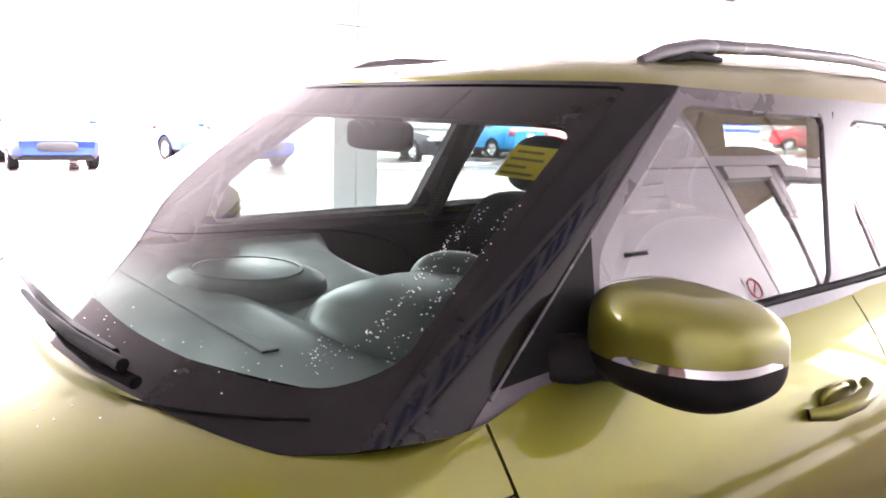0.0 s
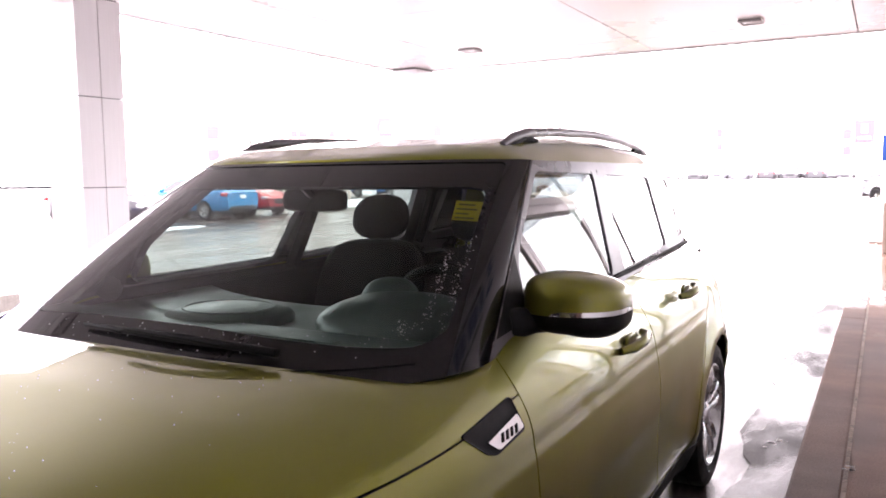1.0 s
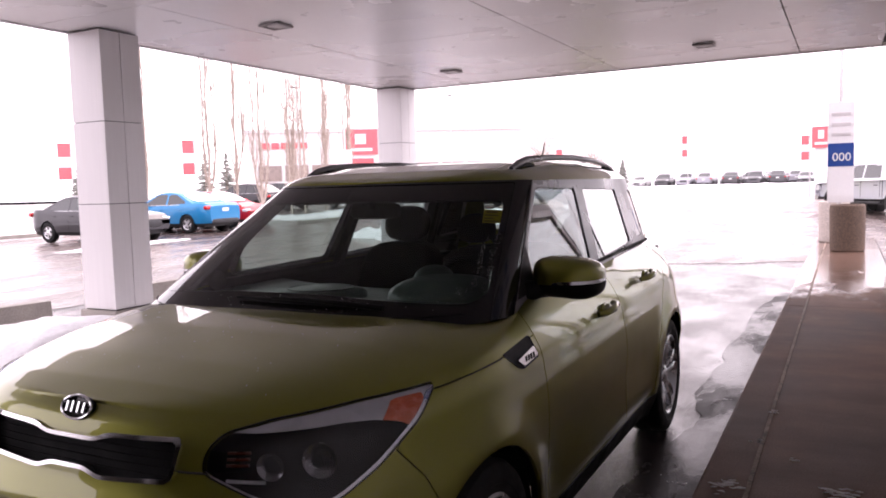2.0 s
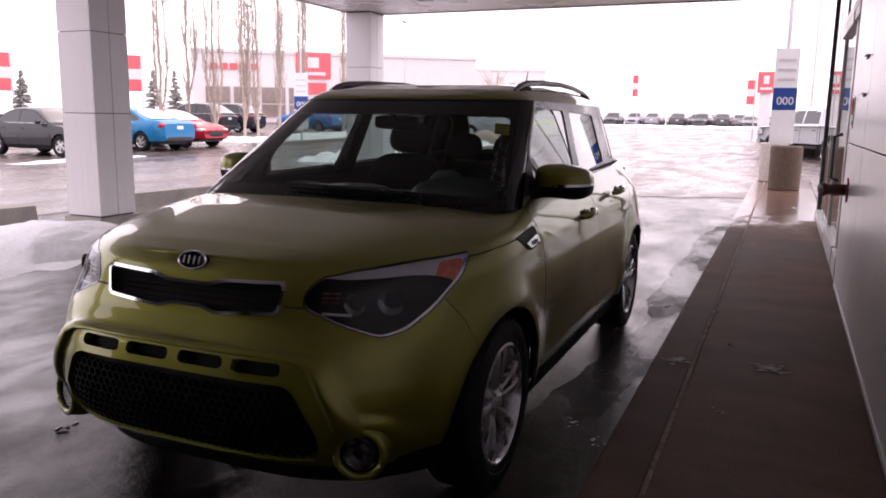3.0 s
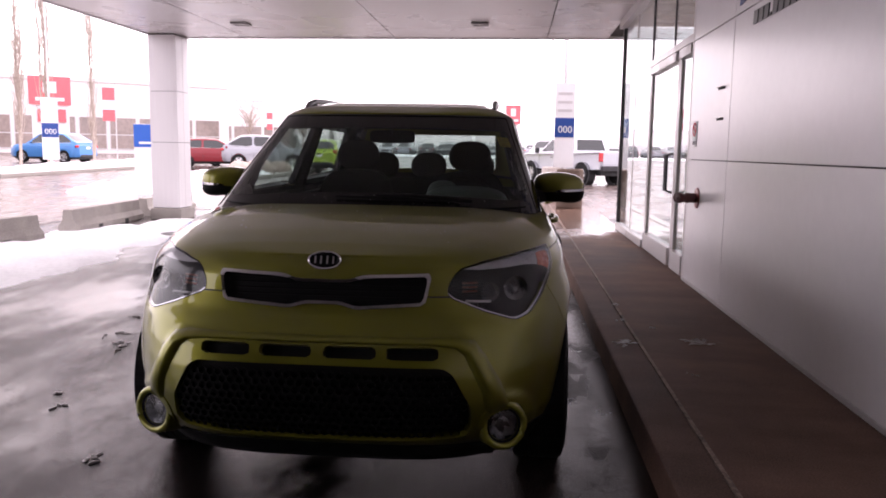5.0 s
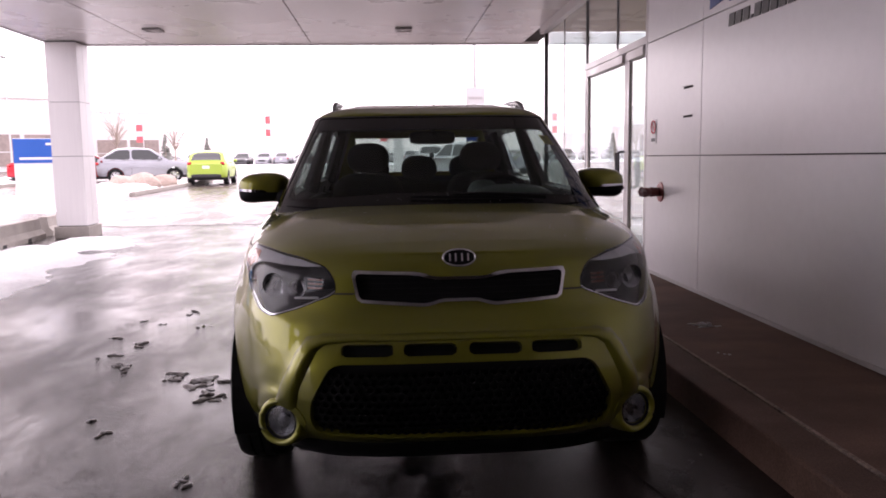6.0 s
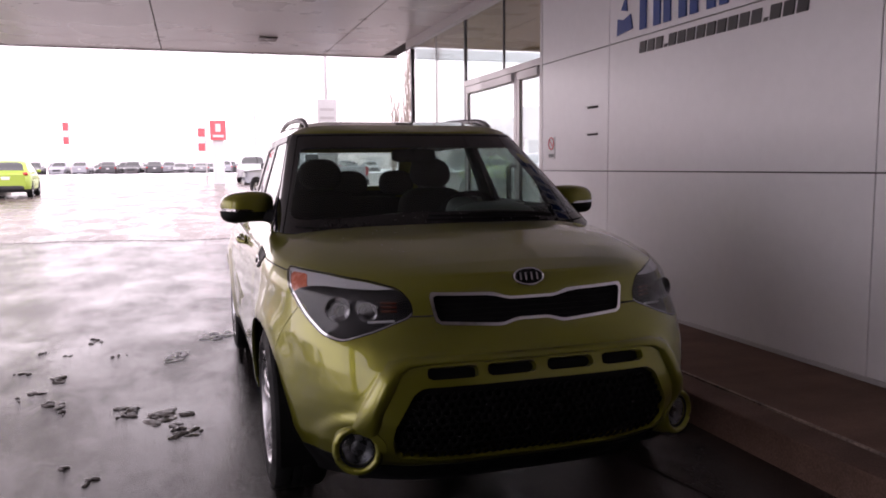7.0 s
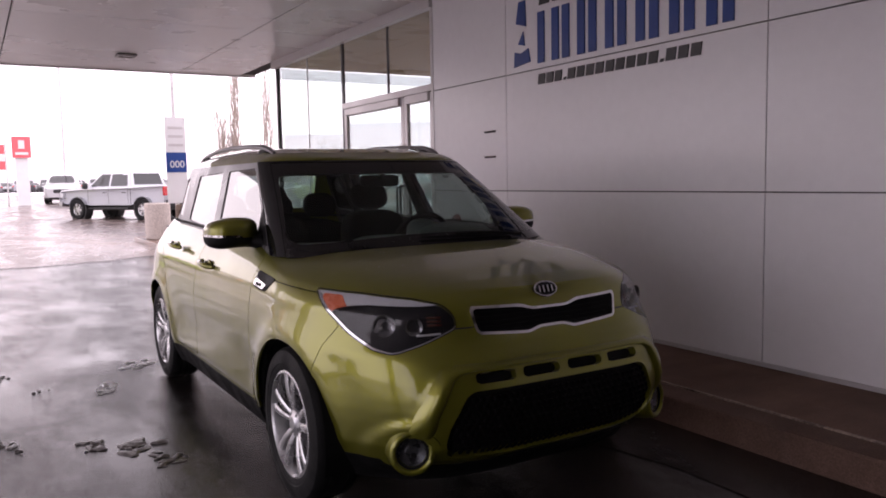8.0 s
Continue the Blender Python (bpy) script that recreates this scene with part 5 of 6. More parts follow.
part("pipe", lathe([(0.055, 0.015), (0.055, 0.09), (0.06, 0.10), (0.06, 0.13), (0.05, 0.14), (0.05, 0.17)], steps=20, m=rot), STANDPIPE, sp, smooth=35)
for a in (-32, 32):
    m = pose(0, 0.11, 0, -90, 0, 0) @ pose(0, 0, 0, 0, a, 0)
    part("inlet", lathe([(0.045, 0.0), (0.045, 0.09), (0.058, 0.10), (0.058, 0.13), (0.048, 0.145), (0.015, 0.15), (0.012, 0.165), (0.001, 0.165)], steps=20, m=m), STANDPIPE, sp, "capped hose inlet", smooth=35)

# planters of exposed aggregate, the second with a banner pole
for px, py, tone in ((13.85, -1.79, AGGREGATE), (15.9, -1.56, surface("pale_aggregate", (0.50, 0.44, 0.40), 0.85, vary=0.4, scale=45, fine=120, bump=0.6))):
    pl = thing("planter", "round exposed-aggregate concrete planter standing on the walk", "planter", pose(px, py, WALK_Z if px < 17 else 0), "planters")
    part("drum", lathe([(0.255, 0.0), (0.272, 0.02), (0.278, 0.70), (0.272, 0.78), (0.255, 0.80), (0.225, 0.80), (0.22, 0.74), (0.001, 0.74)], steps=40), tone, pl, smooth=35)
    part("fill", lathe([(0.001, 0.765), (0.12, 0.76), (0.218, 0.745), (0.218, 0.73), (0.001, 0.73)], steps=24), SNOW, pl, "old snow filling the planter", smooth=60)


def banner_pole(x, y, top, z0, z1, width, turn, digits=True):
    b = thing("banner_pole", "grey pole with a white sale banner and blue field", "banner", pose(x, y, 0, 0, 0, turn), "banner poles")
    part("pole", tube([(0, 0, 0), (0, 0, top * 0.5), (0, 0, top)], [0.045, 0.04, 0.03], 8), ALU, b, smooth=60)
    hgt = z1 - z0
    part("cloth", box(-0.062, -0.055, -width / 2, width / 2, z0, z1, 0.002), WHITEPAINT, b, "white banner cloth")
    part("price_field", box(-0.069, -0.063, -width / 2 + 0.005, width / 2 - 0.005, z0 + hgt * 0.36, z0 + hgt * 0.59), BLUESIGN, b, "dark blue field with white numerals")
    for k in range(3):
        part("text_bar", box(-0.068, -0.063, -width * 0.36, width * 0.36, z0 + hgt * (0.66 + 0.1 * k), z0 + hgt * (0.69 + 0.1 * k)), ALU, b)
    fc = bpy.data.curves.new("numerals", "FONT")
    fc.body = "000"
    fc.size = width * 0.48
    fc.align_x = "CENTER"
    fc.extrude = 0.002
    tmp = new("numerals_curve", fc)
    me = bpy.data.meshes.new_from_object(tmp)
    bpy.data.objects.remove(tmp)
    me.materials.append(WHITEPAINT)
    num = new("numerals", me)
    num.parent = b
    num.matrix_local = Matrix.Translation((-0.073, -0.03 * width, z0 + hgt * 0.415)) @ Matrix(((0, 0, -1, 0), (-1, 0, 0, 0), (0, 1, 0, 0), (0, 0, 0, 1)))
    return b


banner_pole(14.35, -1.667, 6.5, 0.98, 2.74, 0.42, 5)
banner_pole(28.1, 18.3, 7.0, 0.7, 3.2, 0.62, 30)


def barrier(x0, y0, x1, y1):
    length = math.hypot(x1 - x0, y1 - y0)
    b = thing("barrier", "low precast concrete lot barrier with snow on its foot", "barrier", pose(x0, y0, 0, 0, 0, math.degrees(math.atan2(y1 - y0, x1 - x0))), "lot barriers")
    prof = [(-0.16, 0.0), (-0.16, 0.08), (-0.09, 0.16), (-0.07, 0.33), (0.07, 0.33), (0.09, 0.16), (0.16, 0.08), (0.16, 0.0)]
    part("block", prism(prof, length, lambda u, v, w: (w, u, v)), BARRIER, b)
    for k in range(2):
        part("lifting_slot", box(length * (0.3 + 0.4 * k) - 0.07, length * (0.3 + 0.4 * k) + 0.07, -0.163, -0.12, 0.0, 0.06), JOINT, b)


barrier(5.35, 6.15, 7.75, 5.98)
barrier(8.65, 6.02, 11.1, 6.2)
barrier(11.5, 6.25, 13.9, 6.4)
barrier(2.0, 6.25, 4.35, 6.0)

# snow left at the columns, on the walk, and slush on the drive
lumpy_sheet("snow", -6.0, 10.9, 3.75, 6.7, 0.11, 170, 36, SNOW, "thin trodden snow along the column line", 3.1)
lumpy_sheet("snow_pile", 2.6, 5.1, 3.9, 6.4, 0.26, 60, 60, SNOW, "small heap of shovelled snow at the column", 7.7)
lumpy_sheet("snow_pile", 9.6, 10.95, 4.6, 5.5, 0.12, 40, 34, SNOW, "small heap of shovelled snow at the column", 2.2)


def scatter(name, spots, material, label, base, flat, seed, slim=(0.25, 0.6), turn=(0, 180)):
    """Small flat flecks strewn round some spots."""
    r = random.Random(seed)
    bm = bmesh.new()
    for sx, sy, size, count in spots:
        for k in range(count):
            w = size * r.uniform(0.12, 0.5)
            ax, ay = r.gauss(0, size * 0.55), r.gauss(0, size * 0.4)
            ball = bmesh.ops.create_icosphere(bm, subdivisions=2, radius=1, matrix=Matrix.Translation((sx + ax, sy + ay, base + 0.002)) @ pose(0, 0, 0, 0, 0, r.uniform(*turn)) @ Matrix.Diagonal((w, w * r.uniform(*slim), flat * r.uniform(0.5, 1.2), 1)))
            for v in ball["verts"]:
                v.co += Vector((noise.noise(v.co * 45), noise.noise(v.co * 40 + Vector((5, 0, 0))), 0.35 * noise.noise(v.co * 60))) * min(0.02, w * 0.45)
    tagged(part(name, bm, material, None, smooth=50), label, "slush", kind="stuff")


scatter("slush", [(4.03, 1.89, 0.09, 6), (3.74, 2.19, 0.04, 3), (3.59, 1.99, 0.05, 3), (3.48, 1.66, 0.06, 4), (3.19, 2.21, 0.05, 4), (2.95, 1.94, 0.10, 8), (2.60, 2.07, 0.09, 6), (2.35, 1.96, 0.10, 6), (2.22, 1.83, 0.07, 5), (2.06, 1.53, 0.11, 9), (1.97, 1.32, 0.15, 18), (1.66, 1.20, 0.10, 10), (1.33, 1.73, 0.05, 4), (1.10, 1.60, 0.05, 4), (0.55, 1.08, 0.06, 4), (-0.6, 1.5, 0.08, 5), (-0.2, 0.9, 0.06, 5)], SLUSH, "dirty melting slush strewn on wet asphalt", 0.0, 0.007, 3)
scatter("ice", [(2.25, -1.33, 0.085, 16), (2.33, -1.77, 0.085, 16), (2.68, -1.57, 0.035, 5), (3.45, -1.43, 0.035, 6), (2.9, -1.40, 0.03, 4), (1.6, -1.6, 0.03, 3)], SNOW, "slivers of ice on the wet walk", WALK_Z, 0.003, 5, (0.10, 0.22), (65, 115))
scatter("thin_snow", [(3.88, 0.95, 0.14, 10), (3.28, 1.27, 0.12, 10), (4.1, -1.05, 0.08, 8), (1.56, -0.97, 0.06, 8), (1.43, -1.12, 0.07, 8), (2.6, -1.02, 0.06, 6)], SNOW, "patches of thin wet snow on the asphalt", 0.0, 0.004, 6)


# ---- the lot and beyond
lumpy_sheet("snow_strip", 23.4, 52, 17.4, 22.8, 0.30, 120, 40, SNOW, "snow-covered planting strip beside the lot", 11.0)
lumpy_sheet("snow_strip", -12, 24, 23.2, 36, 0.35, 100, 40, SNOW, "snow-covered verge behind the parked cars", 14.0)
lumpy_sheet("snow_strip", 24.5, 36, 8.9, 12.6, 0.35, 60, 30, SNOW, "snow heap on a kerbed island", 17.0)
lumpy_sheet("snow_strip", 88.5, 92, -45, 60, 0.35, 12, 160, SNOW, "ridge of ploughed snow along the road", 21.0)
lumpy_sheet("snow_field", 106, 420, -260, 330, 0.5, 60, 90, SNOW, "wide field under snow", 25.0)
for a in ((23.3, 52, 17.2, 17.4), (24.3, 36.2, 8.7, 8.9), (-12, 23, 23.0, 23.2)):
    kb = box(a[0], a[1], a[2], a[3], 0, 0.14, 0.02)
    for v in kb.verts:
        v.co.z += rise(v.co.x)
    tagged(part("kerb", kb, BARRIER), "grey concrete kerb of a planting strip", "kerb", kind="structure")

lumpy_sheet("snow_strip", 11.5, 17.6, 16.0, 16.7, 0.10, 60, 12, SNOW, "thin ridge of snow round the parked sedan", 33.0)
KINDS = {
    "sedan": dict(L=4.55, W=1.80, H=1.46, belt=0.95, nose=0.74, xa=1.25, r0=2.05, r1=3.05, xc=3.80, tail=1.04, wb=(0.90, 3.60), r=0.32),
    "coupe": dict(L=4.25, W=1.80, H=1.40, belt=0.96, nose=0.72, xa=1.15, r0=2.0, r1=2.75, xc=3.85, tail=1.05, wb=(0.85, 3.50), r=0.33),
    "hatch": dict(L=3.98, W=1.72, H=1.49, belt=0.98, nose=0.78, xa=0.95, r0=1.75, r1=3.35, xc=3.88, tail=1.02, wb=(0.78, 3.27), r=0.31),
    "suv": dict(L=4.45, W=1.85, H=1.69, belt=1.08, nose=0.90, xa=1.15, r0=1.90, r1=3.45, xc=4.32, tail=1.10, wb=(0.88, 3.56), r=0.35),
}
CARTRIM = surface("dark_lower_trim", (0.02, 0.02, 0.022), 0.5)
DARKGLASS = surface("tinted_car_glass", (0.012, 0.014, 0.015), 0.06, vary=0.1, coat=0.5)
REDLAMP = surface("red_lamp_glass", (0.5, 0.012, 0.015), 0.2, coat=0.5)
CLEARLAMP = surface("clear_lamp_glass", (0.6, 0.6, 0.62), 0.12, coat=0.5)


def car_paint(name, color, metal=0.2):
    return surface(name, color, 0.38, metal=metal, vary=0.05, scale=2, fine=300, coat=0.5, spec=0.3)


def islands(bm):
    """The loose pieces of a bmesh, each as one of its own."""
    left, out = set(bm.faces), []
    while left:
        seed = left.pop()
        seen, todo = [seed], [seed]
        while todo:
            for e in todo.pop().edges:
                for fc in e.link_faces:
                    if fc in left:
                        left.remove(fc)
                        seen.append(fc)
                        todo.append(fc)
        out.append(copy_faces(seen))
    return out


def parked_car(kind, label, paint, x, y, heading, group="", steps=46, sky_glass=False):
    d = KINDS[kind]
    L, hw, H, belt = d["L"], d["W"] / 2, d["H"], d["belt"]
    hoodz = belt - 0.02
    tops_x = [0, 0.06, 0.25, d["xa"] - 0.05, d["xa"], L - 0.35, L - 0.05, L]
    tops_z = [d["nose"] - 0.16, d["nose"], d["nose"] + 0.08, hoodz, belt, d["tail"], d["tail"] - 0.02, d["tail"] - 0.2]
    roof_x = [d["xa"], d["r0"], (d["r0"] + d["r1"]) / 2, d["r1"], d["xc"]]
    roof_z = [belt, H - 0.05, H, H - 0.04, d["tail"]]
    def line(px, xs_, zs_):
        return sum(float(np.interp(px + o, xs_, zs_)) for o in (-0.18, -0.12, -0.06, 0.0, 0.06, 0.12, 0.18)) / 7

    rows = []
    xs_ = sorted(set([L * i / steps for i in range(steps + 1)] + roof_x + [0.03, 0.08, 0.15, L - 0.03, L - 0.08, L - 0.15]))
    for px in xs_:
        ends = min(px / 0.55, (L - px) / 0.45, 1.0)
        w = hw * (0.80 + 0.20 * math.sin(max(0, ends) * math.pi / 2))
        zb = min(line(px, tops_x, tops_z), belt + 0.12)
        inside = d["xa"] < px < d["xc"]
        zr = max(zb, line(px, roof_x, roof_z)) if inside else zb
        g = (zr - zb) / (H - belt)
        wr = w * (0.93 - 0.20 * g)
        lo = 0.24 + 0.12 * (1 - min(1, ends * 1.5))
        prof = [(w * 0.88, lo), (w * 0.97, lo + 0.10), (w, lo + 0.28), (w * 0.99, zb - 0.14), (w * 0.965, zb - 0.05), (w * 0.93, zb)]
        prof += [(w * 0.93 + (wr - w * 0.93) * t, zb + (zr - 0.05 * g - zb) * t) for t in (0.25, 0.5, 0.75, 1.0)]
        prof += [(wr * 0.9, zr - 0.015 * g), (wr * 0.6, zr + 0.012), (0, zr + 0.02)]
        rows.append([Vector((px, yy, zz)) for yy, zz in prof])
    rows = [[Vector((0, 0, v.z)) for v in rows[0]]] + rows + [[Vector((L, 0, v.z)) for v in rows[-1]]]
    bm = sheet(rows)
    for ax in d["wb"]:
        take(bm, lambda c: math.hypot(c.x - ax, c.z - d["r"]) - d["r"] - 0.05 if c.y > 0.3 else 1.0).free()
    mid = (d["xa"] + d["xc"]) / 2 + 0.1
    lowz = belt + 0.035
    polys = [[(d["xa"] + 0.22, lowz), (d["r0"] + 0.08, H - 0.115), (mid - 0.04, H - 0.10), (mid - 0.04, lowz)],
             [(mid + 0.04, lowz), (mid + 0.04, H - 0.10), (d["r1"] - 0.02, H - 0.13), (d["xc"] - 0.28, lowz + 0.10), (d["xc"] - 0.30, lowz + 0.04)]]
    panes = [take(bm, (lambda f: (lambda c: f(c.x, c.z) if c.y > hw * 0.62 else 1.0))(sd(q))) for q in polys]
    wf = take(bm, lambda c: max(d["xa"] + 0.06 - c.x, c.x - d["r0"] + 0.02, c.y - (hw * 0.80 - (c.z - belt) * 0.30), belt + 0.05 - c.z))
    wr_ = take(bm, lambda c: max(d["r1"] + 0.05 - c.x, c.x - d["xc"] + 0.03, c.y - (hw * 0.78 - (c.z - belt) * 0.30), d["tail"] + 0.05 - c.z))
    low = take(bm, lambda c: c.z - 0.34)
    c = thing(kind if kind != "suv" else "sport_utility", label, "car", pose(x, y, rise(x), 0, 0, heading + 180) , group)
    shift = Matrix.Translation((-L / 2, 0, 0))

    def add(name, b, mat, lab="", sm=40):
        for v in b.verts:
            v.co = shift @ v.co
        return part(name, b, mat, c, lab, smooth=sm)
    add("body", whole(bm), paint)
    for piece in islands(whole(low)):
        add("lower_trim", piece, CARTRIM)
    for q in panes:
        add("side_window", flip(q), DARKGLASS)
        add("side_window", q, DARKGLASS)
    # White skins over front and back glass paint in the sky's reflection.
    sky_panes = [whole(push(q.copy(), 0.012)) for q in (wf, wr_) if len(q.faces)] if sky_glass else []
    if len(wf.faces):
        add("windscreen", whole(wf), DARKGLASS)
    if len(wr_.faces):
        add("back_window", whole(wr_), DARKGLASS)
    add("underbody", box(0.3, L - 0.3, -hw * 0.8, hw * 0.8, 0.22, 0.6), CARTRIM, sm=0)
    for ax in d["wb"]:
        for s in (1, -1):
            m = Matrix.Translation((ax - L / 2, s * (hw - 0.11), d["r"])) @ Matrix.Diagonal((1, s, 1, 1))
            r = d["r"]
            w = part("wheel", lathe([(r * 0.62, -0.1), (r * 0.9, -0.11), (r, -0.08), (r, 0.08), (r * 0.9, 0.11), (r * 0.66, 0.105), (r * 0.64, 0.07)], "y", 24, m=m), RUBBER, c, smooth=40)
            part("rim", lathe([(r * 0.64, 0.08), (r * 0.6, 0.095), (r * 0.5, 0.07), (r * 0.15, 0.085), (0.001, 0.085)], "y", 24, m=m), ALLOY, w, smooth=30)
            for k in range(5):
                a = k * 1.2566
                part("rim_gap", prism([(r * 0.25 * math.cos(a + 0.35) - 0, r * 0.25 * math.sin(a + 0.35)), (r * 0.52 * math.cos(a + 0.2), r * 0.52 * math.sin(a + 0.2)), (r * 0.52 * math.cos(a + 0.75), r * 0.52 * math.sin(a + 0.75))], 0.02, lambda u, v, ww: m @ Vector((u, 0.074 + ww, v))), CARTRIM, w)
    for s in (1, -1):
        add("tail_lamp", sup((L - 0.10, s * hw * 0.80, d["tail"] - 0.16 if kind != "hatch" else d["tail"] - 0.08), (0.085, 0.17 if kind in ("sedan", "coupe", "suv") else 0.09, 0.07), 0.5, 0.5, 8, 12), REDLAMP, "red tail lamp")
        add("head_lamp", sup((0.20, s * hw * 0.74, d["nose"] - 0.05), (0.15, 0.17, 0.06), 0.6, 0.6, 8, 12), CLEARLAMP, "clear head lamp")
        add("mirror", sup((d["xa"] + 0.42, s * (hw + 0.06), belt + 0.07), (0.06, 0.09, 0.06), 0.7, 0.7, 8, 12), paint)
    add("grille", sup((0.05, 0, d["nose"] - 0.2), (0.06, hw * 0.5, 0.12), 0.4, 0.4, 8, 14), CARTRIM, "dark grille")
    add("rear_bumper_insert", sup((L - 0.03, 0, 0.40), (0.05, hw * 0.75, 0.09), 0.4, 0.4, 8, 14), CARTRIM)
    add("plate", box(L - 0.012, L + 0.006, -0.15, 0.15, d["tail"] - 0.30, d["tail"] - 0.18), WHITEPAINT, "plain number plate", sm=0)
    for s in (1, -1):
        ys = s * (hw * 0.992)
        for gx in (d["xa"] + 0.05, mid, d["xc"] - 0.42):
            add("door_gap", tube([(gx, ys, 0.40), (gx - 0.02, ys + s * 0.006, 0.62), (gx, s * hw * 0.968, belt - 0.05)], 0.007, 4), JOINT, sm=0)
        for gx in (mid - 0.26, d["xc"] - 0.62):
            add("door_handle", tube([(gx, s * (hw * 0.99 + 0.012), belt - 0.13), (gx + 0.18, s * (hw * 0.99 + 0.012), belt - 0.12)], 0.014, 5), paint, sm=60)
        add("window_trim", tube([(d["xa"] + 0.20, s * (hw * 0.935 + 0.006), belt + 0.022), (mid, s * (hw * 0.935 + 0.010), belt + 0.030), (d["xc"] - 0.30, s * (hw * 0.925 + 0.006), belt + 0.036)], 0.012, 5), SATIN, "bright strip under the side windows", sm=60)
    if sky_glass:
        for pane in sky_panes:
            # Reflected sky laid on as a white skin, in the snow material.
            add("snow", pane, SNOW, "white skin standing for sky reflected in the glass")
    return c


def pickup_truck(label, paint, x, y, heading, group=""):
    """A crew-cab pickup: slab-sided body with wheel arches, tapered cab, open bed behind it."""
    t = thing("pickup_truck", label, "truck", pose(x, y, rise(x), 0, 0, heading + 180) @ Matrix.Scale(0.9, 4), group)
    L, hw, r = 5.85, 1.0, 0.40
    wheels = (1.02, 4.64)
    at = lambda u, v, w: (u - L / 2, v, w)

    def arch(ax):
        return [(ax + 0.50 * math.cos(a), r + 0.50 * math.sin(a)) for a in np.linspace(0.42, math.pi - 0.42, 12)]

    side_line = [(0.04, 0.66), (0.0, 0.84), (0.03, 1.10), (0.14, 1.18), (0.9, 1.225), (1.58, 1.25), (4.02, 1.28), (5.78, 1.34), (5.85, 1.30), (5.85, 0.62)] + arch(wheels[1]) + [(3.9, 0.56), (1.8, 0.56)] + arch(wheels[0])
    body = bmesh.new()
    n = len(side_line)
    loops = [[body.verts.new(at(u, s * q, v + (0.02 * (0.86 - q) if v > 1.0 else 0))) for u, v in side_line] for s, q in ((1, 0.86), (1, 0.965), (1, hw), (-1, hw), (-1, 0.965), (-1, 0.86))]
    for vs, dz in ((loops[2], -0.05), (loops[3], -0.05)):
        for v in vs:
            if v.co.z > 1.0:
                v.co.z += dz
    for a, b in zip(loops, loops[1:]):
        for i in range(n):
            body.faces.new((a[i], a[(i + 1) % n], b[(i + 1) % n], b[i]))
    body.faces.new(loops[0]), body.faces.new(loops[-1])
    part("body", body, paint, t, smooth=30)
    base = [(1.48, 0.93), (4.04, 0.93)]
    top = [(2.28, 0.74), (3.86, 0.76)]
    z0, z1 = 1.25, 1.90
    cabin = bmesh.new()
    ring = lambda ends, z, e: [(u, v, z) for u, v in ((ends[0][0], -ends[0][1] + e), (ends[0][0] + e, -ends[0][1]), (ends[1][0] - e, -ends[1][1]), (ends[1][0], -ends[1][1] + e), (ends[1][0], ends[1][1] - e), (ends[1][0] - e, ends[1][1]), (ends[0][0] + e, ends[0][1]), (ends[0][0], ends[0][1] - e))]
    rings = [[cabin.verts.new(at(*p)) for p in ring(e, z, q)] for e, z, q in ((base, z0 - 0.03, 0.05), (top, z1 - 0.05, 0.06), ([(2.36, 0.68), (3.80, 0.70)], z1, 0.10), ([(2.7, 0.4), (3.5, 0.4)], z1 + 0.025, 0.1))]
    for a, b in zip(rings, rings[1:]):
        for i in range(8):
            cabin.faces.new((a[i], a[(i + 1) % 8], b[(i + 1) % 8], b[i]))
    cabin.faces.new(rings[-1])
    part("cab", cabin, paint, t, smooth=35)

    def pane(name, corners):
        b = bmesh.new()
        c = sum((Vector(at(*p)) for p in corners), Vector()) / 4
        out = (Vector(at(*corners[1])) - Vector(at(*corners[0]))).cross(Vector(at(*corners[2])) - Vector(at(*corners[0]))).normalized()
        if out.dot(c - Vector((0.2, 0, 1.5))) < 0:
            out = -out
        f = [b.verts.new(Vector(at(*p)) + out * 0.008) for p in corners]
        g = [b.verts.new(Vector(at(*p)) - out * 0.004) for p in corners]
        b.faces.new(f), b.faces.new(g[::-1])
        for i in range(4):
            b.faces.new((f[i], f[(i + 1) % 4], g[(i + 1) % 4], g[i]))
        part(name, b, DARKGLASS, t)

    yl = lambda z: 0.93 + (0.75 - 0.93) * (z - 1.22) / (1.85 - 1.22)
    xw = lambda z: 1.48 + (2.28 - 1.48) * (z - 1.22) / (1.85 - 1.22)
    for s in (1, -1):
        pane("side_window", [(xw(1.31) + 0.17, s * yl(1.31), 1.31), (2.80, s * yl(1.31), 1.31), (2.80, s * yl(1.78), 1.78), (xw(1.78) + 0.12, s * yl(1.78), 1.78)])
        pane("side_window", [(2.90, s * yl(1.31), 1.31), (3.82, s * yl(1.31), 1.31), (3.74, s * yl(1.78), 1.78), (2.90, s * yl(1.78), 1.78)])
        for gx in (1.70, 2.85, 3.92):
            part("door_gap", tube([at(gx, s * (hw - 0.002), 0.64), at(gx, s * (hw - 0.002), 1.10), at(gx, s * 0.965, 1.24)], 0.008, 4), JOINT, t)
        part("bed_gap", tube([at(4.06, s * (hw - 0.002), 0.60), at(4.06, s * (hw - 0.002), 1.22)], 0.012, 4), JOINT, t)
        for gx in (2.55, 3.62):
            part("door_handle", tube([at(gx, s * (hw + 0.014), 1.06), at(gx + 0.2, s * (hw + 0.014), 1.06)], 0.018, 5), CARTRIM, t)
        part("mirror", sup(at(1.72, s * 1.13, 1.34), (0.07, 0.10, 0.13), 0.5, 0.5, 8, 12), CARTRIM, t, "black door mirror", smooth=50)
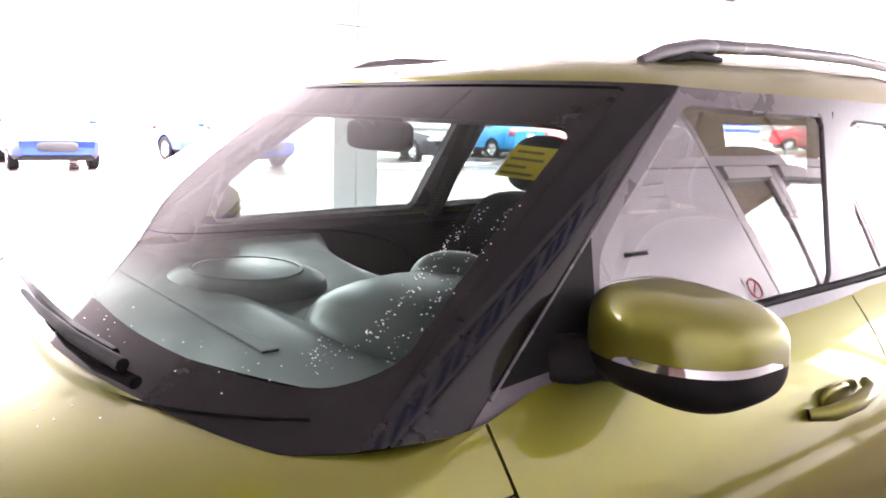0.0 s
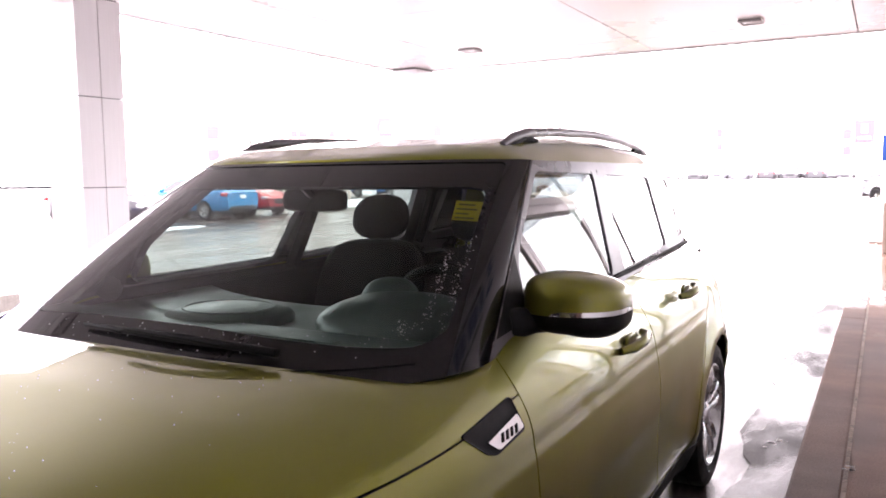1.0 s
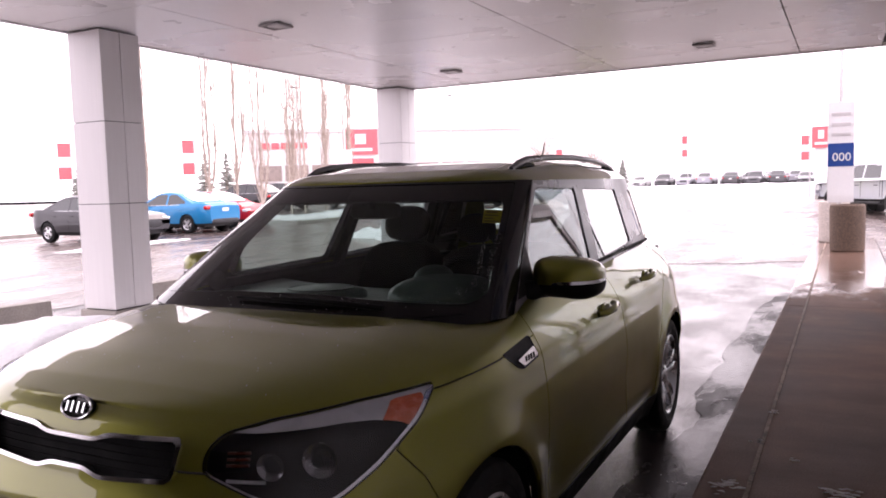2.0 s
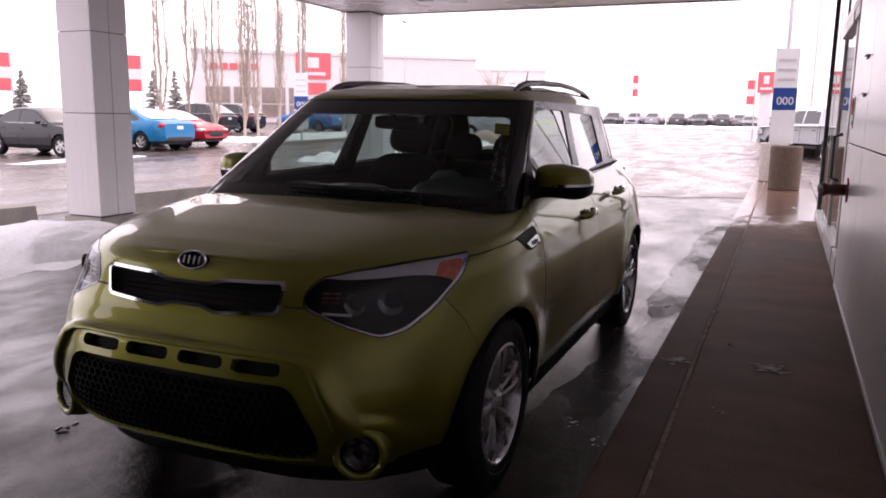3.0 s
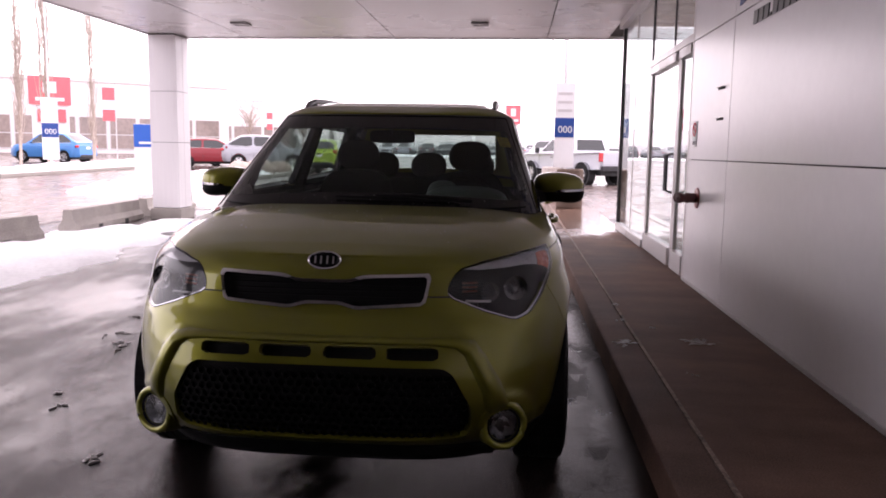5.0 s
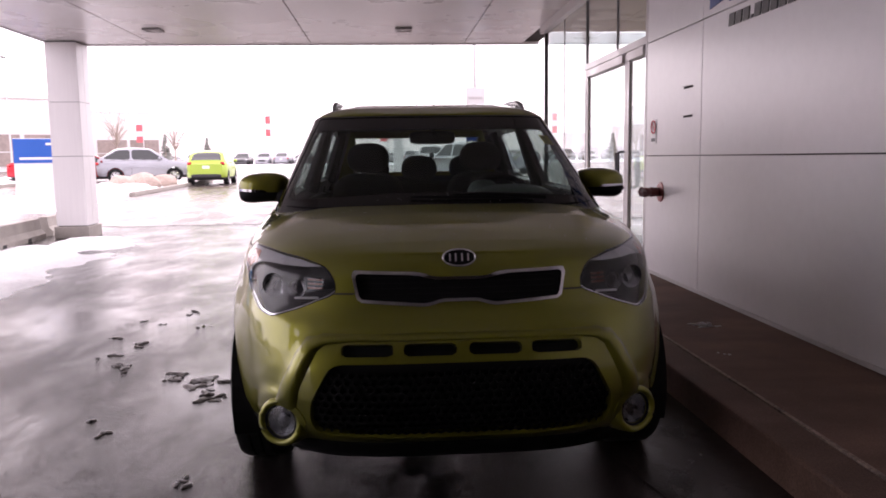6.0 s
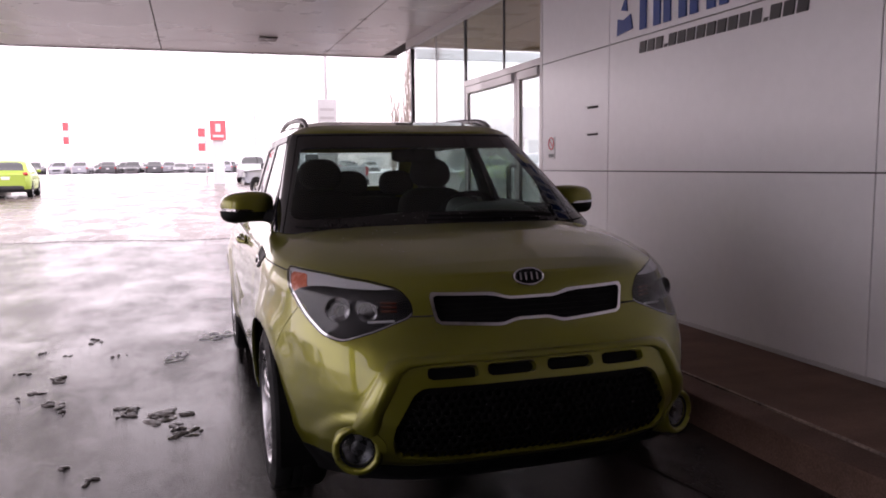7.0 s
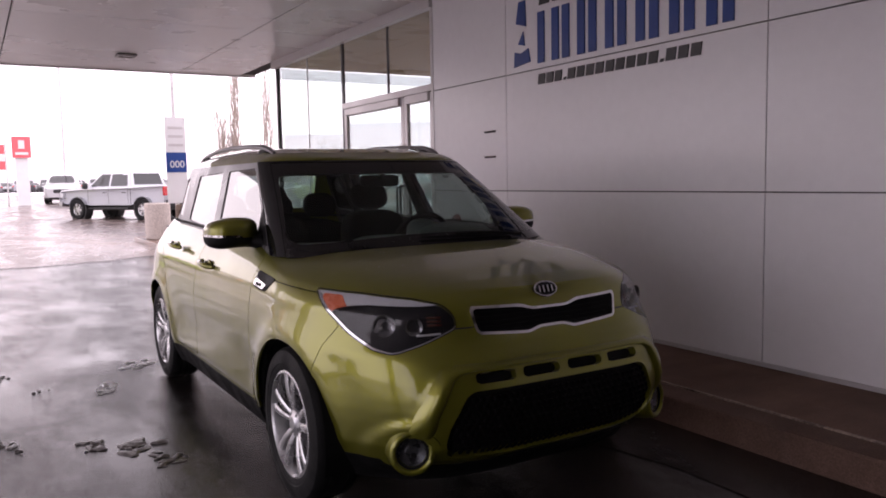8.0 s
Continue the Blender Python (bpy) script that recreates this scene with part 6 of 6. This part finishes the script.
        part("tail_lamp", box(L / 2 - 0.10, L / 2 + 0.012, s * 0.93 - 0.075, s * 0.93 + 0.075, 0.92, 1.27, 0.02), REDLAMP, t, "red tail lamp")
        part("head_lamp", box(-L / 2 - 0.014, -L / 2 + 0.20, s * 0.82 - 0.16, s * 0.82 + 0.16, 0.86, 1.08, 0.03), CLEARLAMP, t, "clear head lamp")
        part("running_board", box(1.75 - L / 2, 3.95 - L / 2, s * 0.98 - 0.06, s * 0.98 + 0.06, 0.42, 0.48, 0.02), CARTRIM, t, "black running board")
        for ax in wheels:
            m = Matrix.Translation((ax - L / 2, s * 0.87, r)) @ Matrix.Diagonal((1, s, 1, 1))
            w = part("wheel", lathe([(r * 0.60, -0.12), (r * 0.92, -0.13), (r, -0.10), (r, 0.10), (r * 0.92, 0.13), (r * 0.64, 0.12), (r * 0.62, 0.08)], "y", 26, m=m), RUBBER, t, smooth=40)
            part("rim", lathe([(r * 0.62, 0.09), (r * 0.58, 0.105), (r * 0.48, 0.06), (r * 0.18, 0.09), (0.001, 0.095)], "y", 24, m=m), ALLOY, w, smooth=30)
            for k in range(6):
                a = k * math.pi / 3
                part("rim_gap", prism([(r * 0.24 * math.cos(a + 0.3), r * 0.24 * math.sin(a + 0.3)), (r * 0.52 * math.cos(a + 0.12), r * 0.52 * math.sin(a + 0.12)), (r * 0.52 * math.cos(a + 0.62), r * 0.52 * math.sin(a + 0.62))], 0.03, lambda u, v, ww: m @ Vector((u, 0.068 + ww, v))), CARTRIM, w)
            part("arch_liner", lathe([(0.495, -0.25), (0.495, 0.09), (0.44, 0.09), (0.44, -0.25)], "y", 24, m=m, caps=False), CARTRIM, t)
    pane("back_window", [(4.0, -0.72, 1.36), (4.0, 0.72, 1.36), (3.88, 0.64, 1.80), (3.88, -0.64, 1.80)])
    pane("windscreen", [(xw(1.32), -0.78, 1.32), (xw(1.32), 0.78, 1.32), (xw(1.80), 0.66, 1.80), (xw(1.80), -0.66, 1.80)])
    part("tailgate", box(L / 2 - 0.02, L / 2 + 0.006, -0.84, 0.84, 0.80, 1.28, 0.02), paint, t)
    part("rear_bumper", box(L / 2 - 0.10, L / 2 + 0.13, -0.95, 0.95, 0.54, 0.76, 0.04), CARTRIM, t, "dark rear bumper")
    part("plate", box(L / 2 + 0.131, L / 2 + 0.138, -0.16, 0.16, 0.60, 0.74), WHITEPAINT, t, "plain number plate")
    part("grille", box(-L / 2 - 0.03, -L / 2 + 0.06, -0.62, 0.62, 0.84, 1.10, 0.03), SATIN, t, "bright grille")
    part("front_bumper", box(-L / 2 - 0.10, -L / 2 + 0.10, -0.96, 0.96, 0.50, 0.76, 0.05), SATIN, t, "bright front bumper")
    part("chassis", box(0.5 - L / 2, L / 2 - 0.4, -0.62, 0.62, 0.36, 0.66), CARTRIM, t)
    return t


BLUEPAINT = car_paint("bright_blue_paint", (0.004, 0.19, 0.42))
REDCAR = car_paint("bright_red_paint", (0.48, 0.012, 0.025))
GREYCAR = car_paint("dark_grey_paint", (0.028, 0.026, 0.030), 0.4)
LIMECAR = car_paint("yellow_green_paint", (0.36, 0.50, 0.06))
SILVERCAR = car_paint("silver_grey_paint", (0.33, 0.33, 0.36), 0.5)
TRUCKPAINT = car_paint("silver_white_paint", (0.50, 0.51, 0.54), 0.2)
WHITECAR = car_paint("white_car_paint", (0.52, 0.52, 0.53), 0.0)
parked_car("sedan", "dark grey sedan parked nose-in on the wet lot", GREYCAR, 15.6, 19.1, -90, "parked cars")
parked_car("sedan", "bright blue sedan parked tail-out beside a red coupe", BLUEPAINT, 19.4, 19.7, 90, "parked cars", sky_glass=True)
parked_car("coupe", "bright red coupe with a dark grille parked at the kerb", REDCAR, 21.75, 20.0, -88, "parked cars", sky_glass=True)
parked_car("coupe", "royal blue sports coupe parked on the lot", car_paint("royal_blue_paint", (0.015, 0.06, 0.42)), 8.9, 18.2, -80, "parked cars")
parked_car("coupe", "deep blue sports coupe standing apart on the lot", car_paint("deep_blue_paint", (0.02, 0.05, 0.36)), 4.7, 18.4, -95, "parked cars")
parked_car("suv", "light blue sport utility car parked beyond the snow strip", car_paint("light_blue_paint", (0.06, 0.22, 0.52)), 39.5, 25.2, 82, "parked cars")
parked_car("suv", "dark sport utility car parked behind the bare trees", GREYCAR, 33.5, 29.0, 95, "parked cars")
parked_car("suv", "dark sport utility car parked behind the bare trees", GREYCAR, 36.6, 29.3, 93, "parked cars")
parked_car("sedan", "white sedan parked behind the blue sedan", WHITECAR, 28.0, 28.2, 15, "parked cars")
parked_car("sedan", "red car half hidden behind the canopy column", REDCAR, 38.8, 17.0, -70, "parked cars")
parked_car("hatch", "yellow-green hatchback seen from behind on the wet lot", LIMECAR, 33.5, 8.1, 4, "parked cars")
parked_car("suv", "silver-grey sport utility car behind a snow heap", SILVERCAR, 37.0, 12.2, -70, "parked cars")
parked_car("hatch", "dark red hatchback behind the snow heap", car_paint("dark_red_paint", (0.22, 0.012, 0.02)), 36.2, 14.6, -70, "parked cars")
pickup_truck("white crew-cab pickup truck standing on the wet lot", TRUCKPAINT, 27.8, -2.95, 32.5, "parked cars")
parked_car("suv", "white sport utility car facing the canopy on the lot", WHITECAR, 49.0, -2.7, 172, "parked cars")

# Far-row greys are lightened in the paint for haze and a dusting of snow.
far_a = parked_car("sedan", "far parked car, paled for snow dust and haze", car_paint("hazed_grey_paint", (0.22, 0.22, 0.23)), 95, 26.5, 175, "far row of cars", 30)
far_b = parked_car("suv", "far parked car, paled for snow dust and haze", SILVERCAR, 95, 23.6, 185, "far row of cars", 30)
far_c = parked_car("sedan", "far parked car, paled for snow dust and haze", WHITECAR, 95, 20.7, 180, "far row of cars", 30)
far_d = parked_car("suv", "far parked car, paled for snow dust and haze", car_paint("slate_car_paint", (0.09, 0.09, 0.095)), 95, 17.8, 180, "far row of cars", 30)
rng = random.Random(8)
for i in range(45):
    src = (far_a, far_b, far_c, far_d, far_a)[rng.randrange(5)]
    row, k = divmod(i, 15)
    copy_thing(src, pose(95 + 8.5 * row + rng.uniform(-0.4, 0.4), 15.2 - 2.55 * k + 1.3 * row + rng.uniform(-0.2, 0.2), rise(95), 0, 0, rng.uniform(-4, 4) + (0 if rng.random() < 0.5 else 180)))


def poplar(x, y, height, seed, spread=0.42, base=0.1):
    """A bare columnar poplar: one or more upright stems with close, steep twigs."""
    r = random.Random(seed)
    t = thing("tree", "tall narrow leafless tree with upright grey limbs", "tree", pose(x, y, rise(x)), "bare trees")
    crown = bmesh.new()
    stems = r.choice((2, 3, 3, 4))
    for s in range(stems):
        a0 = r.uniform(0, 6.28)
        off = Vector((math.cos(a0), math.sin(a0), 0)) * spread * r.uniform(0.35, 1.0) * (s > 0)
        hs = height * (1.0 if s == 0 else r.uniform(0.62, 1.0))
        z0 = 0.0 if s == 0 else r.uniform(0.15, 1.6)
        n = 12
        path = []
        for k in range(n + 1):
            u = k / n
            bow = min(1.0, u * 4) ** 0.7
            path.append(Vector((0, 0, z0 + (hs - z0) * u)) + off * bow + Vector((r.uniform(-1, 1), r.uniform(-1, 1), 0)) * 0.06 * (k > 0))
        rad = [(0.066 if s == 0 else 0.045) * (1 - 0.9 * k / n) + 0.004 for k in range(n + 1)]
        part("trunk" if s == 0 else "stem", tube(path, rad, 7), BARK, t, smooth=60)
        for k in range(42):
            u = r.uniform(0.04, 0.95)
            i = min(n - 1, int(u * n))
            p0 = path[i].lerp(path[i + 1], u * n - i)
            ln = min(r.uniform(0.5, 1.9), hs * 1.03 - p0.z + 0.2)
            a = r.uniform(0, 6.28)
            dv = Vector((math.cos(a), math.sin(a), 0)) * spread * r.uniform(0.3, 0.75)
            q = [p0, p0 + dv * 0.6 + Vector((0, 0, ln * 0.25)), p0 + dv * 0.95 + Vector((0, 0, ln * 0.6)), p0 + dv + Vector((r.uniform(-0.06, 0.06), r.uniform(-0.06, 0.06), ln))]
            tube(q, [0.019, 0.014, 0.010, 0.003], 4, crown, caps=False)
            for m in range(3):
                b0 = q[1 + m % 2].lerp(q[2 + m % 2], r.random())
                d2 = Vector((r.uniform(-1, 1), r.uniform(-1, 1), 0)) * 0.14 + Vector((0, 0, r.uniform(0.25, 0.7)))
                tube([b0, b0 + d2 * 0.5 + Vector((0.02, 0, 0)), b0 + d2], [0.007, 0.005, 0.002], 3, crown, caps=False)
    part("crown", crown, BARK, t, "upright bare limbs and twigs")


for i, (tx, ty, th) in enumerate([(25.5, 24.0, 11.5), (27.6, 24.3, 11), (26.6, 21.9, 10.5), (28.3, 21.6, 10), (29.6, 21.8, 11), (31.2, 21.7, 11.5), (33.2, 21.6, 11.8), (37.3, 21.6, 11), (24.6, 27, 11), (42, -10.1, 5.0), (42, -11.1, 8.4), (41.5, -12.8, 9.2)]):
    poplar(tx, ty, th, 100 + i)


def spreading_tree(x, y, height, seed):
    r = random.Random(seed)
    t = thing("tree", "far leafless tree with a thin spreading crown", "tree", pose(x, y, rise(x)), "bare trees")
    part("trunk", tube([(0, 0, 0), (0.05, 0, height * 0.3), (0, 0.05, height * 0.5)], [0.11, 0.08, 0.05], 6), BARK, t, smooth=60)
    crown = bmesh.new()
    for k in range(40):
        a, ln = r.uniform(0, 6.28), height * r.uniform(0.25, 0.5)
        p0 = Vector((0, 0, height * r.uniform(0.28, 0.55)))
        d = Vector((math.cos(a) * 0.55, math.sin(a) * 0.55, r.uniform(0.5, 1.0))) * ln
        tube([p0, p0 + d * 0.5 + Vector((0, 0, 0.1)), p0 + d], [0.032, 0.02, 0.007], 4, crown, caps=False)
        for q in range(3):
            d2 = Vector((r.uniform(-1, 1), r.uniform(-1, 1), r.uniform(0, 1))) * 0.7
            tube([p0 + d * 0.6, p0 + d * 0.6 + d2], [0.013, 0.004], 3, crown, caps=False)
    part("crown", crown, BARK, t, "thin bare crown")


spreading_tree(76, 26.5, 7.0, 5)
spreading_tree(80, 22.0, 6.0, 6)


def spruce(x, y, height, seed):
    r = random.Random(seed)
    t = thing("spruce", "small spruce tree standing in snow, paled for haze", "tree", pose(x, y, rise(x)), "spruces")
    part("trunk", tube([(0, 0, 0), (0, 0, height)], [0.09, 0.02], 6), BARK, t)
    crown = bmesh.new()
    for k in range(170):
        h = r.uniform(0.08, 0.98)
        a = r.uniform(0, 6.28)
        ln = (1 - h) * height * 0.30 * r.uniform(0.6, 1.1) + 0.08
        p0 = Vector((0, 0, h * height))
        tip = p0 + Vector((math.cos(a) * ln, math.sin(a) * ln, -0.25 * ln + 0.1))
        tube([p0, (p0 + tip) / 2 + Vector((0, 0, 0.03)), tip], [0.03, 0.07, 0.015], 4, crown, caps=False)
    part("crown", crown, SPRUCE, t, "needled boughs paled for haze")


for i, (tx, ty, th) in enumerate([(29.3, 37.6, 3.4), (34.5, 33.0, 3.6), (39.0, 35.5, 3.8), (70, 20.2, 3.2), (70, 16.5, 2.9)]):
    spruce(tx, ty, th, 30 + i)


def showroom(x, y, turn, width, height, label, windows, sign):
    """A far showroom: cladding, a row of window bays, a red band and sign bars."""
    b = thing("showroom", label, "building", pose(x, y, rise(x), 0, 0, turn))
    part("wall", box(0, 18, -width / 2, width / 2, 0, height), FACADE, b)
    part("roof_edge", box(-0.15, 18.1, -width / 2 - 0.15, width / 2 + 0.15, height, height + 0.35), WHITEPAINT, b)
    n = windows
    for k in range(n):
        y0 = -width / 2 + 1 + (width - 2) * k / n
        y1 = y0 + (width - 2) / n - 0.25
        wv = part("window", box(-0.08, -0.03, y0, y1, 0.4, height * 0.52), ALU, b)
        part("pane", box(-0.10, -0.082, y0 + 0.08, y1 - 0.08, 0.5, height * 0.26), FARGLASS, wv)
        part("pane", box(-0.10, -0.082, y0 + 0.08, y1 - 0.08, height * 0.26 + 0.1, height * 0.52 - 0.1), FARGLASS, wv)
    for k in range(5):
        yy = sign - k * 0.98
        part("sign_bar", box(-0.16, -0.07, yy - 0.78, yy, height * 0.76, height * 0.76 + 0.62), REDPAINT, b, "plain red sign bar")


showroom(71.1, 42.3, 36, 30, 7.0, "long pale car showroom with red sign bars and window bays", 10, 13.2)
showroom(98, 45, 26, 34, 7.2, "low white showroom with small red sign bars", 8, 4.0)
for i, (bx, by, bw, bh) in enumerate([(190, 40, 60, 6), (210, -15, 50, 7.5), (230, 95, 70, 9), (170, -55, 40, 7)]):
    f = thing("far_building", "hazy low flat-roofed building on the horizon", "building", pose(bx, by, rise(bx)), "far buildings")
    part("wall", box(0, 15, -bw / 2, bw / 2, 0, bh), FACADE, f)
    part("roof_edge", box(-0.2, 15.2, -bw / 2 - 0.2, bw / 2 + 0.2, bh, bh + 0.5), WHITEPAINT, f)
    # Horizon windows take pale metal in place of glass, as if washed by haze.
    for k in range(6):
        part("window", box(-0.1, -0.01, -bw / 2 + bw * (k + 0.2) / 6, -bw / 2 + bw * (k + 0.8) / 6, 1.0, 3.0), ALU, f)


def pylon(x, y, turn, width, z0, z1, low):
    p = thing("pylon_sign", "red dealer pylon sign with a plain white shape", "sign", pose(x, y, rise(x), 0, 0, turn), "pylon signs")
    part("base", box(0.0, 0.5, -width / 2 + 0.15, width / 2 - 0.15, 0, z1), WHITEPAINT, p, "white pylon body")
    part("panel", box(-0.12, -0.004, -width / 2, width / 2, z0, z1), REDPAINT, p, "red sign panel")
    h = z1 - z0
    part("shape", box(-0.16, -0.125, -width * 0.16, width * 0.16, z0 + h * 0.42, z0 + h * 0.82), WHITEPAINT, p, "plain white shape")
    part("text_bar", box(-0.15, -0.125, -width * 0.34, width * 0.34, z0 + h * 0.14, z0 + h * 0.26), WHITEPAINT, p)
    if low:
        part("low_panel", box(-0.12, -0.004, -width / 2 + 0.35, width / 2 - 0.5, z0 - 1.15, z0 - 0.28), REDPAINT, p)


pylon(48.7, 31.0, 33, 2.6, 3.6, 5.5, True)
pylon(46, -0.49, 2, 0.92, 2.60, 3.75, False)


def flag(x, y, z0, z1, width, turn):
    f = thing("flag_banner", "tall red and white pole banner", "banner", pose(x, y, rise(x), 0, 0, turn), "pole banners")
    part("pole", tube([(0, -width / 2 - 0.05, 0), (0, -width / 2 - 0.05, z1 + 0.3)], 0.04, 6), ALU, f)
    h = z1 - z0
    for k, mat in enumerate((REDPAINT, WHITEPAINT, REDPAINT)):
        a, b = ((0, 0.34), (0.34, 0.62), (0.62, 1.0))[k]
        part("cloth", box(-0.01, 0.01, -width / 2, width / 2, z0 + h * a + 0.004, z0 + h * b), mat, f)


for fx, fy, a, b, w, tn in ((37.3, 37.2, 2.4, 4.7, 0.75, 45), (31.6, 42, 2.3, 4.6, 0.75, 53), (70, 11.0, 2.9, 4.75, 0.45, 10), (49, 0.42, 1.98, 3.42, 0.42, 2), (50.3, 27.7, 2.6, 4.9, 0.8, 29), (66, 21.2, 2.4, 3.9, 0.5, 15)):
    flag(fx, fy, a, b, w, tn)
for lx, ly, lh in ((50, -2.95, 9.6), (62, 30, 9), (45, 34, 8.5)):
    lp = thing("lamp_post", "tall thin grey lot lamp post", "lamp", pose(lx, ly, rise(lx)), "lamp posts")
    part("pole", tube([(0, 0, 0), (0, 0, lh)], [0.09, 0.05], 8), ALU, lp, smooth=60)
    part("head", box(-0.5, 0.15, -0.12, 0.12, lh - 0.02, lh + 0.1, 0.02), DARKALU, lp)
bs = thing("lot_sign", "white lot sign board with a blue lettered field", "sign", pose(17.92, 8.86, rise(18.0), 0, 0, 21))
part("board", box(0, 0.10, -0.46, 0.68, 0.0, 1.83, 0.01), WHITEPAINT, bs)
part("blue_field", box(-0.012, -0.002, -0.46, 0.68, 1.22, 1.82), surface("mid_blue_vinyl", (0.02, 0.11, 0.46), 0.4, vary=0.06), bs)
for z, ya, yb in ((1.66, -0.42, -0.05), (1.50, -0.42, -0.20), (1.30, -0.42, 0.55)):
    part("text_bar", box(-0.018, -0.0125, ya, yb, z, z + 0.06), WHITEPAINT, bs)
lumpy_sheet("snow_bank", 16.6, 24.0, 8.3, 11.5, 0.40, 50, 30, SNOW, "low bank of snow round the lot sign", 41.0)
for i, (rx, ry, rs) in enumerate([(29.4, 9.9, 0.62), (30.6, 9.5, 0.5), (28.8, 10.6, 0.55), (31.3, 9.6, 0.4)]):
    rb = bmesh.new()
    bmesh.ops.create_icosphere(rb, subdivisions=3, radius=rs)
    for v in rb.verts:
        v.co *= 1 + 0.28 * noise.noise(v.co * 1.7 + Vector((i * 9, 0, 0))) + 0.08 * noise.noise(v.co * 6)
        v.co.z *= 0.62
    ob = part("boulder", rb, ROCK, None, smooth=50)
    ob.location = (rx, ry, rise(rx) + rs * 0.45)
    tagged(ob, "brown landscape boulder lying in snow", "rock", "boulders")
